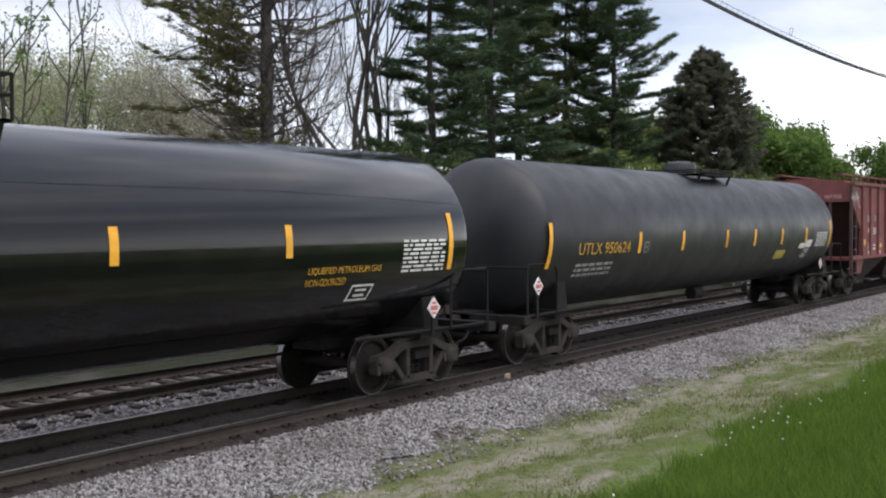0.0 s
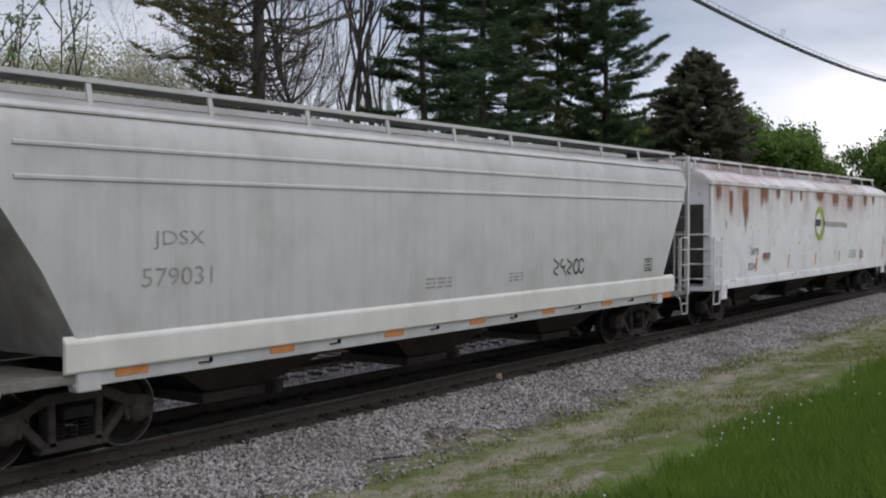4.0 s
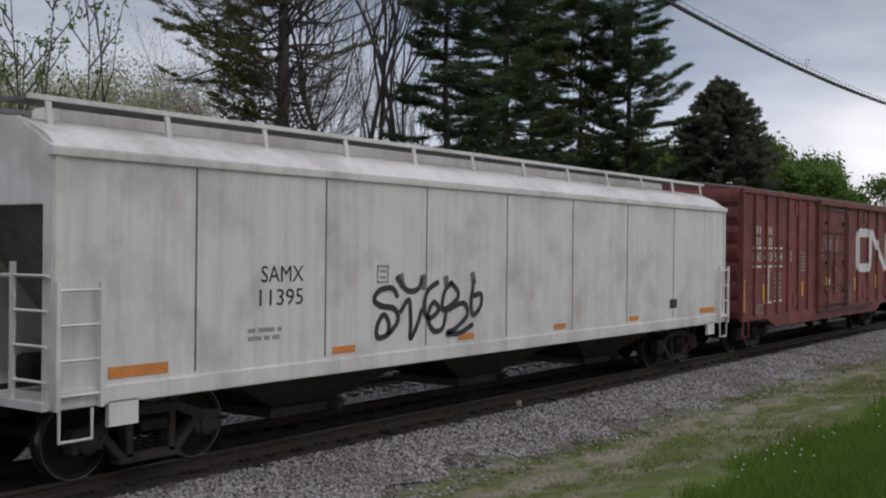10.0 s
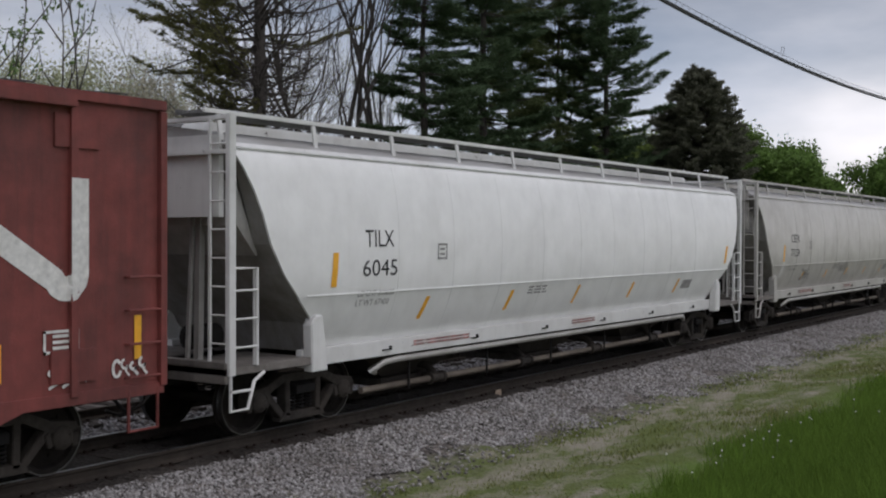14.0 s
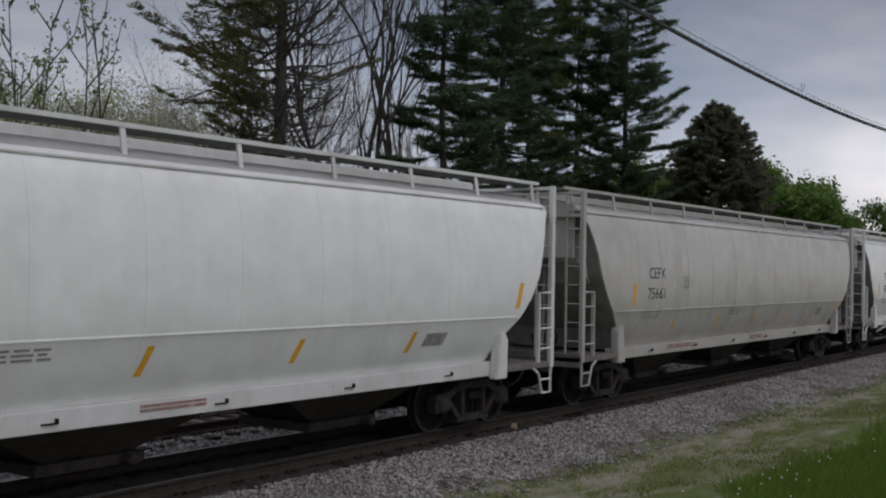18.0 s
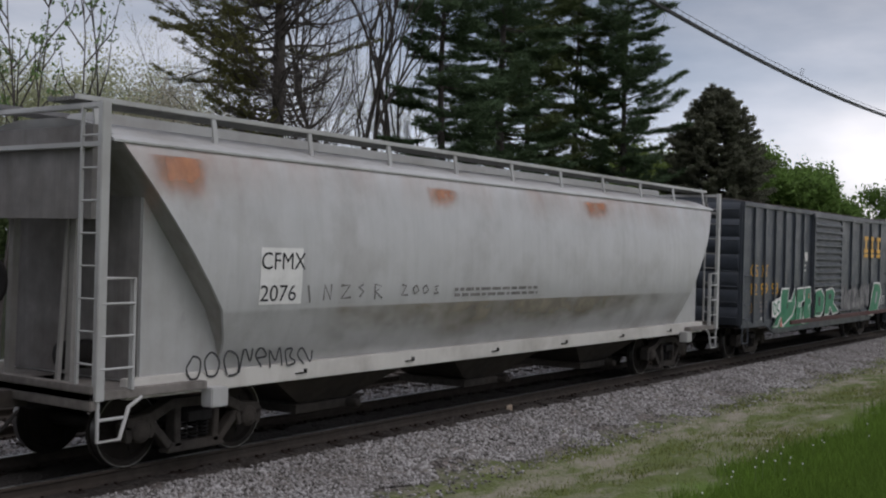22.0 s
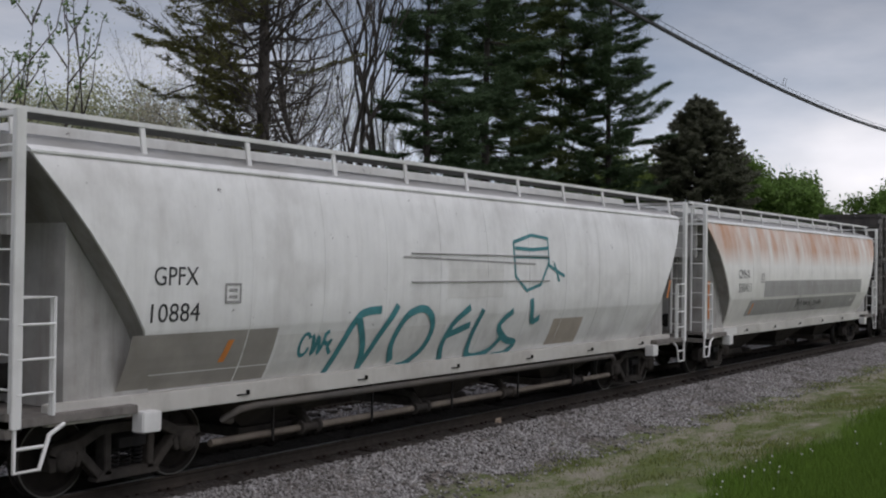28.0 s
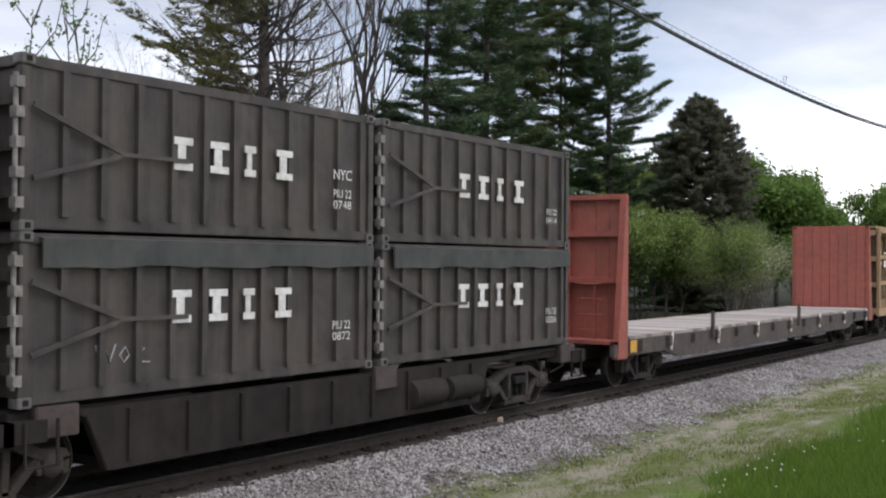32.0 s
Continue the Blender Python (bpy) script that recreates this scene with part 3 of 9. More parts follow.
class Car:
    """One car of the train; sl, sr: distance of its ends along the train, in metres behind the front of the first car."""

    def __init__(self, name, label, category, sl, sr, group=""):
        self.sl, self.sr, self.sc = sl, sr, (sl + sr) / 2
        self.ob = thing(name, label, category, group, m=pose((sl + sr) / 2, TRACK_Y, 0))
        self.surf = lambda z: 1.5
        CARS.append(self)

    def x(self, s):
        return s - self.sc

    def put(self, name, b, material, label="", smooth=0.0, bevel=0.0, under=None):
        return part(name, b, material, under or self.ob, label, smooth, bevel)

    # things laid on the near side --------------------------------------------------
    def laid(self, pts, lift=0.006):
        return [(self.x(s), -self.surf(z) - lift, z) for s, z in pts]

    def text(self, txt, s, z, h, material, w=None, slant=0.0, name="lettering", label="", lift=0.006):
        v, f = word(txt)
        k = (w / v[:, 0].max()) if w else h
        q = Build()
        q.add(self.laid([(s + a * k + slant * c * h, z + c * h) for a, c in v], lift), f)
        return self.put(name, q, material, label)

    def patches(self, items, material, name="marking", label="", lift=0.006):
        """Painted bars and panels: (s, z, width, height[, slant])."""
        if name not in ("small_stencil", "stencil_frame") and len(items) > 1:
            for it in items:
                self.patches([it], material, name, label, lift)
            return None
        b = Build()
        for it in items:
            s, z, w, h = it[:4]
            sl = it[4] if len(it) > 4 else 0.0
            n = max(1, int(h / 0.12))
            rows = []
            for i in range(n + 1):
                zz = z + h * i / n
                o = sl * h * i / n
                rows.append([(s + o, zz), (s + w + o, zz)])
            p = self.laid([q for r in rows for q in r], lift)
            b.add(p, [(2 * i, 2 * i + 1, 2 * i + 3, 2 * i + 2) for i in range(n)])
        return self.put(name, b, material, label)

    def stroke(self, path, width, material, name="marking", label="", lift=0.008):
        """A painted line along (s, z) points."""
        b = Build()
        self.line_into(b, path, width, lift)
        return self.put(name, b, material, label)

    def line_into(self, b, path, width, lift=0.008):
        p = [Vector(q).to_2d() for q in path]
        a = []
        for i, q in enumerate(p):
            d = (p[min(i + 1, len(p) - 1)] - p[max(i - 1, 0)])
            d = d.normalized() if d.length > 1e-6 else Vector((1, 0))
            nrm = Vector((-d.y, d.x)) * width / 2
            a += [tuple(q + nrm), tuple(q - nrm)]
        b.add(self.laid(a, lift), [(2 * i, 2 * i + 1, 2 * i + 3, 2 * i + 2) for i in range(len(p) - 1)])

    def brush(self, paths, width, material, label="sprayed graffiti tag", lift=0.009):
        """Sprayed strokes through the given points, softened into curves, as one tag."""
        b = Build()
        for j, path in enumerate(paths):
            n, soft = len(path), []
            for i in range(n - 1):
                p0, p1, p2, p3 = (Vector(path[max(0, min(n - 1, i + d))]) for d in (-1, 0, 1, 2))
                for k in range(5):
                    e = k / 5
                    soft.append(tuple(0.5 * (2 * p1 + (p2 - p0) * e + (2 * p0 - 5 * p1 + 4 * p2 - p3) * e * e + (3 * p1 - p0 - 3 * p2 + p3) * e ** 3)))
            self.line_into(b, soft + [path[-1]], width, lift + 0.0006 * j)
        return self.put("graffiti", b, material, label)

    def piece(self, s0, s1, z0, z1, n, fill, edge, seed, label, lift=0.009, width=0.05, lean=0.12):
        """Block graffiti that cannot be read: overlapping filled shapes with edges and inner cuts."""
        r = random.Random(seed)
        cw, h = (s1 - s0) / n, z1 - z0
        blobs, rims = Build(), Build()
        for i in range(n):
            c0 = s0 + cw * i
            zb, zt = z0 + h * r.uniform(0.0, 0.14), z1 - h * r.uniform(0.0, 0.2)
            ring = [(0.02, 0.0), (0.3, r.uniform(0.0, 0.1)), (0.45, r.uniform(0.1, 0.3)), (0.65, 0.02), (1.02, r.uniform(0.0, 0.12)), (r.uniform(0.9, 1.1), 0.5), (1.05, 1.0), (0.7, r.uniform(0.85, 1.0)), (0.5, r.uniform(0.65, 0.9)), (0.25, 1.0), (0.0, r.uniform(0.8, 0.95)), (r.uniform(-0.08, 0.1), 0.45)]
            pts = [(c0 + cw * (x + lean * (q - 0.5)), zb + (zt - zb) * q) for x, q in ring]
            off = lift + 0.001 * (i % 3)
            blobs.add(self.laid(pts, off), [tuple(range(len(pts)))])
            self.line_into(rims, pts + pts[:2], width, off + 0.0035)
            x, q = r.uniform(0.35, 0.6), r.uniform(0.3, 0.55)
            self.line_into(rims, [(c0 + cw * x, zb + (zt - zb) * q), (c0 + cw * (x + r.uniform(-0.15, 0.15)), zb + (zt - zb) * (q + 0.3))], width * 1.3, off + 0.0035)
        g = self.put("graffiti", blobs, fill, label)
        self.put("graffiti_edge", rims, edge, under=g)

    def end_text(self, txt, x, y, z, h, material, lift=0.006):
        """Small stencil on the end that faces forward."""
        v, f = word(txt)
        q = Build().add([(x - lift, y - a * h, z + e * h) for a, e in v], f)
        return self.put("end_lettering", q, material, "stencil on the end sheet")

    def tag(self, s0, s1, z0, z1, material, letters, width, seed, label="sprayed graffiti tag", lift=0.009):
        """Sprayed writing that cannot be read: loops and hooks in a band."""
        r = random.Random(seed)
        b = Build()
        cw, h = (s1 - s0) / letters, z1 - z0
        for i in range(letters):
            c0 = s0 + cw * i
            hh = h * r.uniform(0.7, 1.0)
            kind = r.choice((0, 1, 2, 3, 1, 3))
            c0 -= cw * r.uniform(0.0, 0.3)
            pts = []
            if kind == 0:
                for k in range(15):
                    a = 0.6 + k / 14 * 5.4
                    pts.append((c0 + cw * (0.5 + 0.42 * math.cos(a)), z0 + hh * (0.5 + 0.48 * math.sin(a))))
            elif kind == 1:
                knots = [(0.05, 0.9), (0.2, 0.1), (0.5, 0.85), (0.7, 0.08), (0.95, 0.95)]
                knots = [(x + r.uniform(-0.1, 0.1), z + r.uniform(-0.1, 0.1)) for x, z in knots]
                for i in range(4):
                    (xa, za), (xb, zb) = knots[i], knots[i + 1]
                    for k in range(6):
                        e = k / 6
                        pts.append((c0 + cw * 1.2 * (xa + (xb - xa) * e + 0.12 * math.sin(math.pi * e)), z0 + hh * (za + (zb - za) * (3 * e * e - 2 * e ** 3))))
            elif kind == 2:
                for k in range(16):
                    u = k / 15
                    pts.append((c0 + cw * (0.5 + 0.4 * math.sin(u * 9.0 + seed)), z0 + hh * (1 - u)))
            else:
                for k in range(12):
                    a = 1.6 + k / 11 * 4.4
                    pts.append((c0 + cw * (0.4 + 0.35 * math.cos(a)), z0 + hh * (0.72 + 0.26 * math.sin(a))))
                pts += [(c0 + cw * 0.55, z0 + hh * 0.3), (c0 + cw * 0.95, z0)]
            self.line_into(b, pts, width * r.uniform(0.7, 1.1), lift + 0.0007 * i)
        return self.put("graffiti", b, material, label)

    # running gear --------------------------------------------------------------------
    def gear(self, inset, coupler_z=0.85, trucks=None):
        """Trucks, couplers and air hoses."""
        hl = (self.sr - self.sl) / 2
        for x in trucks or (-hl + inset, hl - inset):
            truck(self.ob, x)
        steel = IRON()
        for s in (-1, 1):
            b = Build().box(s * (hl - 0.6), s * (hl + 0.42), -0.08, 0.08, coupler_z - 0.1, coupler_z + 0.1)
            b.prism_x([(-0.14, coupler_z - 0.15), (0.16, coupler_z - 0.15), (0.16, coupler_z + 0.15), (-0.14, coupler_z + 0.15)], s * (hl + 0.4), s * (hl + 0.68))
            b.box(s * (hl + 0.3), s * (hl + 0.45), -0.02, 0.02, coupler_z - 0.15, coupler_z + 0.3)
            self.put("coupler", b, steel, "rusty knuckle coupler", bevel=0.015)
            self.put("air_hose", Build().tube([(s * (hl + 0.1), -0.35, 0.75), (s * (hl + 0.3), -0.33, 0.55), (s * (hl + 0.55), -0.2, 0.42), (s * (hl + 0.7), -0.1, 0.5)], 0.025, 6), BLACK())

    def stripes(self, items, material=None):
        self.patches(items, material or paint("reflector_yellow", (0.9, 0.44, 0.03), 0.45, var=0.12, scale=9, bump=0, dirt=(0.25, 0.17, 0.08), dirt_amt=0.35), "reflective_stripe", "amber reflective safety stripe", 0.0085)


def ladder(b, x0, x1, y, z0, z1, n, r=0.014, post=0.03):
    for x in (x0, x1):
        b.bar((x, y, z0), (x, y, z1), post)
    for i in range(n):
        z = z0 + (z1 - z0) * (i + 0.5) / n
        b.tube([(x0, y, z), (x1, y, z)], r, 5)
    return b


# ---- tank cars ----
def tank_car(name, label, sl, sr, r, zc, shell, rails=False, low=False, ends=(0.35, 0.35), mid=0.0):
    c = Car(name, label, "tank car", sl, sr)
    hl = (sr - sl) / 2
    c.surf = lambda z: math.sqrt(max(0.04, r * r - (z - zc) ** 2))
    hd, body = 0.62, []
    th = hl - 0.35
    xl, xr = ends[0] - 0.35, ends[1] - 0.35
    for k in range(9):
        a = math.pi / 2 * k / 8
        body.append((max(0.02, r * math.sin(a)), -th + hd - hd * math.cos(a)))
    body = [(q, x + xl) for q, x in body] + [(r, -th * 0.5), (r, 0.0), (r, th * 0.5)] + [(q, -x - xr) for q, x in body[::-1]]
    tank = c.put("tank", Build().lathe_x(body, 0, zc, 64), shell, smooth=40)
    # weld seams round the shell
    for k in (range(-3, 4) if rails else ()):
        x = k * th * 0.26
        seams = Build().lathe_x([(r + 0.001, x - 0.02), (r + 0.005, x - 0.012), (r + 0.005, x + 0.012), (r + 0.001, x + 0.02)], 0, zc, 64, cap=False)
        c.put("weld_seam", seams, shell, under=tank, smooth=40)
    blk = BLACK()
    # bolsters, stub sills, saddles
    for s in (-1, 1):
        c.put("stub_sill", Build().box(s * (hl - 3.2), s * (hl + 0.05), -0.28, 0.28, 0.72, 1.0), blk, bevel=0.012)
        f = Build().box(s * (hl - 1.95), s * (hl - 1.35), -1.3, 1.3, 0.84, 1.0)
        for sy in (-1, 1):
            f.prism_x([(sy * 0.35, 0.95), (sy * 1.3, 0.98), (sy * 1.25, zc - 0.85), (sy * 1.0, zc - 1.1), (sy * 0.4, zc - r + 0.06)], s * (hl - 1.85), s * (hl - 1.45))
        c.put("saddle", f, blk, bevel=0.012)
        c.put("end_sill", Build().box(s * (hl - 0.2), s * (hl + 0.05), -1.45, 1.45, 0.82, 0.98), blk, bevel=0.012)
        # platform grab irons on the end
        g = Build()
        x = s * (hl - 0.15)
        for sy in (-1.4,):
            g.tube([(x - s * 1.1, sy, 0.95), (x - s * 1.1, sy, 1.75), (x - s * 0.95, sy, 1.9), (x - s * 0.05, sy, 1.9), (x, sy, 1.8), (x, sy, 0.95)], 0.022, 6)
        g.tube([(x, 1.4, 0.95), (x, 1.4, 1.85), (x, -1.4, 1.85)], 0.02, 6)
        c.put("grab_iron", g, blk, smooth=50)
    # side sill rail or bottom pipe with struts
    if rails:
        g = Build()
        z = 0.92
        g.tube([(-hl + 0.3, -1.42, z), (hl - 0.3, -1.42, z)], 0.035, 6)
        c.put("side_rail", g, blk, smooth=50)
        for k in range(-3, 4):
            x = k * hl * 0.27
            c.put("strut", Build().bar((x + 0.28, -1.42, z), (x - 0.05, -1.24, zc - 0.72), 0.07, 0.03), blk)
    else:
        for sx in (-1, 1):
            g = Build().tube([(sx * (hl - 3.6), -1.3, 0.98), (sx * (hl - 0.1), -1.34, 0.96)], 0.03, 6)
            c.put("side_rail", g, blk, smooth=50)
    # top works: protective bonnet, platform with rails
    dh = 0.6 if rails else 1.0
    d = Build().lathe_z([(0.42, zc + r - 0.03), (0.42, zc + r + 0.2 * dh), (0.38, zc + r + 0.28 * dh), (0.2, zc + r + 0.32 * dh), (0.02, zc + r + 0.32 * dh)], 0, 0, 24)
    c.put("dome", d, shell, smooth=40).matrix_basis = pose(mid, 0, 0)
    p = Build()
    w, zt = (1.15, zc + r + 0.03) if not rails else (1.0, zc + r + 0.06)
    for sy in (-1, 1):
        p.box(-w, w, sy * 0.62, sy * 1.0, zt - 0.12, zt - 0.08)
    p.box(-w, -w + 0.3, -1.0, 1.0, zt - 0.12, zt - 0.08).box(w - 0.3, w, -1.0, 1.0, zt - 0.12, zt - 0.08)
    for sx in (-1, 1):
        p.bar((sx * w * 0.9, -0.98, zt - 0.1), (sx * w * 0.9, -0.8, zc + r - 0.5), 0.05)
    c.put("platform", p, blk).matrix_basis = pose(mid, 0, 0)
    g = Build()
    hh = 0.12 if low else 0.5
    for x in (-w, -w / 3, w / 3, w):
        for sy in (-1, 1):
            g.tube([(x, sy * 1.0, zt - 0.1), (x, sy * 1.0, zt - 0.1 + hh)], 0.022, 6)
    for z in ((hh,) if rails else (hh, hh * 0.55)):
        g.tube([(-w, -1, zt - 0.1 + z), (w, -1, zt - 0.1 + z), (w, 1, zt - 0.1 + z), (-w, 1, zt - 0.1 + z), (-w, -1, zt - 0.1 + z)], 0.02, 6)
    c.put("platform_railing", g, blk, "black pipe railing round the top platform", smooth=50).matrix_basis = pose(mid, 0, 0)
    if rails:
        # ladder over the middle of the near side, following the shell
        q = Build()
        for dx in (-0.24, 0.24):
            pts = [(dx, -1.46, 0.5), (dx, -1.46, 1.2)]
            for k in range(9):
                a = radians(-14 + k * 9.5)
                pts.append((dx, -(r + 0.1) * math.cos(a), zc + (r + 0.1) * math.sin(a)))
            q.tube(pts, 0.03, 5)
        for k in range(9):
            z = 0.65 + k * 0.32
            y = -1.46 if z < zc - 0.1 else -(math.sqrt(max(0.1, (r + 0.1) ** 2 - (z - zc) ** 2)))
            q.tube([(-0.24, y, z), (0.24, y, z)], 0.016, 5)
        c.put("side_ladder", q, blk, "black side ladder up to the platform", smooth=50).matrix_basis = pose(mid, 0, 0)
        band = Build().lathe_x([(r + 0.002, -0.42), (r + 0.03, -0.4), (r + 0.03, 0.4), (r + 0.002, 0.42)], 0, zc, 64, cap=False)
        c.put("reinforcing_band", band, shell, under=tank, smooth=40).matrix_basis = pose(mid, 0, 0)
    c.gear(1.65)
    # brake cylinder and rigging under the belly
    u = Build().lathe_x([(0.02, -0.5), (0.16, -0.48), (0.16, 0.1), (0.1, 0.2), (0.03, 0.5)], -0.5, 0.8, 12)
    u.tube([(-hl + 2.2, 0.5, 0.62), (hl - 2.2, 0.5, 0.62)], 0.03, 6)
    c.put("brake_rigging", u, blk, smooth=40)
    return c


# ---- covered hoppers with curved sides ----
def hopper_profile(kind):
    """Side outline as (z, half width), from the sill up to the roof crown."""
    if kind == "curved":
        return [(1.08, 1.2), (1.2, 1.275), (1.35, 1.36), (1.5, 1.43), (1.65, 1.49), (1.84, 1.555), (1.9, 1.578), (2.2, 1.605), (2.6, 1.615), (3.0, 1.595), (3.3, 1.555), (3.55, 1.5), (3.75, 1.45), (3.84, 1.4), (3.88, 1.36), (3.98, 1.12), (4.08, 0.8), (4.13, 0.4)]
    return [(1.2, 1.50), (1.5, 1.53), (2.2, 1.55), (3.0, 1.55), (3.55, 1.53), (3.8, 1.47), (3.95, 1.36), (4.05, 1.15), (4.12, 0.8), (4.15, 0.4)]


def roof_works(c, hl, z_roof, z_board, y_board, metal, posts, hatch=True):
    """Running boards on stanchions along both sides of the roof, round hatches down the middle."""
    for sy in (-1, 1):
        b = Build()
        y = sy * y_board
        b.box(-hl, hl, y - sy * 0.04, y - sy * 0.06, z_board - 0.035, z_board + 0.01)
        b.box(-hl, hl, y - sy * 0.5 - 0.02, y - sy * 0.5 + 0.02, z_board - 0.03, z_board + 0.03)
        for k in range(int(hl * 2 / 0.3)):
            x = -hl + 0.15 + k * 0.3
            b.box(x - 0.012, x + 0.012, y - sy * 0.06, y - sy * 0.5, z_board - 0.02, z_board + 0.02)
        for k in range(1, 9):
            b.box(-hl, hl, y - sy * (0.04 + 0.05 * k), y - sy * (0.065 + 0.05 * k), z_board - 0.03, z_board + 0.012)
        # grating coloured dark to stand for its shaded underside
        rb = c.put("running_board", b, paint("grating_shaded_grey", (0.15, 0.148, 0.145), 0.7, 0.1, 0.25, 6), "steel grating walkway along the roof, its shaded underside painted dark")
        c.put("walkway_edge", Build().box(-hl, hl, y - 0.025, y + 0.02, z_board - 0.025, z_board + 0.03), metal, under=rb)
        n = posts
        for k in range(n):
            x = -hl + 0.25 + (2 * hl - 0.5) * k / (n - 1)
            s = Build().bar((x, y, z_board - 0.03), (x, y * 1.05, z_roof - 0.06), 0.07, 0.03)
            c.put("stanchion", s, metal, under=rb)
    if hatch:
        b = Build().box(-hl + 0.9, hl - 0.9, -0.3, 0.3, z_roof + 0.02, z_roof + 0.28)
        c.put("hatch_cover", b, metal, "long trough hatch along the roof", bevel=0.03)


def end_cage(c, s, hl, metal, slope, z_top, z_low=1.05, wide=1.5, low_rail=True):
    """Ladders, corner posts, platform and crossover steps of one end."""
    x = s * (hl - 0.1)
    for sy in (-1, 1):
        c.put("corner_post", Build().bar((x, sy * wide, 0.95), (x, sy * wide, z_top + 0.02), 0.12, 0.08), metal, bevel=0.008)
        c.put("ladder_rail", Build().bar((x - s * 0.45, sy * (wide - 0.02), z_low), (x - s * 0.45, sy * (wide - 0.02), 2.3), 0.05, 0.04), metal, bevel=0.008)
    for zz in (z_top - 0.02, z_top - 0.45):
        c.put("end_crossbar", Build().bar((x, -wide, zz), (x, wide, zz), 0.08, 0.06), metal, bevel=0.008)
    for sy in (-1, 1):
        q = Build()
        for k in range(3):
            z = 1.3 + k * 0.36
            q.tube([(x, sy * (wide + 0.03), z), (x - s * 0.45, sy * (wide + 0.03), z)], 0.016, 5)
        for k in range(8):
            z = 1.35 + k * 0.36
            q.tube([(x + s * 0.03, sy * wide, z), (x + s * 0.03, sy * (wide - 0.34), z)], 0.014, 5)
        q.bar((x + s * 0.03, sy * (wide - 0.34), 1.0), (x + s * 0.03, sy * (wide - 0.34), z_top), 0.035)
        c.put("ladder", q, metal, smooth=50)
        st = Build()
        st.tube([(x, sy * wide, 1.0), (x, sy * wide, 0.5), (x - s * 0.3, sy * wide, 0.5), (x - s * 0.42, sy * wide, 0.85), (x - s * 0.6, sy * wide, 0.95)], 0.025, 6)
        st.tube([(x, sy * wide, 0.74), (x - s * 0.35, sy * wide, 0.74)], 0.02, 6)
        c.put("sill_step", st, metal, smooth=50)
        if low_rail:
            h = Build()
            xx = x - s * 0.45
            h.tube([(x, sy * (wide + 0.02), 2.3), (xx, sy * (wide + 0.02), 2.3), (xx, sy * (wide + 0.02), 1.05)], 0.022, 6)
            c.put("handrail", h, metal, smooth=50)
    p = Build().box(x - s * 1.6, x + s * 0.1, -wide, wide, 0.95, 1.05)
    p.box(x - s * 0.02, x + s * 0.1, -wide, wide, 0.85, 1.12)
    c.put("end_platform", p, paint("platform_grime", (0.17, 0.155, 0.14), 0.8, 0, 0.3, 5, (0.06, 0.048, 0.04), 0.7, 0.5), "grimy end platform", bevel=0.01)
    # slope sheet braces and brake gear
    for sy in (-0.6, 0.6):
        c.put("end_brace", Build().bar((x - s * 0.3, sy, 1.0), (x - s * 0.35, sy, z_top - 0.4), 0.09), slope)
    c.put("brake_rod", Build().bar((x - s * 0.2, -0.5, 1.05), (x - s * 0.35, -0.5, z_top - 0.5), 0.05), slope)
    k = Build().lathe_x([(0.02, x - s * 0.9), (0.17, x - s * 0.85), (0.17, x - s * 0.35), (0.02, x - s * 0.3)], -0.35, 1.35, 14)
    c.put("brake_cylinder", k, BLACK(), smooth=40)
    k = Build().lathe_x([(0.27, x + s * 0.02), (0.29, x + s * 0.04), (0.27, x + s * 0.06), (0.25, x + s * 0.04)], 0.45, 2.2, 20)
    c.put("hand_brake_wheel", k, BLACK(), smooth=40)


def hopper_bays(c, hl, n, x_in, material, z_top=1.1, pipe=None):
    """Discharge bays under the car."""
    span = 2 * (hl - x_in)
    for k in range(n):
        x = -hl + x_in + span * (k + 0.5) / n
        w = span / n
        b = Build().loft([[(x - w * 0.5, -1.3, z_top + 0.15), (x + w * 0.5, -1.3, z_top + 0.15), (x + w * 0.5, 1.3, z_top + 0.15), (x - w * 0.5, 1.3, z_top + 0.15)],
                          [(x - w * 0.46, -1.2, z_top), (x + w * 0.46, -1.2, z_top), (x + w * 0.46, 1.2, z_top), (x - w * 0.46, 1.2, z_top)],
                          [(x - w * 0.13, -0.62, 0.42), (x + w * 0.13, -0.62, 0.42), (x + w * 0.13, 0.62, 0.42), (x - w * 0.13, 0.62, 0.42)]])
        bay = c.put("hopper_bay", b, material, "dusty hopper bay below the side sill, painted dark for shade")
        o = Build().box(x - w * 0.17, x + w * 0.17, -0.72, 0.72, 0.3, 0.43)
        o.lathe_y([(0.04, -0.95), (0.07, -0.9), (0.07, -0.7), (0.04, -0.68)], x + w * 0.1, 0.36, 10)
        c.put("outlet_gate", o, IRON(), under=bay, bevel=0.01)
    c.put("centre_sill", Build().box(-hl + 0.2, hl - 0.2, -0.2, 0.2, 0.72, 1.05), BLACK())


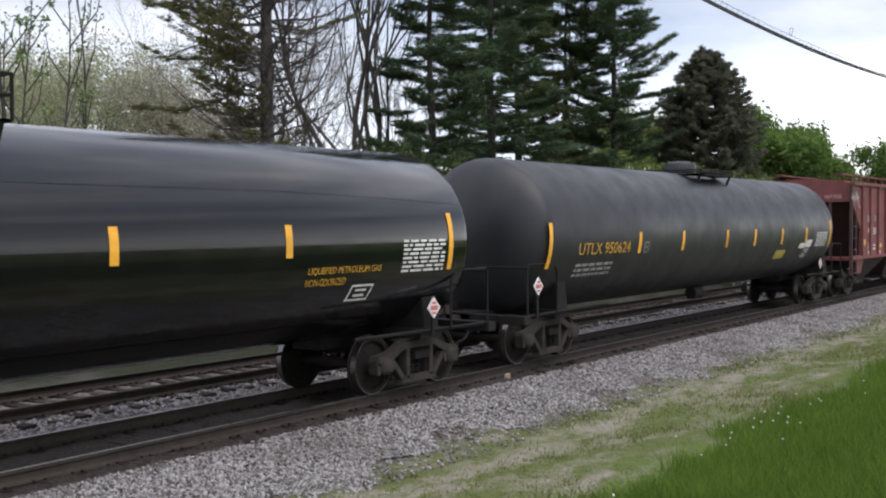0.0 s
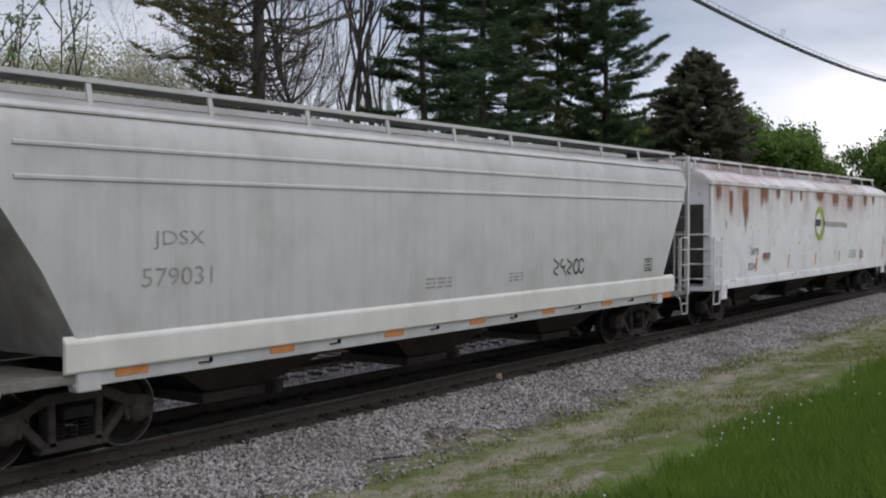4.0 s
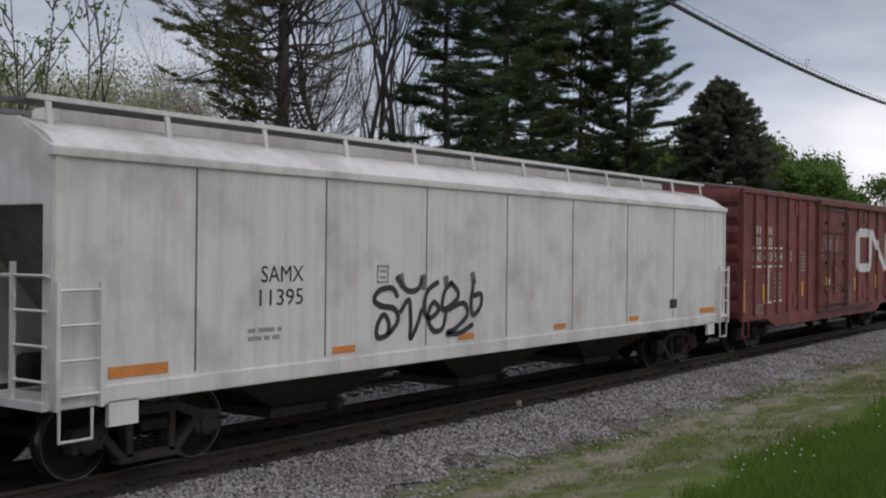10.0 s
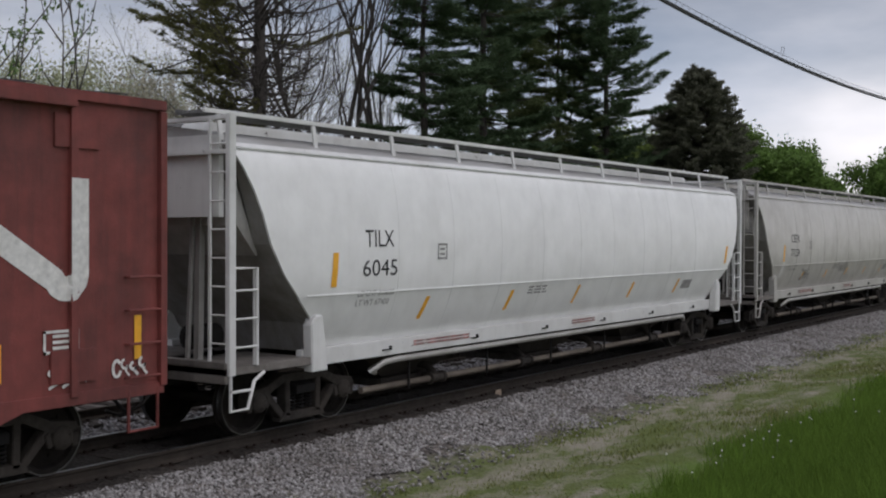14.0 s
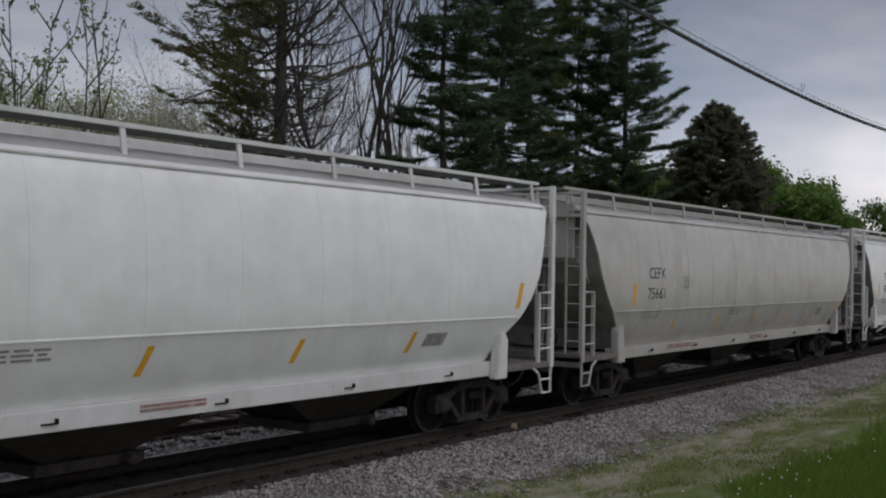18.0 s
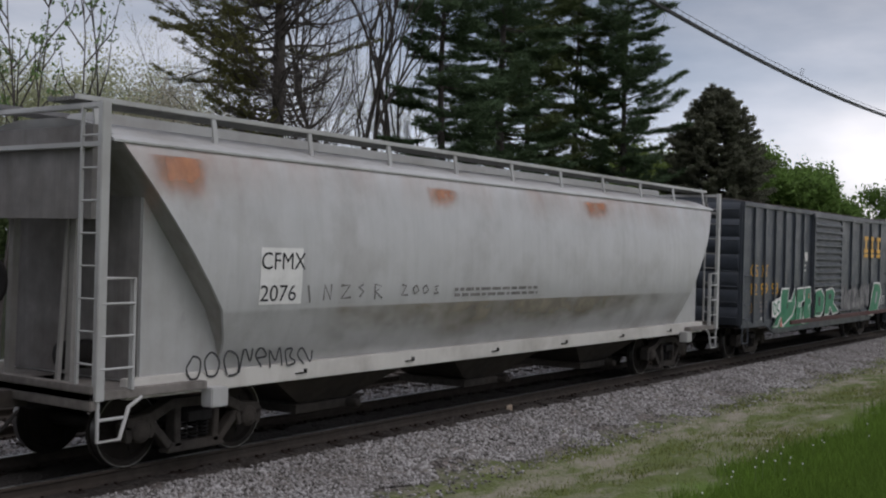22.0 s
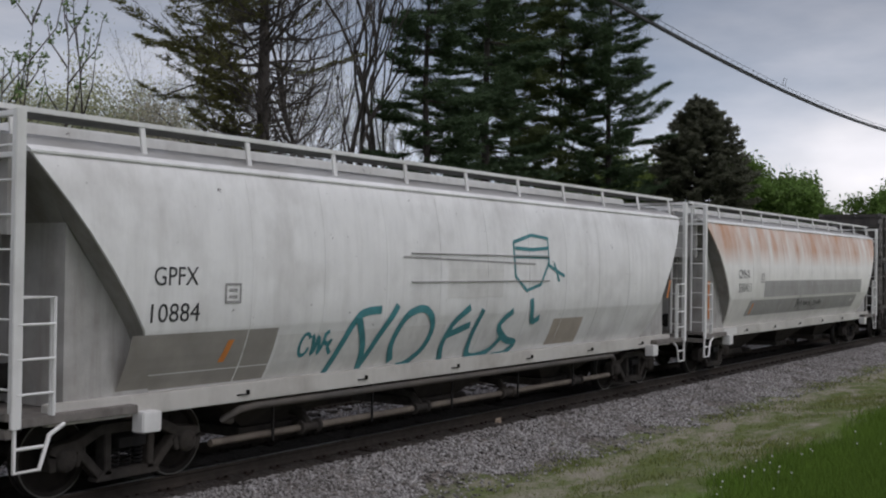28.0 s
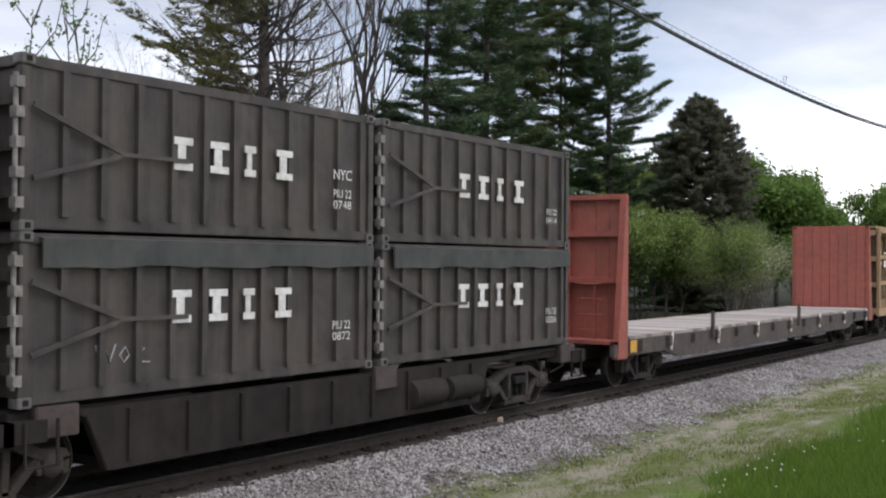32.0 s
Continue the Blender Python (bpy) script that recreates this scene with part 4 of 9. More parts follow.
def curved_hopper(name, label, sl, sr, body, trim, slope, pipe=False, profile="curved", group="covered hoppers", posts=11, seams=True, insets=None, bays=3, plate=None, marks=(), header=None):
    c = Car(name, label, "hopper car", sl, sr, group)
    hl = (sr - sl) / 2
    roof_mat = white("hopper_roof_dust", (0.42, 0.42, 0.41), amt=0.5, streak=0.3)
    prof = hopper_profile(profile)
    zs, ys = [p[0] for p in prof], [p[1] for p in prof]
    c.surf = lambda z: float(np.interp(z, zs, ys))
    if insets == "straight":
        insets = ((1.08, 1.5, 1.95, 2.45, 3.07, 3.8, 4.2), (2.05, 1.9, 1.68, 1.34, 0.88, 0.3, 0.3))
    iz, iv = insets or ((1.08, 1.5, 1.84, 2.4, 3.1, 3.5, 3.8, 4.2), (1.95, 1.75, 1.33, 0.78, 0.55, 0.38, 0.2, 0.2))
    c.sill = 1.36 if profile == "curved" else 1.5
    rings, cut = [], 3.88 if profile == "curved" else 3.95
    for z, y in prof:
        xe = hl - float(np.interp(z, iz, iv))
        rings.append([(-xe, -y, z), (xe, -y, z), (xe, y, z), (-xe, y, z)])
    k = next(i for i, p in enumerate(prof) if p[0] >= cut)
    b = c.put("body", Build().loft(rings[:k + 1]), body, smooth=28)
    c.put("roof", Build().loft([[(x * 1.002, y, z + 0.004) for x, y, z in r] for r in rings[k:]]), roof_mat, "dusty grey roof sheets", smooth=28)
    # lip where the roof overlaps the side, crease along the belly
    ye, ze = prof[k][1], prof[k][0]
    for sy in (-1, 1):
        c.put("roof_lip", Build().prism_x([(sy * (ye - 0.02), ze - 0.05), (sy * (ye + 0.075), ze - 0.06), (sy * (ye + 0.075), ze - 0.035), (sy * (ye - 0.02), ze + 0.025)], -hl + 0.28, hl - 0.28), trim)
        if profile == "curved" and seams and not plate:
            c.put("belly_crease", Build().prism_x([(sy * 1.562, 1.87), (sy * 1.581, 1.88), (sy * 1.584, 1.9), (sy * 1.573, 1.925)], -hl + 1.45, hl - 1.45), body)
    # thin edge flange where side and slope sheets meet, welded seams
    if seams:
        for k in range(1, 10):
            q = Build()
            x = -hl + 2.0 + (2 * hl - 4.0) * k / 10
            rows = [[(x - 0.012, -y - 0.001, z), (x, -y - 0.007, z), (x + 0.012, -y - 0.001, z)] for z, y in prof[:13]]
            q.loft(rows, cap=False, closed=False)
            c.put("panel_seam", q, body, under=b)
    for s in (-1, 1):
        sheet = Build()
        pr = [p for p in prof if p[0] < 3.95]
        rr = []
        for z, y in pr:
            xe = s * (hl - float(np.interp(z, iz, iv)) + 0.004)
            rr.append([(xe, -y + 0.03, z), (xe, y - 0.03, z)])
        sheet.loft(rr, cap=False, closed=False)
        c.put("slope_sheet", sheet, slope, "slope sheet at the end", under=b)
    # end header panel between roof and slope
    for s in (-1, 1):
        c.put("end_header", Build().box(s * (hl - 0.22), s * (hl - 0.14), -1.25, 1.25, 2.95, 4.0), header or plate or trim, "grey end sheet below the roof")
        edge = [(s * (hl - float(np.interp(z, iz, iv)) - 0.02), z) for z in (1.06, 1.5, 1.95, 2.45, 3.0, 3.4, 3.8)]
        if plate:
            c.put("end_enclosure", Build().prism_y(edge + [(s * (hl - 0.6), 3.8), (s * (hl - 0.85), 3.3), (s * (hl - 0.85), 1.06)], -1.27, 1.27), plate, "pale boxed-in end below the slope sheet")
            if header:
                c.put("end_sheet", Build().box(s * (hl - 0.852), s * (hl - 0.84), -1.22, 1.22, 1.08, 3.25), header, "grimy sheet across the end")
        elif profile == "curved":
            c.put("end_hood", Build().prism_y(edge[3:] + [(s * (hl - 0.4), 3.75), (s * (hl - 0.4), 2.85), (s * (hl - 0.75), 2.45)], -1.3, 1.3), slope_lt, "grey hood over the end of the hopper")
        for sy in (-1, 1):
            if plate:
                c.put("jacking_pad", Build().box(s * (hl - 2.0), s * (hl - 1.72), sy * 1.36, sy * 1.56, 0.72, 0.96), trim, "small white jacking pad under the sill", bevel=0.015)
                continue
            g = Build().prism_y([(s * (hl - 1.95), 0.85), (s * (hl - 1.62), 0.85), (s * (hl - 1.6), 1.5), (s * (hl - 1.68), 1.62), (s * (hl - 1.84), 1.62)], sy * 1.36, sy * 1.53)
            c.put("bolster_web", g, trim, "jacking pad at the bolster", bevel=0.015)
        end_cage(c, s, hl, trim, slope, 4.22)
    for sy in (-1, 1):
        e = 0.6 if plate else 1.6
        c.put("side_sill", Build().box(-hl + e, hl - e, sy * (c.sill - 0.13), sy * c.sill, 0.9, 1.14), white("sill_dusty", (0.56, 0.54, 0.5), amt=0.5, streak=0.4) if plate else trim, bevel=0.012)
        c.put("sill_plate", Build().box(-hl + 2.0, hl - 2.0, sy * 1.02, sy * (c.sill - 0.12), 1.085, 1.12), trim)
    for k in range(6):
        x = -hl + 3.4 + 2.45 * k
        c.put("sill_bracket", Build().box(x, x + 0.2, -c.sill - 0.025, -c.sill, 0.985, 1.0).box(x + 0.17, x + 0.2, -c.sill - 0.035, -c.sill, 0.985, 1.045), BLACK(), "small black bracket on the sill")
    for k, txt in enumerate(marks):
        c.end_text(txt, -hl + 0.14, 0.25, 3.55 - 0.24 * k, 0.15, BLK)
    roof_works(c, hl, 4.0, 4.3, 1.12, trim, posts)
    # bay colour darkened for the shade under the car, with dust blotches
    dark = paint("hopper_underside_shade", (0.04, 0.035, 0.031), 0.85, 0, 0.25, 5, (0.075, 0.062, 0.05), 0.6, 0.4, spec=0.15)
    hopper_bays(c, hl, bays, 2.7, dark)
    if pipe:
        # grimy variant: pipe colour darkened for the shade below the sill, dust kept
        galv = paint("pneumatic_pipe_shaded", (0.07, 0.062, 0.055), 0.7, 0, 0.2, 5, DUST, 0.4, 0.3) if pipe == "grimy" else paint("pneumatic_pipe", (0.45, 0.44, 0.41), 0.4, 0.3, 0.15, 5, DUST, 0.5, 0.3)
        g = Build()
        x0, x1 = -hl + 3.6, hl - 3.6
        g.tube([(x0, -1.05, 0.62), (x0 - 0.28, -1.2, 0.68), (x0 - 0.1, -1.32, 0.8), (x0 + 0.2, -1.32, 0.82), (x1, -1.32, 0.82), (x1 + 0.25, -1.25, 0.72)], 0.05, 10)
        c.put("unloading_pipe", g, galv, "pale steel pneumatic unloading pipe", smooth=50)
        g = Build().tube([(x0 - 0.4, -1.1, 0.38), (x1 + 0.3, -1.1, 0.38)], 0.05, 10)
        rusty = paint("pneumatic_pipe_brown", (0.17, 0.14, 0.11), 0.7, 0, 0.3, 5, (0.06, 0.045, 0.035), 0.6, 0.3)
        c.put("unloading_pipe", g, rusty, "dusty brown lower unloading pipe", smooth=50)
        for k in range(4):
            x = x0 + (x1 - x0) * (k + 0.55) / 4
            v = Build().lathe_x([(0.03, x - 0.22), (0.1, x - 0.2), (0.1, x - 0.16), (0.065, x - 0.14), (0.065, x + 0.14), (0.1, x + 0.16), (0.1, x + 0.2), (0.03, x + 0.22)], -1.1, 0.38, 12)
            v.tube([(x, -1.1, 0.4), (x + 0.05, -0.9, 0.55), (x + 0.05, -0.5, 0.6)], 0.07, 8)
            c.put("outlet_valve", v, IRON(), "grimy outlet valve on the lower pipe", smooth=40)
        for k in range(5):
            x = x0 + (x1 - x0) * (k + 0.3) / 5
            c.put("pipe_hanger", Build().bar((x, -1.2, 0.3), (x, -1.2, 1.0), 0.035, 0.025), BLACK())
    c.gear(1.95)
    return c
# ---- covered hoppers with flat sides ----
def flat_hopper(name, label, sl, sr, body, trim, slope, z_eave=3.66, posts=12, group="covered hoppers"):
    c = Car(name, label, "hopper car", sl, sr, group)
    hl = (sr - sl) / 2
    c.surf = lambda z: 1.53
    for sy in (-1, 1):
        c.put("side_panel", Build().box(-hl + 0.04, hl - 0.04, sy * 1.48, sy * 1.53, 1.12, z_eave), body)
        c.put("side_sill", Build().box(-hl + 0.02, hl - 0.02, sy * 1.44, sy * 1.56, 0.95, 1.16), trim, "white side sill", bevel=0.015)
        c.put("eave", Build().prism_x([(sy * 1.47, z_eave - 0.05), (sy * 1.57, z_eave - 0.05), (sy * 1.57, z_eave + 0.05), (sy * 1.47, z_eave + 0.09)], -hl, hl), trim, bevel=0.012)
    roof = [(-1.52, z_eave + 0.05), (-1.3, z_eave + 0.22), (-0.9, z_eave + 0.38), (-0.4, z_eave + 0.46), (0.4, z_eave + 0.46), (0.9, z_eave + 0.38), (1.3, z_eave + 0.22), (1.52, z_eave + 0.05), (1.4, z_eave), (-1.4, z_eave)]
    c.put("roof", Build().prism_x(roof, -hl + 0.1, hl - 0.1), trim, smooth=25)
    # slope sheets and the hopper between them
    prof = [(-hl + 0.35, z_eave), (hl - 0.35, z_eave), (hl - 2.6, 1.05), (-hl + 2.6, 1.05)]
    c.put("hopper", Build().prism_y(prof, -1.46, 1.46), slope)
    for s in (-1, 1):
        x = s * (hl - 0.05)
        b = Build()
        for sy in (-1, 1):
            b.box(x - s * 0.12, x, sy * 1.34, sy * 1.55, 0.95, z_eave + 0.05)
        b.prism_x([(-1.5, z_eave - 0.55), (1.5, z_eave - 0.55), (1.5, z_eave + 0.05), (0.8, z_eave + 0.42), (-0.8, z_eave + 0.42), (-1.5, z_eave + 0.05)], x - s * 0.1, x - s * 0.03)
        c.put("end_frame", b, trim, bevel=0.012)
        for sy in (-1, 1):
            g = Build()
            g.box(x - s * 0.5, x - s * 0.06, sy * 1.58, sy * 1.6, 1.1, 1.14)
            for k in range(4):
                z = 1.1 + k * 0.37
                g.tube([(x, sy * 1.62, z), (x - s * 0.55, sy * 1.62, z)], 0.018, 5)
            g.bar((x, sy * 1.62, 0.95), (x, sy * 1.62, 2.3), 0.05)
            g.bar((x - s * 0.55, sy * 1.62, 0.95), (x - s * 0.55, sy * 1.62, 2.3), 0.05)
            for k in range(2):
                g.tube([(x - s * 0.04, sy * 1.6, 0.95 - 0.26 * k), (x - s * 0.04, sy * 1.6, 0.62), (x - s * 0.45, sy * 1.6, 0.62), (x - s * 0.45, sy * 1.6, 0.95)], 0.02, 5)
            c.put("ladder", g, trim, smooth=50)
        h = Build()
        for k in range(4):
            z = 1.25 + k * 0.37
            h.tube([(x + s * 0.05, -1.5, z), (x + s * 0.05, -0.9, z)], 0.018, 5)
        h.bar((x + s * 0.05, -0.9, 1.0), (x + s * 0.05, -0.9, 2.5), 0.05)
        h.tube([(x + s * 0.02, 1.5, 2.35), (x + s * 0.02, -1.5, 2.35)], 0.022, 5)
        c.put("end_railing", h, trim, smooth=50)
        c.put("end_platform", Build().box(x - s * 1.4, x + s * 0.1, -1.5, 1.5, 0.95, 1.04), trim)
        k = Build().box(x - s * 1.1, x - s * 0.7, -1.56, -1.5, 0.7, 0.98)
        c.put("routing_board", k, trim, "small white board on the sill")
        k = Build().lathe_x([(0.02, x - s * 0.9), (0.17, x - s * 0.85), (0.17, x - s * 0.35), (0.02, x - s * 0.3)], -0.5, 1.3, 14)
        c.put("brake_cylinder", k, BLACK(), smooth=40)
    roof_works(c, hl - 0.1, z_eave + 0.38, z_eave + 0.62, 0.98, trim, posts)
    c.end_text("SAMX 8244" if z_eave and body.name == "hopper_rusty_white" else "11395", -hl + 0.03, 0.55, z_eave - 0.12, 0.16, BLK)
    hopper_bays(c, hl, 3, 2.6, paint("hopper_underside_shade", (0.05, 0.046, 0.042)), 1.0)
    c.gear(1.75)
    return c


def ribbed_hopper(name, label, sl, sr, body):
    c = Car(name, label, "hopper car", sl, sr, "covered hoppers")
    hl = (sr - sl) / 2
    c.surf = lambda z: 1.52
    zt = 3.93
    side = [(-hl + 0.1, zt), (hl - 0.1, zt), (hl - 0.1, 3.25), (hl - 1.2, 2.3), (hl - 1.2, 1.42), (-hl + 1.2, 1.42), (-hl + 1.2, 2.3), (-hl + 0.1, 3.25)]
    for sy in (-1, 1):
        c.put("side_panel", Build().prism_y(side, sy * 1.44, sy * 1.52), body)
        for k in range(14):
            x = -hl + 1.22 + (2 * hl - 2.44) * k / 13
            c.put("rib", Build().box(x - 0.04, x + 0.04, sy * 1.52, sy * 1.6, 1.4, zt - 0.02), body)
        c.put("side_sill", Build().box(-hl + 0.05, hl - 0.05, sy * 1.4, sy * 1.56, 1.3, 1.44), body, bevel=0.012)
        c.put("top_chord", Build().box(-hl + 0.05, hl - 0.05, sy * 1.42, sy * 1.6, zt - 0.06, zt + 0.06), body, bevel=0.012)
        for s in (-1, 1):
            c.put("bolster_web", Build().prism_y([(s * (hl - 1.05), 1.32), (s * (hl - 2.0), 1.32), (s * (hl - 1.6), 0.8), (s * (hl - 1.15), 0.8)], sy * 1.3, sy * 1.42), body)
    roof = [(-1.5, zt), (-1.0, zt + 0.13), (0, zt + 0.2), (1.0, zt + 0.13), (1.5, zt), (1.4, zt - 0.1), (-1.4, zt - 0.1)]
    c.put("roof", Build().prism_x(roof, -hl + 0.1, hl - 0.1), body)
    # body red darkened for the shade inside the open ends
    c.put("hopper", Build().prism_y([(-hl + 0.3, zt - 0.1), (hl - 0.3, zt - 0.1), (hl - 2.4, 1.35), (-hl + 2.4, 1.35)], -1.42, 1.42), paint("slope_sheet_red_shaded", (0.05, 0.024, 0.022), 0.85, 0, 0.25, 4, (0.06, 0.045, 0.038), 0.5, 0.5))
    for s in (-1, 1):
        x = s * (hl - 0.05)
        g = Build()
        for sy in (-1, 1):
            g.bar((x, sy * 1.48, 0.8), (x, sy * 1.48, zt), 0.09)
            g.bar((x - s * 0.55, sy * 1.5, 0.8), (x - s * 0.55, sy * 1.5, zt - 0.8), 0.06)
            for k in range(5):
                z = 0.85 + k * 0.4
                g.tube([(x, sy * 1.54, z), (x - s * 0.55, sy * 1.54, z)], 0.02, 5)
        c.put("end_frame", g, paint("end_frame_brown", (0.075, 0.036, 0.032), 0.8, 0, 0.25, 4, (0.04, 0.03, 0.027), 0.5, 0.5))
        c.put("end_platform", Build().box(x - s * 1.2, x, -1.5, 1.5, 1.28, 1.38), body, bevel=0.01)
        c.put("end_header", Build().prism_x([(-1.46, 3.3), (1.46, 3.3), (1.46, zt), (1.0, zt + 0.13), (0, zt + 0.2), (-1.0, zt + 0.13), (-1.46, zt)], x - s * 0.2, x - s * 0.06), body, "red end sheet below the roof", bevel=0.01)
        for y in (-0.75, 0.0, 0.75):
            c.put("end_post", Build().bar((x - s * 0.12, y, 1.35), (x - s * 0.12, y, 3.3), 0.1, 0.08), paint("end_frame_brown", (0.075, 0.036, 0.032)))
    for sy in (-1, 1):
        c.put("running_board", Build().box(-hl, hl, sy * 0.85, sy * 1.15, zt + 0.3, zt + 0.34), body)
    for k in range(16):
        x = -hl + 0.3 + (2 * hl - 0.6) * k / 15
        for sy in (-1, 1):
            c.put("stanchion", Build().box(x - 0.025, x + 0.025, sy * 1.1, sy * 1.16, zt + 0.02, zt + 0.32), body)
    # dark red-brown bays: shade below the body put into the colour
    dark = paint("hopper_red_underside_shade", (0.04, 0.024, 0.021), 0.85, 0, 0.25, 5, (0.06, 0.046, 0.038), 0.5, 0.4)
    hopper_bays(c, hl, 3, 2.5, dark, 1.3)
    c.end_text("469308", -hl + 0.11, -0.55, 3.42, 0.14, DIM_RED)
    c.gear(1.35)
    return c


# ---- boxcars ----
def corrugated_end(c, s, hl, w, z0, z1, material, n=7):
    """Pressed steel end with horizontal corrugations."""
    x = s * hl
    prof, k = [], n * 8
    for i in range(k + 1):
        z = z0 + (z1 - z0) * i / k
        prof.append((x + s * 0.06 * abs(math.sin(math.pi * n * i / k)) ** 0.7, z))
    prof += [(x - s * 0.1, z1), (x - s * 0.1, z0)]
    c.put("end_wall", Build().prism_y(prof, -w + 0.06, w - 0.06), material, "corrugated steel end", smooth=50)
    g = Build()
    for sy in (-1, 1):
        g.box(x - s * 0.1, x + s * 0.02, sy * (w - 0.08), sy * w, z0, z1)
    g.prism_x([(-w, z1 - 0.32), (w, z1 - 0.32), (w, z1), (0, z1 + 0.16), (-w, z1)], x - s * 0.1, x + s * 0.015)
    c.put("corner_post", g, material)
    h = Build()
    for k in range(8):
        h.tube([(x + s * 0.1, -w + 0.08, z0 + 0.2 + k * 0.4), (x + s * 0.1, -w + 0.5, z0 + 0.2 + k * 0.4)], 0.015, 5)
    c.put("end_ladder", h, material, smooth=50)


def boxcar(name, label, sl, sr, body, roof_mat, style, doors, z0=0.95, zt=4.28, end_mark="", end_paint=None):
    """style: 'plug' (sliding plug door with bars) or 'ribbed' (corrugated sliding door). doors: s of its two edges."""
    c = Car(name, label, "boxcar", sl, sr, "boxcars")
    hl = (sr - sl) / 2
    w = 1.47
    c.surf = lambda z: w
    d0, d1 = c.x(doors[0]), c.x(doors[1])
    c.put("side_wall", Build().box(-hl + 0.02, hl - 0.02, -w, -w + 0.05, z0, zt), body)
    c.put("side_wall", Build().box(-hl + 0.02, hl - 0.02, w - 0.05, w, z0, zt), body)
    posts = [x for x in np.linspace(-hl + 0.05, d0 - 0.12, 8)] + [x for x in np.linspace(d1 + 0.12, hl - 0.05, 6)]
    c.posts = posts
    for sy in (-1, 1):
        for x in posts:
            c.put("side_post", Build().prism_x([(sy * w, z0), (sy * w, zt - 0.1), (sy * (w + 0.06), zt - 0.14), (sy * (w + 0.06), z0 + 0.02)], x - 0.045, x + 0.045), body)
        c.put("top_chord", Build().box(-hl, hl, sy * (w - 0.04), sy * (w + 0.06), zt - 0.12, zt), body, bevel=0.012)
        fish = [(-hl + 0.02, z0 + 0.06), (hl - 0.02, z0 + 0.06), (hl - 0.02, z0 - 0.08), (hl - 1.9, z0 - 0.08), (hl - 2.6, z0 - 0.32), (-hl + 2.6, z0 - 0.32), (-hl + 1.9, z0 - 0.08), (-hl + 0.02, z0 - 0.08)]
        c.put("side_sill", Build().prism_y(fish, sy * (w - 0.02), sy * (w + 0.03)), body, bevel=0.008)
    rb = Build()
    rb.prism_x([(-w - 0.05, zt), (w + 0.05, zt), (0, zt + 0.17)], -hl, hl)
    r = c.put("roof", rb, roof_mat)
    rib = Build().loft([[(-0.05, -w - 0.03, zt + 0.01), (0.05, -w - 0.03, zt + 0.01), (0.05, 0, zt + 0.2), (-0.05, 0, zt + 0.2)], [(-0.05, -w - 0.03, zt + 0.03), (0.05, -w - 0.03, zt + 0.03), (0.05, 0, zt + 0.21), (-0.05, 0, zt + 0.21)]])
    rm = rib.mesh("roof_rib", roof_mat)
    for k in range(13):
        o = c.put("roof_rib", rm, roof_mat, under=r)
        o.matrix_basis = pose(-hl + 0.6 + (2 * hl - 1.2) * k / 12, 0, 0)
    for s in (-1, 1):
        corrugated_end(c, s, hl, w, z0, zt, body)
    y = -w
    hardware = paint("door_hardware_brown", (0.085, 0.034, 0.03), 0.75, 0, 0.3, 6, (0.04, 0.028, 0.025), 0.6, 0.4)
    if style == "plug":
        c.put("door_post", Build().box(d0 - 0.16, d0 - 0.04, y - 0.1, y, z0 - 0.1, zt - 0.08), body, bevel=0.01)
        c.put("door_post", Build().box(d1 + 0.04, d1 + 0.14, y - 0.08, y, z0, zt - 0.08), body, bevel=0.01)
        c.put("door_track", Build().box(d0 - 0.1, hl - 1.3, y - 0.13, y - 0.02, zt - 0.2, zt - 0.06), body, bevel=0.01)
        c.put("door_track", Build().box(d0 - 0.1, hl - 3.3, y - 0.105, y, z0 - 0.12, z0 + 0.02), hardware, bevel=0.01)
        door = c.put("door", Build().box(d0, d1, y - 0.06, y - 0.005, z0 + 0.06, zt - 0.26), body, "sliding plug door with lock bars", bevel=0.01)
        h = zt - z0 - 0.3
        bars = Build()
        for q in (0.02, 0.2, 0.41, 0.54, 0.75, 0.97):
            z = z0 + 0.06 + h * q
            bars.box(d0 + 0.005, d1 - 0.005, y - 0.094, y - 0.055, z - 0.035, z + 0.035)
        bars.box(d0, d0 + 0.08, y - 0.1, y - 0.06, z0 + 0.06, zt - 0.28).box(d1 - 0.08, d1, y - 0.1, y - 0.06, z0 + 0.06, zt - 0.28)
        xm = (d0 + d1) / 2
        bars.box(xm - 0.04, xm + 0.04, y - 0.088, y - 0.058, z0 + 0.4, zt - 0.9)
        c.put("door_frame", bars, paint("door_frame_grime", (0.125, 0.034, 0.03), 0.7, 0, 0.3, 4, (0.04, 0.022, 0.02), 0.7, 0.6), under=door, bevel=0.006)
        for q in (0.2, 0.82):
            x = d0 + (d1 - d0) * q
            c.put("lock_rod", Build().tube([(x, y - 0.14, z0 - 0.02), (x, y - 0.14, zt - 0.16)], 0.028, 8), hardware, under=door, smooth=50)
            for dz in (0.5, 1.4, 2.6):
                c.put("lock_bracket", Build().cbox(x, y - 0.12, z0 + dz, 0.14, 0.1, 0.1), hardware, under=door)
        c.put("lock_box", Build().box(xm - 0.1, xm + 0.35, y - 0.13, y - 0.06, z0 + 0.6, z0 + 1.45), body, under=door, bevel=0.02)
    else:
        for x0, x1, q in ((d0 - 0.14, d0 - 0.02, 0.12), (d1 + 0.02, d1 + 0.1, 0.08)):
            c.put("door_post", Build().box(x0, x1, y - q, y, z0, zt - 0.08), body, bevel=0.01)
        c.put("door_track", Build().box(d0 - 2.2, hl - 0.3, y - 0.12, y - 0.02, z0 - 0.12, z0), hardware, "rusty lower door track", bevel=0.01)
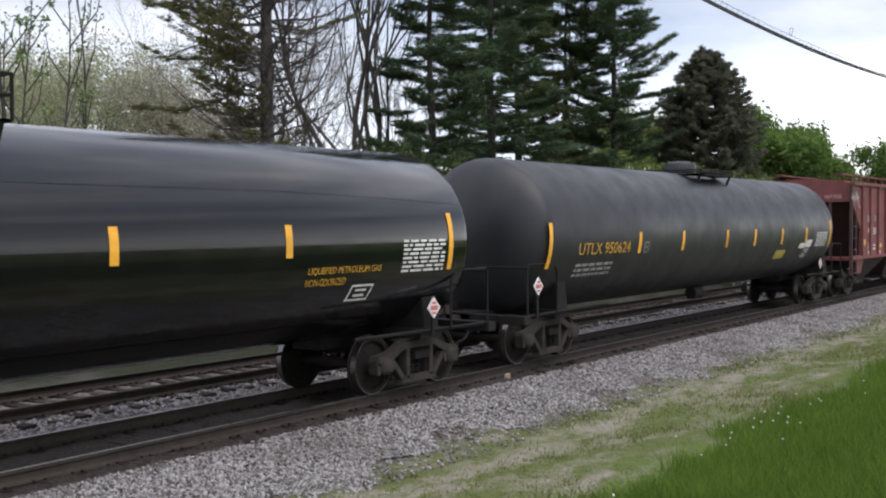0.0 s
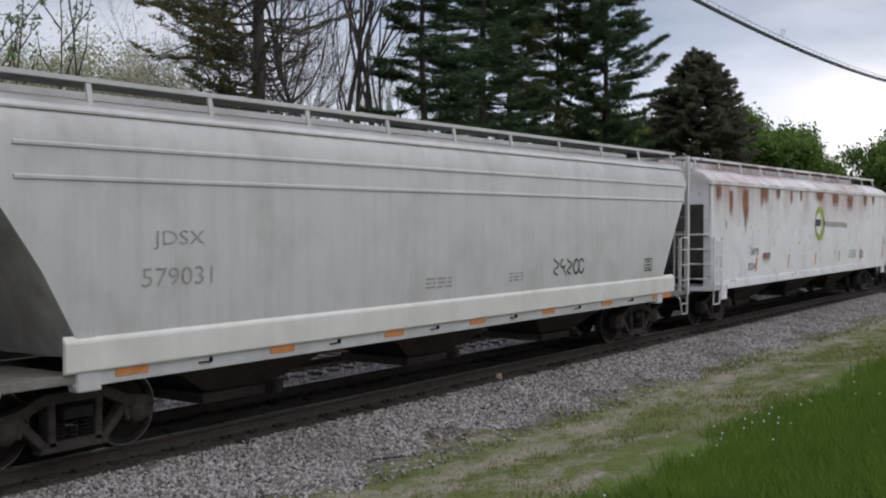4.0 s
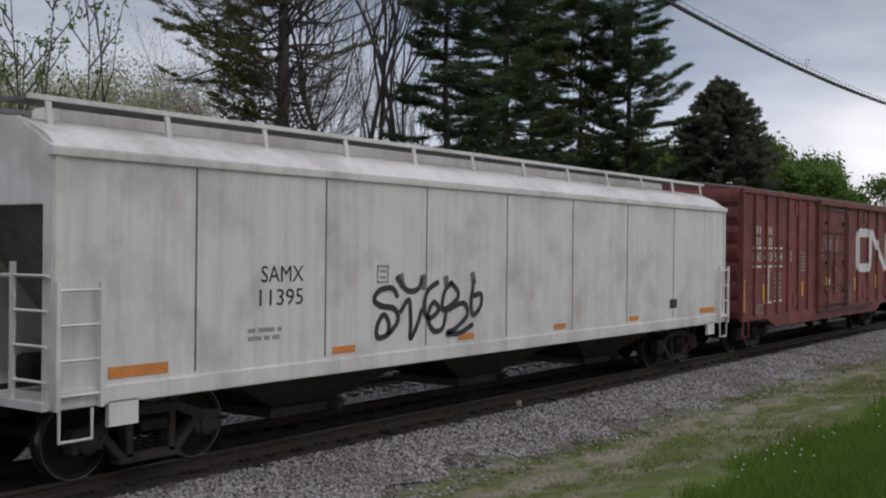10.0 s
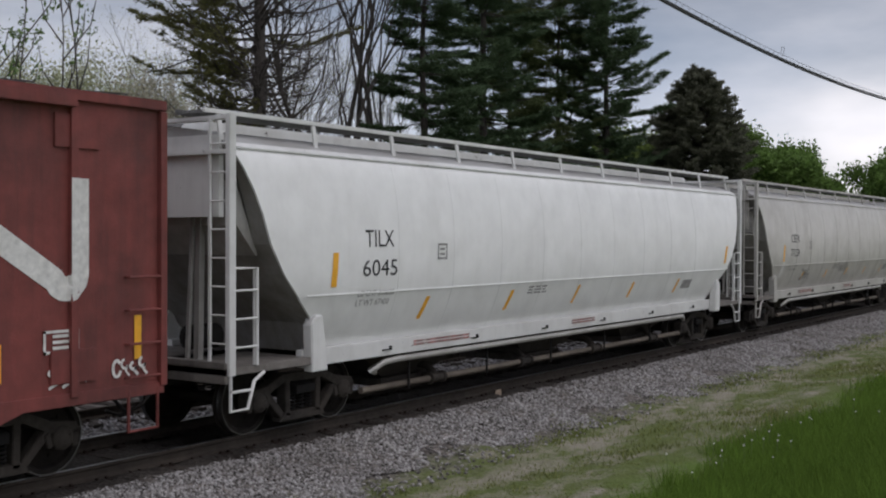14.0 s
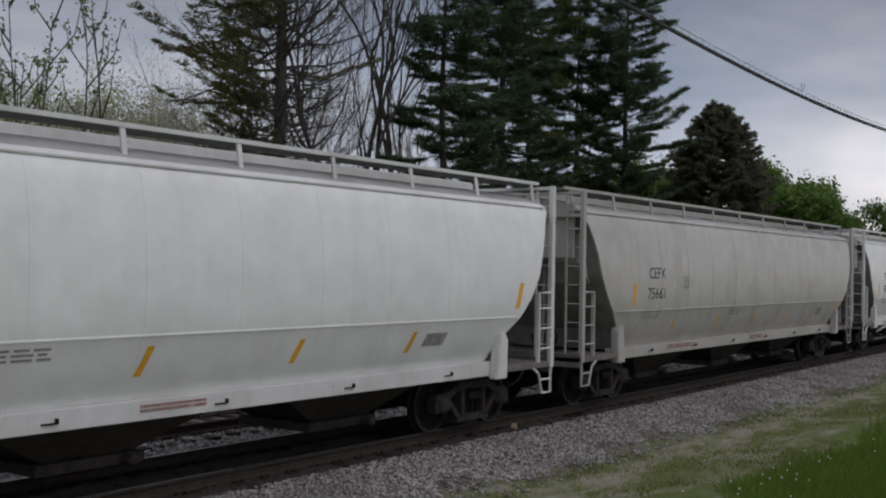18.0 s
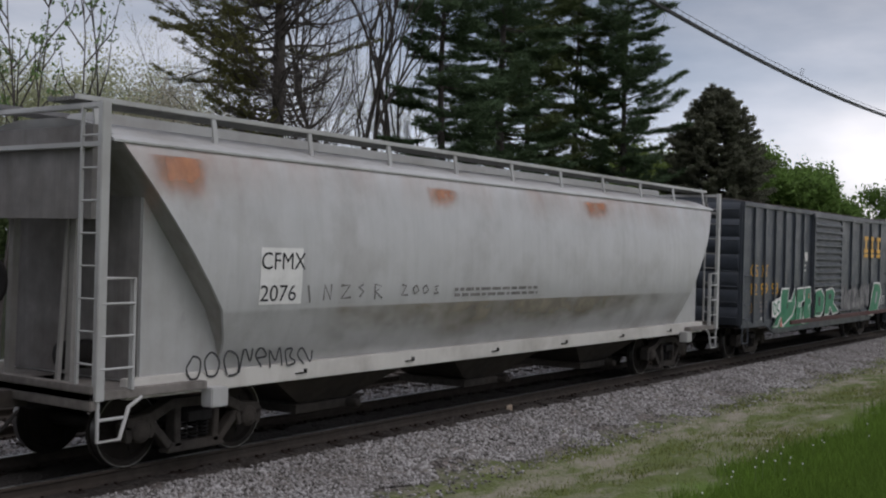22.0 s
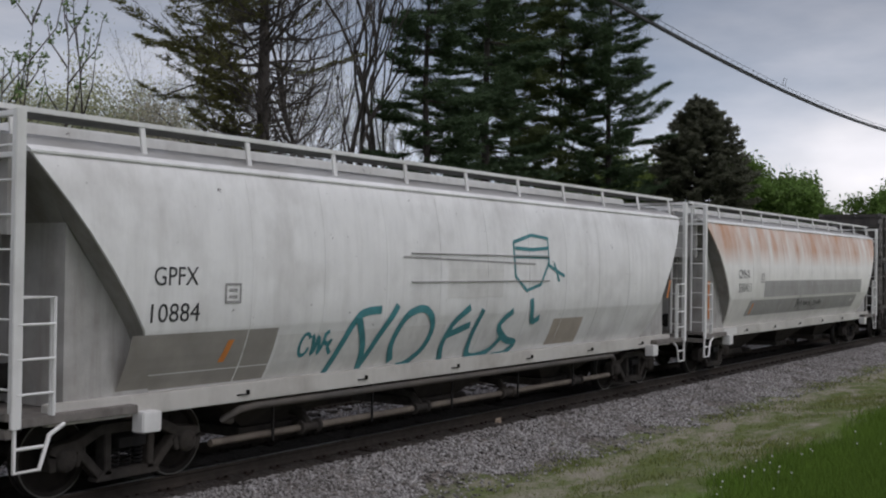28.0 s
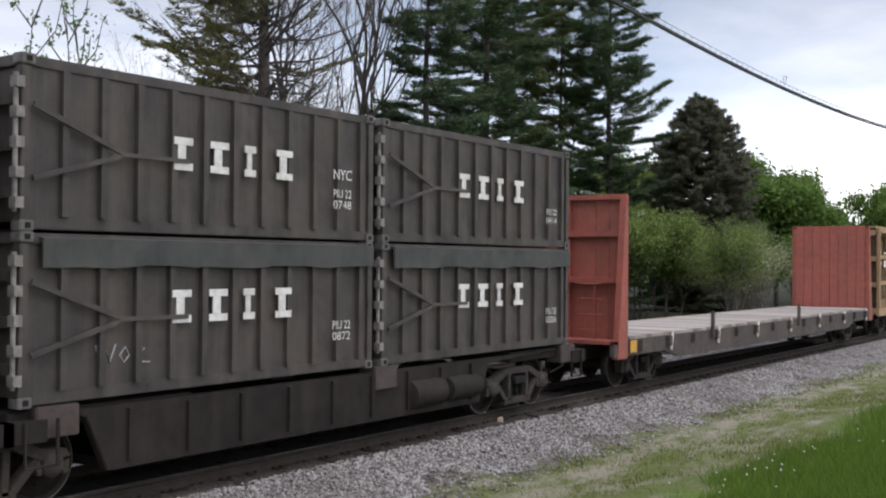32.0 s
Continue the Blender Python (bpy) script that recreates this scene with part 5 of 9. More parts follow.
        c.put("door_track", Build().box(d0 - 0.2, d1 + 2.6, y - 0.1, y, zt - 0.18, zt - 0.06), body, bevel=0.01)
        n = 14
        prof = [(y - 0.02, z0 + 0.02)]
        for i in range(n * 4 + 1):
            z = z0 + 0.04 + (zt - z0 - 0.3) * i / (n * 4)
            prof.append((y - 0.05 - 0.07 * (1 if i % 4 in (1, 2) else 0), z))
        prof.append((y - 0.02, zt - 0.24))
        c.put("door", Build().prism_x(prof, d0, d1), body, "corrugated sliding door")
    if end_mark:
        c.end_text(end_mark, -hl + 0.0, -0.55, zt - 0.2, 0.14, end_paint, 0.022)
    # ladders at the side ends, steps, jacking tabs
    for s in (-1, 1):
        x = s * (hl - 0.12)
        for k in range(4):
            z = z0 + 0.15 + k * 0.38
            c.put("rung", Build().tube([(x, y, z), (x, y - 0.07, z), (x - s * 0.45, y - 0.07, z), (x - s * 0.45, y, z)], 0.016, 5), body, smooth=50)
        c.put("sill_step", Build().tube([(x, y - 0.02, z0), (x, y - 0.02, 0.48), (x - s * 0.42, y - 0.02, 0.48), (x - s * 0.42, y - 0.02, z0)], 0.022, 6), body, smooth=50)
    c.put("floor_frame", Build().box(-hl + 0.1, hl - 0.1, -1.4, 1.4, z0 - 0.08, z0 + 0.02).box(-hl, hl, -0.25, 0.25, 0.68, z0), BLACK())
    c.gear(2.0)
    return c


# ---- containers, well cars, flat car ----
def container(name, label, group, tarp, material, tarp_mat, w=6.02, h=1.8):
    """A ribbed open waste container, its base at z = 0, centred."""
    ob = thing(name, label, "container", group)
    hw, d = w / 2, 1.19
    for s in (-1, 1):
        part("side_wall", Build().box(-hw + 0.06, hw - 0.06, s * (d - 0.02), s * (d - 0.08), 0.12, h - 0.06), material, ob)
        e = part("end_wall", Build().box(s * (hw - 0.05), s * (hw - 0.11), -d + 0.08, d - 0.08, 0.12, h - 0.06), material, ob)
        for k in range(3):
            part("end_rib", Build().box(s * (hw - 0.05), s * (hw + 0.03), -d + 0.1, d - 0.1, 0.35 + 0.5 * k, 0.47 + 0.5 * k), material, e)
    part("floor", Build().box(-hw + 0.06, hw - 0.06, -d + 0.08, d - 0.08, 0.1, 0.16), material, ob)
    for s in (-1, 1):
        part("bottom_rail", Build().box(-hw, hw, s * d, s * (d - 0.1), 0.02, 0.16), material, ob, bevel=0.01)
    part("top_rail", Build().box(-hw, hw, -d - 0.005, -d + 0.1, h - 0.12, h).box(-hw, hw, d - 0.1, d + 0.005, h - 0.12, h).box(-hw, -hw + 0.1, -d + 0.1, d - 0.1, h - 0.12, h).box(hw - 0.1, hw, -d + 0.1, d - 0.1, h - 0.12, h), material, ob, bevel=0.01)
    for sy in (-1, 1):
        for k in range(11):
            x = -hw + 0.55 + (w - 0.85) * k / 10
            part("rib", Build().box(x - 0.045, x + 0.045, sy * (d - 0.02), sy * (d + 0.045), 0.16, h - 0.12), material, ob)
    for sx in (-1, 1):
        for sy in (-1, 1):
            part("corner_post", Build().box(sx * (hw - 0.12), sx * hw, sy * (d - 0.1), sy * (d + 0.02), 0.12, h - 0.12), material, ob, bevel=0.008)
            for z in (0.0, h - 0.1):
                part("corner_casting", Build().box(sx * (hw - 0.17), sx * (hw + 0.01), sy * (d - 0.14), sy * (d + 0.03), z, z + 0.118), paint("casting_steel", (0.13, 0.122, 0.114), 0.7, 0.1, 0.35, 9), ob, "worn steel corner casting", bevel=0.012)
                # black block on the face stands for the dark inside of the hole
                part("casting_hole", Build().box(sx * (hw - 0.12), sx * (hw - 0.05), sy * (d + 0.028), sy * (d + 0.034), z + 0.03, z + 0.09), BLACK(), ob)
    # vee brace on the hinge end
    b = Build()
    x0 = -hw + 0.12
    b.bar((x0, -d - 0.06, h * 0.72), (x0 + 1.15, -d - 0.06, h * 0.5), 0.03, 0.06).bar((x0, -d - 0.06, h * 0.3), (x0 + 1.15, -d - 0.06, h * 0.47), 0.03, 0.06)
    b.bar((x0 + 1.15, -d - 0.06, h * 0.485), (x0 + 2.2, -d - 0.06, h * 0.485), 0.025, 0.05)
    part("brace", b, material, ob)
    g = Build()
    for z in np.linspace(0.3, h - 0.3, 5):
        g.cbox(-hw - 0.02, -d + 0.02, z, 0.1, 0.12, 0.12)
    g.tube([(-hw - 0.04, -d + 0.02, 0.2), (-hw - 0.04, -d + 0.02, h - 0.2)], 0.03, 6)
    part("door_hinge", g, paint("hinge_steel", (0.2, 0.185, 0.172), 0.6, 0.1, 0.5, 7, (0.05, 0.04, 0.035), 0.8, 0.5), ob, "scuffed pale hinge post")
    if tarp:
        t = Build()
        rng = random.Random(4)
        rings = []
        for k in range(25):
            x = -hw + 0.25 + (w - 0.3) * k / 24
            s = rng.uniform(-0.02, 0.02)
            rings.append([(x, -d - 0.075, h - 0.36 + s), (x, -d - 0.085, h - 0.05), (x, -d * 0.6, h + 0.045), (x, d * 0.6, h + 0.045), (x, d + 0.06, h - 0.05), (x, d + 0.06, h - 0.35 - s), (x, d + 0.045, h - 0.35), (x, d + 0.035, h - 0.08), (x, 0, h + 0.01), (x, -d - 0.04, h - 0.08), (x, -d - 0.06, h - 0.35)])
        part("tarpaulin", t.loft(rings), tarp_mat, ob, "grey tarpaulin folded over the top edge", smooth=60)
    return ob


BOXES = []


def well_car(sl, sr, label, trucks):
    c = Car("well_car", label, "well car", sl, sr, "container cars")
    hl = (sr - sl) / 2
    m = paint("well_brown", (0.02, 0.017, 0.015), 0.85, 0, 0.25, 4, (0.045, 0.037, 0.031), 0.5, 0.5, spec=0.2)
    z_deck = 1.08
    lo, hi = (c.x(t) for t in (trucks if len(trucks) == 2 else (sl - 0.25, trucks[0])))
    for sy in (-1, 1):
        prof = [(lo + 1.5, 0.3), (hi - 1.5, 0.3), (hi - 1.2, 0.95), (hl - 0.6, 1.05), (-hl + 0.6, 1.05), (lo + 1.2, 0.95)]
        c.put("side_girder", Build().prism_y(prof, sy * 1.05, sy * 1.17), m, bevel=0.012)
        for k in range(9):
            x = lo + 1.8 + (hi - lo - 3.6) * k / 8
            c.put("stiffener", Build().box(x - 0.03, x + 0.03, sy * 1.17, sy * 1.22, 0.4, 1.0), m)
        for x in (-hl + 0.55, 0.0, hl - 0.55):
            c.put("container_pedestal", Build().box(x - 0.28, x + 0.28, sy * 0.9, sy * 1.22, 0.78, z_deck + 0.05), paint("pedestal_grime", (0.06, 0.045, 0.04), 0.8, 0, 0.3), "grimy container pedestal", bevel=0.015)
    c.put("well_floor", Build().box(lo + 1.6, hi - 1.6, -1.1, 1.1, 0.3, 0.42), m)
    for s in (-1, 1):
        c.put("end_deck", Build().box(s * (hl - 2.6), s * hl, -1.1, 1.1, 0.9, z_deck).box(s * (hl - 0.4), s * (hl + 0.15), -1.25, 1.25, 0.75, 1.0), m, bevel=0.012)
        g = Build().tube([(s * (hl - 0.1), -1.28, 1.0), (s * (hl - 0.1), -1.28, 0.5), (s * (hl - 0.5), -1.28, 0.5), (s * (hl - 0.5), -1.28, 1.0)], 0.022, 6)
        c.put("sill_step", g, m, smooth=50)
    b = Build().lathe_x([(0.02, 0.6), (0.22, 0.65), (0.22, 1.5), (0.02, 1.55)], -1.15, 0.62, 16).lathe_x([(0.02, 1.65), (0.2, 1.7), (0.2, 2.6), (0.02, 2.65)], -1.15, 0.62, 16)
    c.put("air_tank", b, m, "brake reservoirs slung on the side", smooth=40)
    c.gear(1.35, trucks=[c.x(s) for s in trucks])
    return c


def bulkhead_flat(sl, sr, label):
    c = Car("bulkhead_flat_car", label, "flat car", sl, sr)
    hl = (sr - sl) / 2
    red = paint("bulkhead_red", (0.32, 0.085, 0.06), 0.7, 0, 0.15, 5, (0.16, 0.07, 0.05), 0.6, 0.5)
    dark = paint("flat_side_sill", (0.06, 0.05, 0.045), 0.8, 0, 0.25, 5, (0.13, 0.1, 0.08), 0.6, 0.3)
    c.surf = lambda z: 1.42
    for sy in (-1, 1):
        c.put("side_sill", Build().prism_y([(-hl, 1.1), (hl, 1.1), (hl, 0.75), (hl - 2.6, 0.75), (hl - 3.6, 0.55), (-hl + 3.6, 0.55), (-hl + 2.6, 0.75), (-hl, 0.75)], sy * 1.3, sy * 1.4), dark, bevel=0.012)
        for k in range(14):
            x = -hl + 1.3 + (2 * hl - 2.6) * k / 13
            c.put("stake_pocket", Build().box(x - 0.07, x + 0.07, sy * 1.4, sy * 1.5, 0.85, 1.08), dark, bevel=0.01)
            if k % 2:
                c.put("tie_down_strap", Build().bar((x + 0.25, sy * 1.43, 1.16), (x + 0.1, sy * 1.46, 0.75), 0.05, 0.02), paint("pale_strap", (0.6, 0.56, 0.5), 0.7))
    c.put("centre_sill", Build().box(-hl, hl, -0.3, 0.3, 0.6, 1.06), dark)
    wood = paint("deck_wood", (0.27, 0.23, 0.19), 0.85, 0, 0.25, 6, (0.15, 0.12, 0.09), 0.6, bump=0.4, rnd=0.35)
    pl = Build().box(-0.145, 0.145, -1.4, 1.4, 1.1, 1.17).mesh("deck_plank", wood)
    n = int((2 * hl - 1.6) / 0.3)
    for k in range(n):
        o = c.put("deck_plank", pl, wood)
        o.matrix_basis = pose(-hl + 0.9 + 0.3 * k, 0, 0)
    for s in (-1, 1):
        x = s * (hl - 0.65)
        for sy in (-1, 1):
            c.put("bulkhead_post", Build().prism_y([(x, 0.7), (x + s * 0.5, 0.7), (x + s * 0.14, 4.2), (x, 4.2)], sy * 1.28, sy * 1.42), red, "red bulkhead side post", bevel=0.012)
        for k in range(8):
            y = -1.28 + 2.56 * k / 8
            c.put("bulkhead_panel", Build().box(x - s * 0.06, x - s * 0.01, y + 0.008, y + 0.312, 1.1, 4.16), red)
        q = Build().box(x - s * 0.0, x + s * 0.1, -1.4, 1.4, 4.1, 4.22).box(x, x + s * 0.12, -1.3, 1.3, 3.3, 3.42).box(x, x + s * 0.2, -1.3, 1.3, 2.3, 2.42).box(x, x + s * 0.1, -0.05, 0.05, 1.1, 4.1)
        c.put("bulkhead_beam", q, red, bevel=0.012)
        g = Build()
        ladder(g, x + s * 0.25, x + s * 0.26, -0.75, 1.1, 2.3, 4)
        for k in range(4):
            g.tube([(x + s * 0.25, -0.9, 1.3 + 0.33 * k), (x + s * 0.25, -0.35, 1.3 + 0.33 * k)], 0.018, 5)
        c.put("bulkhead_ladder", g, red)
        c.put("end_deck", Build().box(x - s * 0.05, s * hl, -1.4, 1.4, 1.02, 1.1), red)
    for k, sx in enumerate((-0.5, 0.15)):
        c.put("stake", Build().bar((hl * sx, -1.45, 0.9), (hl * sx, -1.45, 1.55), 0.08), dark)
    c.gear(2.2)
    return c


def rack_car(sl, sr, label):
    """A tan car with open end portals behind the flat car."""
    c = Car("rack_car", label, "freight car", sl, sr)
    hl = (sr - sl) / 2
    tan = paint("rack_tan", (0.36, 0.24, 0.13), 0.75, 0, 0.2, 4, (0.2, 0.12, 0.07), 0.5, 0.4)
    for sy in (-1, 1):
        c.put("side_sill", Build().box(-hl, hl, sy * 1.3, sy * 1.42, 0.8, 1.1), tan, bevel=0.012)
        c.put("top_chord", Build().box(-hl, hl, sy * 1.3, sy * 1.42, 4.0, 4.2), tan, bevel=0.012)
        for k in range(12):
            x = -hl + 0.1 + (2 * hl - 0.2) * k / 11
            c.put("side_post", Build().box(x - 0.09, x + 0.09, sy * 1.32, sy * 1.44, 1.1, 4.0), tan, bevel=0.01)
        for z in (2.0, 3.0):
            c.put("side_slat", Build().box(-hl + 0.1, hl - 0.1, sy * 1.34, sy * 1.39, z, z + 0.14), tan)
    for s in (-1, 1):
        for z in (1.9, 2.9, 3.9):
            c.put("end_beam", Build().box(s * (hl - 0.12), s * hl, -1.3, 1.3, z, z + 0.2), tan, bevel=0.01)
        # added dark sheet, painted as the shaded inside behind the open portal
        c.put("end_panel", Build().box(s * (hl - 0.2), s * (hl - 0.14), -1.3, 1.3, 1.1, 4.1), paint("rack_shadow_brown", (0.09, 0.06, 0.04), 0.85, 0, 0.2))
    c.put("deck", Build().box(-hl, hl, -1.3, 1.3, 0.9, 1.1), tan)
    c.put("roof", Build().box(-hl, hl, -1.3, 1.3, 4.2, 4.26), tan)
    c.gear(2.0)
    return c
# ---- the cars, front to rear ----
YEL = paint("stencil_yellow", (0.65, 0.34, 0.03), 0.5, var=0.2, scale=9, bump=0, dirt=(0.2, 0.13, 0.06), dirt_amt=0.4)
WHT = paint("stencil_white", (0.68, 0.67, 0.64), 0.6, var=0.2, scale=11, bump=0, dirt=(0.3, 0.24, 0.2), dirt_amt=0.4)
DIM = paint("stencil_faded_white", (0.34, 0.3, 0.28), 0.7, var=0.3, scale=11, bump=0, worn=0.44)
GRY = paint("stencil_faded_grey", (0.3, 0.29, 0.28), 0.7, var=0.3, scale=11, bump=0)
SIL = paint("spray_silver", (0.3, 0.3, 0.31), 0.55, var=0.25, scale=7, bump=0, worn=0.4)
TEAL = paint("spray_teal", (0.05, 0.22, 0.24), 0.6, var=0.25, scale=5, bump=0)
GRN = paint("spray_green", (0.02, 0.17, 0.08), 0.55, var=0.25, scale=5, bump=0)
REDL = paint("stencil_red", (0.5, 0.14, 0.11), 0.6, var=0.2, scale=9, bump=0)
REDW = paint("stencil_red_faint", (0.42, 0.22, 0.2), 0.7, var=0.3, scale=12, bump=0, worn=0.48)
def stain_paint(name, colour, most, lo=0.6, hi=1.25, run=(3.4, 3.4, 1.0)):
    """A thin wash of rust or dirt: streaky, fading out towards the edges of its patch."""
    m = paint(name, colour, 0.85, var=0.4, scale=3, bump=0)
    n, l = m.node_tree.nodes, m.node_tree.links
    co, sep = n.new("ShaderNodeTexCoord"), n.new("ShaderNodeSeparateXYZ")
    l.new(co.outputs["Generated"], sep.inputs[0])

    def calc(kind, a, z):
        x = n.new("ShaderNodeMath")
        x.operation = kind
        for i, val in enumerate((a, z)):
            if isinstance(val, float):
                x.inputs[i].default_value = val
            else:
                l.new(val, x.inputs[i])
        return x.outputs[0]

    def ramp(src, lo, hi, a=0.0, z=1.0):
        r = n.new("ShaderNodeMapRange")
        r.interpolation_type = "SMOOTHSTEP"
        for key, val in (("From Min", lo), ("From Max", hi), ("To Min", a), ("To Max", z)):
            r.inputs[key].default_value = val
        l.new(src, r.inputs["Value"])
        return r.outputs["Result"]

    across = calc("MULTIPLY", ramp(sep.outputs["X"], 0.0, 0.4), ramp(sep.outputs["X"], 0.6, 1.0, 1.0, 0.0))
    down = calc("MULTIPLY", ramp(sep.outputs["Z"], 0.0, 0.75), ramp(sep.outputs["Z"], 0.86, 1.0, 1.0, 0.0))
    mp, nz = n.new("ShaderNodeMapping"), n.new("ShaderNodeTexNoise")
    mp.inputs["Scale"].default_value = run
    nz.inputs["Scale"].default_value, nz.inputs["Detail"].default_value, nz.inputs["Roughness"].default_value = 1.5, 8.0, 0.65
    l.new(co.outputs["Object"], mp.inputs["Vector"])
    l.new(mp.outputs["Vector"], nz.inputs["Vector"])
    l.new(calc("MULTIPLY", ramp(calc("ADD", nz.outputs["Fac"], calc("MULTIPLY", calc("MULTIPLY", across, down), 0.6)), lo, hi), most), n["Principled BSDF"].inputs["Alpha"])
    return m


RUS = stain_paint("rust_patch", (0.26, 0.105, 0.05), 0.95, 0.7, 1.2, (7.0, 7.0, 0.9))
RUS_O = stain_paint("rust_wash_orange", (0.46, 0.19, 0.09), 0.75, 0.5, 1.3, (1.5, 1.5, 0.7))
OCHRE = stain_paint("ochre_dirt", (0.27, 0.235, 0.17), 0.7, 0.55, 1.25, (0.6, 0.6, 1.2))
ORG = paint("reflector_orange", (0.62, 0.22, 0.05), 0.5, var=0.15, scale=9, bump=0, dirt=(0.25, 0.12, 0.06), dirt_amt=0.4)

gloss_black = paint("gloss_tank_black", (0.006, 0.006, 0.007), 0.14, 0, 0.2, 3, (0.05, 0.045, 0.04), 0.08, 0.06, bump=0.02, bump_scale=4, coat=0.5, spec=0.2)
dull_black = paint("dull_tank_black", (0.015, 0.016, 0.018), 0.45, 0, 0.15, 2, (0.045, 0.041, 0.038), 0.35, 0.25, bump=0.05)
# dirty black; upper half painted paler as if lit by the sky
brown_black = paint("dirty_tank_black_lit_top", (0.017, 0.016, 0.016), 0.5, 0, 0.18, 2, (0.04, 0.035, 0.032), 0.3, 0.3, bump=0.06, top_rust_or_light=(1.7, 3.1, (0.118, 0.1, 0.1), 0.95, -0.2))
box_red = paint("oxide_red", (0.19, 0.045, 0.038), 0.65, 0, 0.22, 3, (0.045, 0.022, 0.02), 0.65, 0.6)
hop_red = paint("hopper_red", (0.185, 0.05, 0.048), 0.7, 0, 0.16, 3, (0.07, 0.034, 0.03), 0.5, 0.6)
box_blue = paint("dark_blue", (0.034, 0.041, 0.053), 0.42, 0, 0.18, 3, (0.06, 0.06, 0.062), 0.45, 0.5)
roof_grey = paint("galvanized_roof", (0.34, 0.32, 0.3), 0.6, 0.3, 0.25, 3, (0.2, 0.1, 0.07), 0.6)
roof_dark = paint("sooty_roof", (0.09, 0.085, 0.085), 0.75, 0, 0.25, 3, RUST, 0.4)


def white(name, base, rust=None, dirt=DUST, amt=0.22, streak=0.25, chips=0.0):
    return paint(name, base, 0.4, 0, 0.05, 2, dirt, amt, streak * 0.5, bump=0.04, bump_scale=5, top_rust_or_light=rust, chips=chips)


wh_tilx = white("hopper_white", (0.84, 0.84, 0.82), amt=0.12, streak=0.12)
wh_trim = white("hopper_trim_white", (0.7, 0.7, 0.68), amt=0.3, streak=0.3, chips=0.15)
wh_cefx = white("hopper_cream_grey", (0.52, 0.5, 0.465), amt=0.35, streak=0.35)
wh_ceft = white("hopper_cream_trim", (0.44, 0.425, 0.395), amt=0.4, streak=0.35)
gr_cfmx = white("hopper_dull_grey", (0.44, 0.44, 0.435), (3.2, 4.0, (0.3, 0.13, 0.06), 0.5), amt=0.4, streak=0.4)
gr_cfmt = white("hopper_grey_trim", (0.4, 0.4, 0.39), amt=0.4, streak=0.4)
wh_gpfx = white("hopper_chalk_white", (0.78, 0.775, 0.755), amt=0.3, streak=0.4, chips=0.05)
wh_aigx = white("hopper_rust_streaked", (0.74, 0.725, 0.69), (2.5, 2.9, (0.52, 0.29, 0.14), 0.95, 0.2), amt=0.25, streak=0.3)
wh_cmhx = white("hopper_rust_washed", (0.78, 0.765, 0.72), (2.75, 3.25, (0.5, 0.23, 0.1), 1.0, 0.22), amt=0.25, streak=0.3)
# slope sheets greyed to hold the shade below the car ends
slope_dk = paint("slope_sheet_shaded_grey", (0.27, 0.26, 0.245), 0.75, 0, 0.15, 3, (0.12, 0.1, 0.08), 0.6, 0.6)
gr_jdsx = white("hopper_pale_grey", (0.5, 0.5, 0.49), amt=0.35, streak=0.55, dirt=(0.2, 0.18, 0.16))
wh_samx = white("hopper_grimy_white", (0.68, 0.66, 0.63), amt=0.6, streak=0.8, dirt=(0.25, 0.22, 0.19))
wh_carg = white("hopper_rusty_white", (0.68, 0.69, 0.7), (2.5, 3.6, (0.26, 0.1, 0.055), 0.9), amt=0.3, streak=0.2, chips=0.35)
carg_roof = white("rust_flaked_roof", (0.74, 0.74, 0.75), (3.4, 3.75, (0.24, 0.09, 0.05), 0.7), amt=0.4, streak=0.2, chips=0.6)

tank_a = tank_car("tank_car", "glossy black liquefied gas tank car with amber stripes", -4.2, 15.95, 1.5, 2.36, gloss_black)
tank_u = tank_car("tank_car", "dull black long tank car with yellow stencils", 17.0, 38.0, 1.52, 2.4, dull_black, low=True, ends=(0.35, 0.95))
hop_r = ribbed_hopper("covered_hopper", "oxide red rib-sided covered hopper with white graffiti", 38.8, 56.05, hop_red)
hop_j = curved_hopper("covered_hopper", "pale grey covered hopper with orange stripes on the sill", 57.15, 76.2, gr_jdsx, gr_jdsx, slope_lt, profile="flat", seams=False,
                      insets=((1.2, 2.4, 3.0, 3.3, 4.2), (1.75, 1.05, 0.6, 0.25, 0.2)))
hop_c = flat_hopper("covered_hopper", "rust-stained white covered hopper with a green ring emblem", 77.5, 96.75, wh_carg, carg_roof, slope_dk)
tank_1 = tank_car("tank_car", "dirty black tank car, upper half painted as lit, side ladder, silver graffiti", 97.95, 115.25, 1.4, 2.33, brown_black, rails=True, mid=-0.45)
tank_2 = tank_car("tank_car", "dirty black tank car, upper half painted as lit, faint white graffiti", 116.55, 133.65, 1.4, 2.33, brown_black, rails=True, mid=0.35)
hop_s = flat_hopper("covered_hopper", "grimy white flat-sided covered hopper with black graffiti", 135.0, 153.9, wh_samx, wh_samx, slope_dk)
box_1 = boxcar("boxcar", "oxide red plug-door boxcar with a large white emblem", 155.1, 170.85, box_red, roof_grey, "plug", (161.5, 164.5), end_mark="413564", end_paint=WHT)
box_2 = boxcar("boxcar", "oxide red plug-door boxcar with patched side panels", 172.35, 188.15, box_red, roof_dark, "plug", (178.4, 181.8), end_mark="412717", end_paint=WHT)
hop_t1 = curved_hopper("covered_hopper", "clean white curved-side covered hopper with unloading pipes", 189.1, 207.95, wh_tilx, wh_trim, slope_dk, pipe=True, marks=("TILX", "6045"))
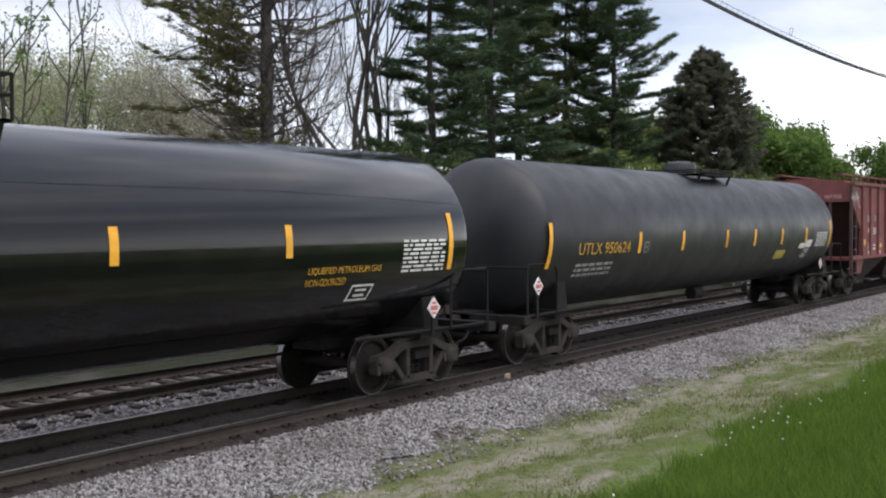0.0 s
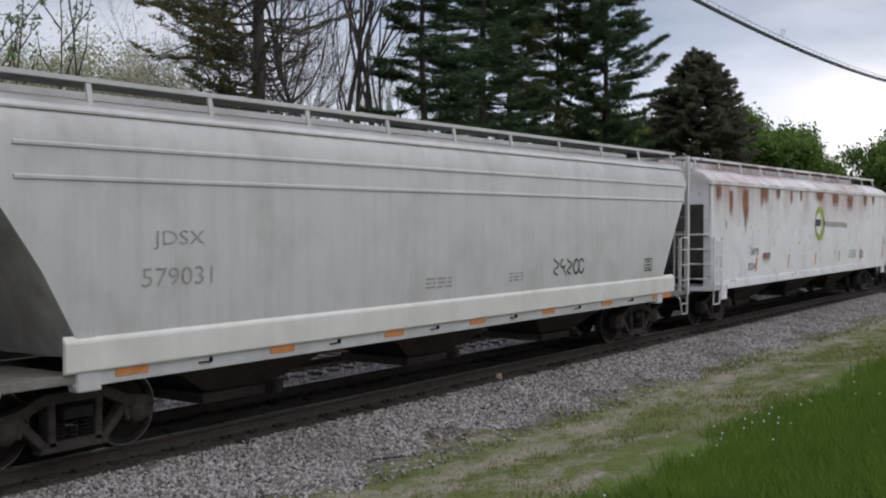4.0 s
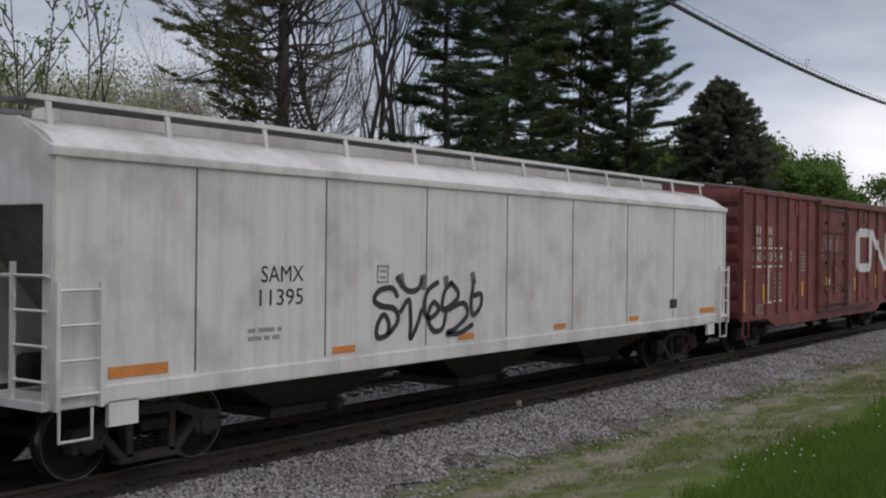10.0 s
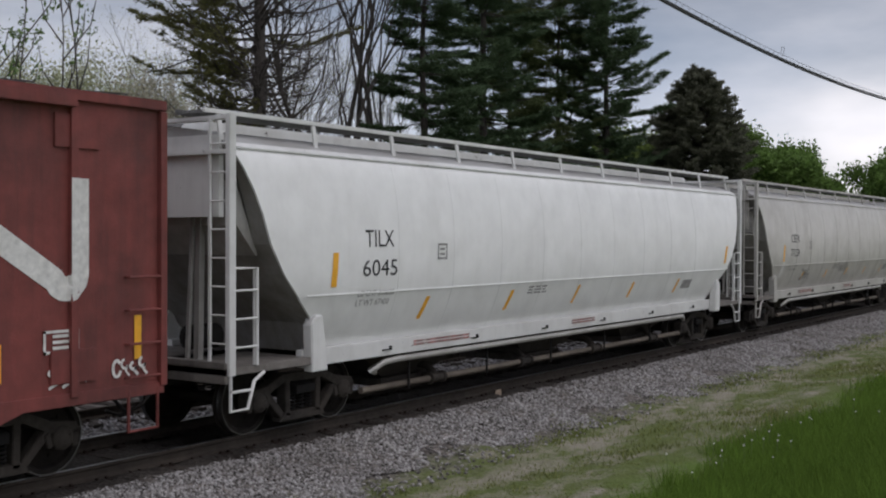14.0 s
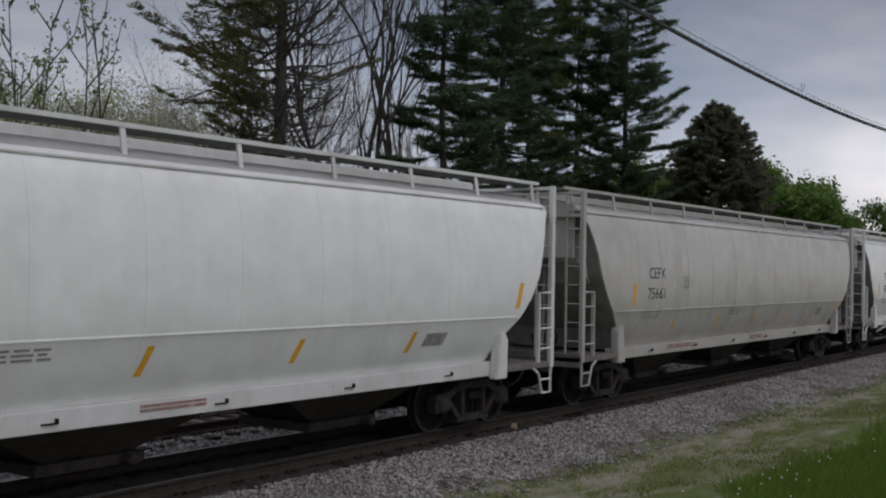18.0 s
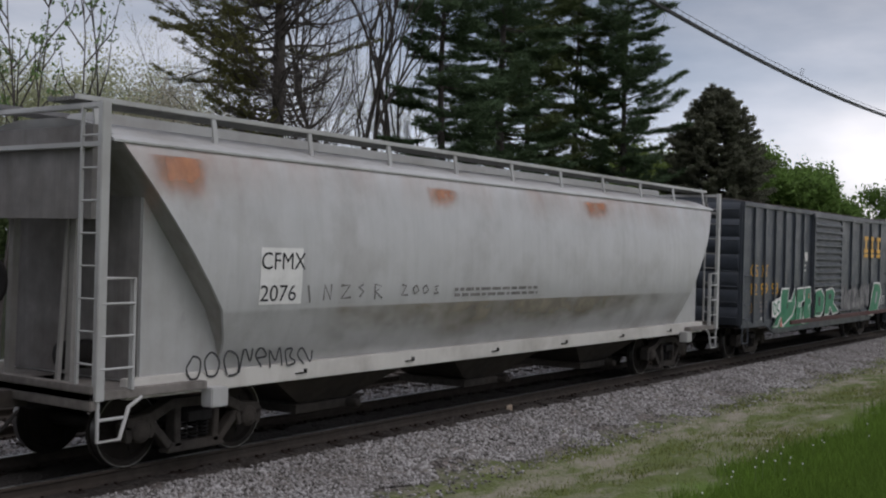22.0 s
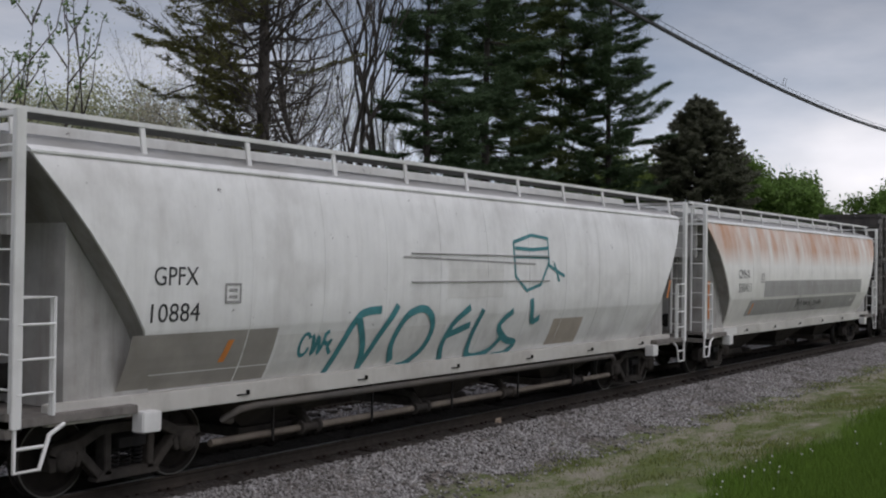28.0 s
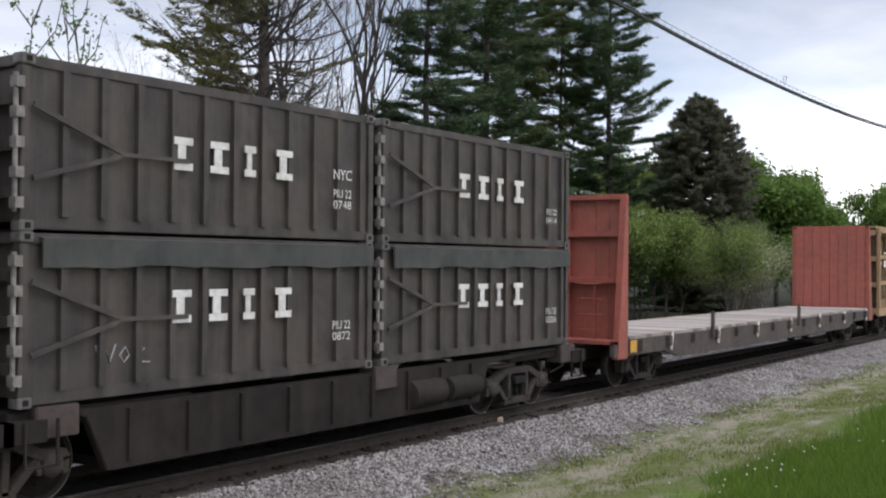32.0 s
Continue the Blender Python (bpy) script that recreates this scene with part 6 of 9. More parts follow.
hop_e1 = curved_hopper("covered_hopper", "cream-grey curved-side covered hopper with unloading pipes", 209.1, 228.1, wh_cefx, wh_ceft, slope_dk, pipe=True, marks=("CEFX", "77159"))
hop_t2 = curved_hopper("covered_hopper", "clean white curved-side covered hopper", 229.3, 248.2, wh_tilx, wh_trim, slope_dk, marks=("TILX", "56168"))
hop_e2 = curved_hopper("covered_hopper", "cream-grey curved-side covered hopper with black letters", 249.2, 268.1, wh_cefx, wh_ceft, slope_dk, marks=("CEFX", "75661"))
hop_t3 = curved_hopper("covered_hopper", "clean white curved-side covered hopper with unloading pipes", 269.5, 288.2, wh_tilx, wh_trim, slope_dk, pipe=True, marks=("TILX", "6050"))
hop_f = curved_hopper("covered_hopper", "dull grey covered hopper with faded stencils and a rust stain", 289.4, 307.75, gr_cfmx, gr_cfmt, slope_dk, insets=((1.08, 1.47, 1.93, 2.51, 3.03, 3.78, 4.2), (2.1, 2.03, 1.83, 1.4, 1.0, 0.44, 0.3)), plate=gr_cfmt, seams=False, header=paint("grimy_end_sheet", (0.2, 0.19, 0.18), 0.8, 0, 0.2, 3, (0.08, 0.065, 0.055), 0.6, 0.6))
box_3 = boxcar("boxcar", "dark blue ribbed boxcar with green and white graffiti", 309.4, 324.85, box_blue, roof_dark, "ribbed", (315.45, 318.35), zt=4.16)
hop_g1 = curved_hopper("covered_hopper", "chalky white covered hopper with black block graffiti", 325.95, 344.85, wh_gpfx, wh_gpfx, slope_dk, insets="straight", plate=slope_lt)
hop_a = curved_hopper("covered_hopper", "white covered hopper streaked with rust and graffiti", 346.1, 364.1, wh_aigx, wh_gpfx, slope_dk, pipe="grimy", insets="straight", plate=slope_lt)
hop_g2 = curved_hopper("covered_hopper", "chalky white covered hopper with teal graffiti", 365.4, 383.4, wh_gpfx, wh_gpfx, slope_dk, pipe="grimy", insets="straight", plate=slope_lt)
hop_m = curved_hopper("covered_hopper", "white covered hopper with orange rust wash along the roof", 384.5, 402.2, wh_cmhx, wh_gpfx, slope_dk, insets="straight", plate=slope_lt)
well_1 = well_car(403.9, 416.75, "dirty dark brown well car under four black containers", (405.55, 416.6))
well_2 = well_car(416.9, 429.75, "dirty dark brown well car sharing a truck with its neighbour", (427.55,))
flat_1 = bulkhead_flat(430.9, 453.1, "empty bulkhead flat car with red ends and wooden deck")
rack_1 = rack_car(454.0, 470.0, "tan slatted freight car behind the flat car")

con_mat = paint("container_black", (0.043, 0.037, 0.034), 0.6, 0, 0.35, 3, (0.1, 0.08, 0.067), 0.65, 0.8, chips=0.12)
tarp_mat = paint("tarpaulin_grey", (0.048, 0.05, 0.048), 0.75, 0, 0.25, 3, (0.11, 0.1, 0.09), 0.6, 0.3, bump=0.3, bump_scale=6)
con_plain = container("container", "black ribbed steel waste container with white block letters", "stacked containers", False, con_mat, tarp_mat, h=1.88)
con_tarp = container("container", "black ribbed waste container with a tarpaulin over its top", "stacked containers", True, con_mat, tarp_mat, h=1.87)
con_tarp.matrix_world = pose(404.2 + 3.01, TRACK_Y, 1.13)
con_plain.matrix_world = pose(404.2 + 3.01, TRACK_Y, 3.02)
BOXES += [(con_tarp, 404.2 + 3.01, 1.13), (con_plain, 404.2 + 3.01, 3.02)]
for s in (410.4, 416.95, 423.2):
    for src, z in ((con_tarp, 1.13), (con_plain, 3.02)):
        BOXES.append((copy_thing(src, pose(s + 3.01, TRACK_Y, z)), s + 3.01, z))


# ---- lettering, stripes and graffiti ----
DARKP = paint("repaint_dark", (0.018, 0.018, 0.019), 0.6, var=0.2, scale=4, bump=0)
PALE = paint("repaint_pale", (0.7, 0.69, 0.66), 0.6, var=0.08, scale=4, bump=0, dirt=DUST, dirt_amt=0.25, streak=0.2)
GREYP = paint("repaint_grey", (0.34, 0.335, 0.315), 0.65, var=0.08, scale=4, bump=0, dirt=DUST, dirt_amt=0.3, streak=0.3)
PURPLE = paint("stencil_dull_red", (0.28, 0.06, 0.09), 0.6, var=0.2, scale=9, bump=0)
SIGN = paint("sign_yellow_green", (0.4, 0.34, 0.06), 0.6, var=0.2, scale=9, bump=0)
MARKER = paint("marker_dark_grey", (0.1, 0.09, 0.09), 0.7, var=0.3, scale=8, bump=0, worn=0.4)
SEAM = paint("dark_seam_streak", (0.16, 0.15, 0.14), 0.7, var=0.3, scale=4, bump=0, worn=0.42)
GRIME = paint("old_paint_brown", (0.3, 0.28, 0.25), 0.7, var=0.15, scale=2, bump=0, dirt=(0.2, 0.17, 0.14), dirt_amt=0.4)
LIME = paint("emblem_green", (0.28, 0.38, 0.05), 0.6, var=0.15, scale=5, bump=0, dirt=DUST, dirt_amt=0.3, streak=0.3)


def framed(c, s, z, w, h, material, bars=3, slant=0.0):
    """A stencilled frame with lines of tiny writing inside."""
    t = 0.03
    items = [(s, z, w, t), (s + slant * (h - t), z + h - t, w, t), (s, z, t, h, slant), (s + w - t, z, t, h, slant)]
    for k in range(bars):
        zz = z + h * (k + 1) / (bars + 1)
        items.append((s + w * 0.25 + slant * (zz - z), zz - 0.02, w * 0.5, 0.035))
    c.patches(items, material, "stencil_frame")


def lines(c, s, z, w, h, n, material, seed=1):
    """Small writing too fine to read: broken bars."""
    r = random.Random(seed)
    items = []
    for k in range(n):
        zz = z + h * (n - 1 - k) / n
        x = s
        while x < s + w - 0.05:
            q = min(r.uniform(0.08, 0.3), s + w - x)
            items.append((x, zz, q, h / n * 0.55))
            x += q + 0.05
    c.patches(items, material, "small_stencil")


def dashes(c, items, material=None, slant=0.25):
    c.stripes([(s, z, w, h, slant) for s, z, w, h in items], material)


def placard(c, s, z, y):
    b = Build()
    x = c.x(s)
    b.loft([[(x - 0.17, y, z), (x, y, z - 0.17), (x + 0.17, y, z), (x, y, z + 0.17)], [(x - 0.17, y + 0.02, z), (x, y + 0.02, z - 0.17), (x + 0.17, y + 0.02, z), (x, y + 0.02, z + 0.17)]])
    p = c.put("placard", b, paint("placard_white", (0.75, 0.7, 0.7), 0.5, var=0.1, bump=0), "red and white hazard placard in a holder")
    q = Build()
    q.box(x - 0.1, x + 0.1, y - 0.004, y - 0.002, z - 0.035, z + 0.035)
    q.box(x - 0.05, x + 0.05, y - 0.004, y - 0.002, z + 0.06, z + 0.1).box(x - 0.05, x + 0.05, y - 0.004, y - 0.002, z - 0.1, z - 0.06)
    c.put("placard_mark", q, REDL, under=p)
    c.put("placard_holder", Build().bar((x, y + 0.03, z - 0.15), (x, y + 0.03, 0.9), 0.06, 0.03), BLACK())


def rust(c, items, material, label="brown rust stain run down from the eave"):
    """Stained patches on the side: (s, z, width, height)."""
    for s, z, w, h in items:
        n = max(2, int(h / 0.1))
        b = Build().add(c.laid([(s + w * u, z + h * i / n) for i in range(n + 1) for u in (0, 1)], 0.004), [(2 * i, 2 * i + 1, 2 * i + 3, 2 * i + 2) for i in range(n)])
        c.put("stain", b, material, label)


def emblem_worm(c, s, z, w, h, t):
    """Large white emblem: one rounded bracket and one running zigzag band."""
    def arc(cx, cz, r, a0, a1, n=6):
        return [(cx + r * math.cos(radians(a0 + (a1 - a0) * k / n)), cz + r * math.sin(radians(a0 + (a1 - a0) * k / n))) for k in range(n + 1)]
    r = 0.2
    lo, hi, x0, xm = z + t / 2, z + h - t / 2, s + t / 2, s + w * 0.42
    path = [(s + w * 0.40, hi)] + arc(x0 + r, hi - r, r, 90, 180) + arc(x0 + r, lo + r, r, 180, 270) + arc(xm + 0.12 - r, lo + r, r, 270, 360)
    path += arc(xm + 0.12 + 0.16, hi - 0.16, 0.16, 180, 20) + arc(s + w - t / 2 - 0.16, lo + 0.16, 0.16, 200, 360) + [(s + w - t / 2, hi + 0.0)]
    # the band follows the wall and climbs over each post
    def lift(x):
        d = min(abs(c.x(x) - p) for p in c.posts)
        return 0.067 if d < 0.05 else 0.006 if d > 0.06 else 0.006 + 0.061 * (0.06 - d) / 0.01
    fine = []
    for (xa, za), (xb, zb) in zip(path, path[1:]):
        n = max(1, int(math.hypot(xb - xa, zb - za) / 0.02))
        fine += [(xa + (xb - xa) * k / n, za + (zb - za) * k / n) for k in range(n)]
    fine.append(path[-1])
    b, m, pts = Build(), 16, []
    for i, (x, e) in enumerate(fine):
        (xa, za), (xb, zb) = fine[max(0, i - 3)], fine[min(len(fine) - 1, i + 3)]
        ln = math.hypot(xb - xa, zb - za)
        for k in range(m + 1):
            o = t * (k / m - 0.5)
            px, pz = x - (zb - za) / ln * o, e + (xb - xa) / ln * o
            pts.append((c.x(px), -1.47 - lift(px), pz))
    b.add(pts, [(i * (m + 1) + k, i * (m + 1) + k + 1, (i + 1) * (m + 1) + k + 1, (i + 1) * (m + 1) + k) for i in range(len(fine) - 1) for k in range(m)])
    c.put("emblem", b, WHT, "large white emblem painted across the ribs")


def block(c, s, z, w, h, material, slot):
    """One plain block of a painted name, with a slot."""
    items = [(s, z, w, h * 0.24), (s, z + h * 0.76, w, h * 0.24), (s + w * 0.25, z + h * 0.245, w * 0.4, h * 0.51)]
    if slot:
        items.append((s + w * 0.66, z + h * 0.2, w * 0.2, h * 0.25))
    return items


def decorate():
    c = tank_a
    dashes(c, [(2.1, 2.2, 0.13, 0.44), (5.0, 2.2, 0.13, 0.44), (7.87, 2.22, 0.13, 0.44), (10.71, 2.22, 0.13, 0.44), (14.5, 1.93, 0.12, 0.9)], slant=0.0)
    c.text("LIQUEFIED PETROLEUM GAS", 11.19, 1.96, 0.11, YEL, 1.6)
    c.text("NON-ODORIZED", 11.17, 1.81, 0.1, YEL, 0.85)
    lines(c, 13.3, 1.93, 1.1, 0.52, 8, WHT, 3)
    framed(c, 12.15, 1.55, 0.5, 0.24, WHT, 2, 0.25)
    placard(c, 14.2, 1.33, -1.42)
    c = tank_u
    c.sc -= 0.17
    dashes(c, [(17.58, 1.8, 0.13, 0.86), (21.49, 2.0, 0.14, 0.45), (23.86, 2.0, 0.14, 0.45), (26.7, 2.0, 0.14, 0.45), (28.8, 2.0, 0.14, 0.45), (31.1, 2.0, 0.14, 0.45), (33.4, 2.0, 0.14, 0.45), (35.95, 1.83, 0.13, 0.84)], slant=0.0)
    c.text("UTLX 950624", 18.79, 2.03, 0.23, YEL, 2.3)
    framed(c, 21.8, 2.0, 0.24, 0.24, DIM, 1)
    lines(c, 18.8, 1.6, 1.6, 0.3, 3, GRY, 5)
    c.patches([(30.9, 1.58, 0.86, 0.24, 0.2)], SIGN, "sign_panel", "yellow-green stencil panel")
    c.patches([(32.95, 1.84, 0.58, 0.15, 0.2), (33.59, 1.86, 0.55, 0.22, 0.2)], WHT, "sign_plate")
    framed(c, 33.5, 1.56, 0.5, 0.24, WHT, 2, 0.25)
    lines(c, 34.55, 1.87, 1.15, 0.46, 7, WHT, 4)
    placard(c, 17.35, 1.5, -1.42)
    placard(c, 35.3, 1.3, -1.42)
    c.sc += 0.17

    c = hop_r
    c.surf = lambda z: 1.525
    c.brush(([(38.68, 3.47), (38.77, 3.38), (38.83, 3.55), (38.92, 3.38), (39.02, 3.61)], [(39.09, 3.46), (39.0, 3.36), (39.1, 3.3), (39.16, 3.42), (39.06, 3.46)], [(39.14, 3.3), (39.24, 3.64), (39.36, 3.57), (39.22, 3.48), (39.4, 3.42), (39.3, 3.3)], [(39.42, 3.6), (39.46, 3.36), (39.56, 3.36)], [(39.5, 3.42), (39.64, 3.47), (39.55, 3.54), (39.5, 3.4), (39.62, 3.33)]), 0.03, WHT, "looping white paint-marker tag")
    c.stroke([(39.5, 3.3), (39.65, 3.16), (39.8, 3.1), (39.88, 3.15)], 0.03, WHT, "graffiti")
    c.patches([(40.9, 2.6, 0.2, 0.25), (41.15, 2.6, 0.26, 0.25), (41.85, 2.62, 0.2, 0.22)], DIM, "faded_mark", "worn pale painted marks")
    c.text("469", 40.88, 2.17, 0.23, WHT, 0.5)
    c.text("308", 41.65, 2.16, 0.23, WHT, 0.5)
    c.text("LD LMT", 40.92, 1.74, 0.09, WHT, 0.38)
    c.text("LT WT", 40.91, 1.6, 0.09, WHT, 0.32)
    lines(c, 41.7, 1.6, 0.35, 0.24, 2, WHT, 2)
    framed(c, 43.45, 2.37, 0.24, 0.27, WHT, 2)
    b = Build()
    b.add(c.laid([(55.0 + 0.28 * math.cos(k * 0.3927), 3.18 + 0.3 * math.sin(k * 0.3927)) for k in range(16)]), [tuple(range(16))])
    c.put("emblem", b, WHT, "white oval emblem")
    c.patches([(54.85, 3.15, 0.3, 0.05), (54.98, 3.0, 0.05, 0.36)], hop_red, "emblem_cross", lift=0.009)
    c.patches([(40.22, 1.78, 0.42, 0.2), (42.47, 1.67, 0.55, 0.13), (44.98, 1.6, 0.6, 0.16), (48.78, 1.58, 0.6, 0.17), (51.45, 1.6, 0.5, 0.13)], YEL, "reflective_stripe", "faded yellow reflector panels")
    c.patches([(40.97, 1.44, 0.22, 0.13), (42.51, 1.44, 0.23, 0.13), (44.18, 1.44, 0.26, 0.13), (45.99, 1.44, 0.26, 0.11), (47.92, 1.44, 0.28, 0.13), (49.8, 1.44, 0.28, 0.13), (53.85, 1.57, 0.4, 0.3)], WHT, "stencil_block")
    c.tag(42.45, 51.5, 1.62, 2.15, DIM, 12, 0.035, 17, "thin pale graffiti outlines")

    c = hop_j
    c.text("JDSX", 59.81, 2.38, 0.22, GRY, 0.8)
    c.text("579031", 59.64, 1.95, 0.22, GRY, 1.1)
    o = Build()
    for k, s in enumerate((59.3, 61.8, 64.27, 66.6, 69.08, 71.54)):
        o.box(c.x(s), c.x(s + 0.46), -1.512, -1.502, 0.97, 1.1)
    o.box(c.x(74.1), c.x(75.1), -1.512, -1.502, 0.95, 1.1)
    c.put("reflective_stripe", o, ORG, "orange reflector strips along the sill")
    c.tag(69.46, 70.7, 1.68, 2.02, BLK, 5, 0.04, 23, "black marker tag with a circle")
    framed(c, 73.55, 1.6, 0.4, 0.28, BLK, 3)
    lines(c, 65.27, 1.64, 0.73, 0.2, 3, GRY, 6)
    lines(c, 67.8, 1.64, 0.5, 0.18, 3, GRY, 7)
    for z in (3.52, 3.17):
        b = Build()
        y = c.surf(z)
        b.prism_x([(-y - 0.002, z - 0.03), (-y - 0.02, z - 0.015), (-y - 0.02, z + 0.015), (-y - 0.002, z + 0.03)], c.x(58.0), c.x(75.75))
        c.put("side_rib", b, gr_jdsx)
    c.put("sill_band", Build().prism_x([(-1.5, 1.05), (-1.56, 1.08), (-1.56, 1.4), (-1.5, 1.48)], c.x(58.6), c.x(75.2)), white("sill_cream", (0.62, 0.61, 0.57)), bevel=0.01)

    c = hop_c
    c.text("SAMX", 80.54, 1.76, 0.2, BLK, 0.72)
    c.text("8244", 80.35, 1.36, 0.2, BLK, 0.64)
    ring = Build()
    n = 40
    for k in range(n):
        a0, a1 = 6.2832 * k / n, 6.2832 * (k + 1) / n
        q = []
        for a, rr in ((a0, 1.0), (a1, 1.0), (a1, 0.62), (a0, 0.62)):
            off = 0.0 if rr == 1.0 else -0.1
            q.append((87.18 + off + 0.57 * rr * math.cos(a), 2.61 + 0.56 * rr * math.sin(a)))
        ring.add(c.laid(q, 0.008), [(0, 1, 2, 3)])
    c.put("emblem", ring, LIME, "lime green ring emblem, worn")
    c.patches([(86.68, 2.52, 0.6, 0.22)], BLK, "emblem_bar", lift=0.011)
    c.stroke([(87.6, 2.62), (88.2, 2.58), (89.2, 2.57), (90.0, 2.56), (90.5, 2.52)], 0.17, GREYP, "paint_smear", "grey paint smear")
    rust(c, [(79.72, 1.75, 0.8, 1.95), (80.95, 2.75, 1.4, 0.95), (77.75, 2.9, 0.7, 0.75), (78.7, 2.3, 0.6, 1.3), (86.3, 3.0, 1.7, 0.68), (84.9, 3.0, 0.5, 0.66), (83.9, 2.9, 0.5, 0.75), (88.3, 2.85, 1.5, 0.8), (90.1, 2.65, 1.6, 1.0), (92.5, 2.9, 1.1, 0.75), (82.5, 3.0, 0.8, 0.66), (93.8, 3.0, 0.9, 0.66), (81.3, 1.35, 1.2, 0.5)], RUS)
    dashes(c, [(80.9, 1.3, 0.1, 0.4), (83.81, 1.3, 0.1, 0.4), (86.6, 1.3, 0.11, 0.4), (89.45, 1.3, 0.11, 0.4), (92.23, 1.3, 0.11, 0.38), (95.64, 1.3, 0.12, 0.8)], ORG, 0.25)
    framed(c, 92.4, 1.36, 0.38, 0.25, BLK, 3)
    lines(c, 90.8, 1.4, 1.0, 0.3, 4, GRY, 9)
    c.patches([(78.6 + 0.0, 2.5, 0.06, 0.2), (96.2, 2.2, 0.05, 0.25), (96.3, 2.6, 0.06, 0.15), (96.1, 1.8, 0.05, 0.2), (84.9, 2.0, 0.1, 0.05)], BLK, "paint_chip")

    for c, num, o in ((tank_1, "CRGX 8094", 0.0), (tank_2, "CRGX 7640", 18.62)):
        c.patches([(98.96 + o, 2.48, 3.6, 0.4), (109.6 + o, 2.26, 1.9, 0.36)], DARKP, "repaint_panel", "painted-out dark panel")
        c.text(num, 99.75 + o, 1.93 if o == 0 else 1.63, 0.24, WHT, 1.8, 0.12)
        framed(c, 102.01 + o, 1.92, 0.27, 0.26, WHT, 2)
        lines(c, 99.7 + o, 1.55, 1.5, 0.22, 2, DIM, 12)
        dashes(c, [(98.72 + o, 1.62, 0.13, 0.82), (101.85 + o, 1.72, 0.1, 0.4), (104.85 + o, 1.62, 0.1, 0.42), (108.5 + o, 1.62, 0.1, 0.42), (111.1 + o, 1.6, 0.1, 0.42), (114.25 + o, 1.72, 0.12, 0.6)], ORG, 0.0)
        lines(c, 113.3 + o, 1.85, 0.8, 0.52, 7, WHT, 13)
        framed(c, 112.3 + o, 1.45, 0.5, 0.28, WHT, 2, 0.2)
    c = tank_1
    lines(c, 104.8, 2.78, 0.6, 0.1, 2, DIM, 15)
    c.brush(([(100.3, 1.32), (100.24, 1.48), (100.38, 1.6), (100.62, 1.62), (100.8, 1.54), (100.76, 1.43), (100.71, 1.27), (100.55, 1.24), (100.35, 1.3)], [(100.84, 1.19), (100.79, 1.34), (100.81, 1.6), (100.97, 1.67), (101.19, 1.57), (101.27, 1.36), (101.17, 1.23), (100.97, 1.24), (100.83, 1.18)], [(101.24, 1.58), (101.32, 1.65), (101.52, 1.61), (101.65, 1.45), (101.68, 1.3), (101.58, 1.21)],
             [(101.54, 1.65), (101.65, 1.72), (101.82, 1.67), (101.79, 1.55)], [(101.84, 1.64), (101.96, 1.69), (102.15, 1.59), (102.21, 1.41), (102.06, 1.32), (101.95, 1.28), (102.07, 1.17)]), 0.05, SIL, "silver sprayed bubble tag")
    c.brush(([(102.65, 1.65), (102.53, 1.56), (102.46, 1.47), (102.68, 1.47), (102.79, 1.39), (102.71, 1.35), (102.6, 1.28)], [(102.71, 1.49), (102.94, 1.33), (102.83, 1.5), (103.08, 1.32)], [(103.24, 1.21), (102.89, 1.57), (103.27, 1.37)], [(102.9, 1.43), (103.19, 1.44)], [(103.26, 1.65), (103.25, 1.54), (103.46, 1.51), (103.55, 1.4), (103.37, 1.4)], [(103.59, 1.68), (103.67, 1.46)]), 0.03, DIM, "pale spiky sprayed tag")
    c.brush(([(104.55, 1.28), (104.1, 1.45), (103.95, 1.63), (104.21, 1.67), (104.5, 1.56), (104.57, 1.39), (104.45, 1.33)], [(104.73, 1.32), (104.44, 1.6), (104.6, 1.65), (104.77, 1.53), (104.62, 1.47), (105.06, 1.28)], [(105.06, 1.3), (104.75, 1.58), (104.9, 1.62), (105.18, 1.49), (105.08, 1.39), (105.57, 1.21), (105.32, 1.19)]), 0.04, SIL, "dull silver sprayed bubble tag")
    c.brush(([(106.41, 2.51), (106.58, 2.87), (106.64, 2.55)], [(106.48, 2.69), (106.68, 2.69)], [(106.71, 2.54), (106.88, 2.86), (106.96, 2.72), (106.99, 2.9), (107.13, 2.6), (106.93, 2.5)], [(106.64, 2.54), (106.49, 2.44), (106.55, 2.29), (106.71, 2.23)], [(107.01, 2.53), (106.79, 2.52), (106.82, 2.42), (107.12, 2.33), (107.1, 2.19), (106.9, 2.16)], [(107.01, 2.52), (107.2, 2.34)]), 0.03, WHT, "white painted tag beside the ladder")
    c.brush(([(106.63, 1.79), (106.49, 2.04), (106.65, 2.08), (106.76, 1.87), (106.63, 1.83)], [(106.84, 2.02), (106.75, 1.99), (106.91, 1.9), (106.88, 1.83)], [(107.07, 1.69), (106.89, 2.07), (106.98, 2.09), (107.0, 1.95), (106.93, 1.93), (107.48, 1.65)]), 0.03, DIM, "faded pale tag beside the ladder")
    c.brush(([(108.04, 1.77), (107.84, 1.62), (107.94, 1.36), (108.22, 1.21), (108.35, 1.24), (108.2, 1.45), (108.04, 1.75), (108.18, 1.49)], [(108.11, 1.68), (108.7, 1.66)], [(108.17, 1.57), (108.72, 1.57)], [(108.21, 1.47), (108.69, 1.5)]), 0.035, DIM, "pale looped tag")
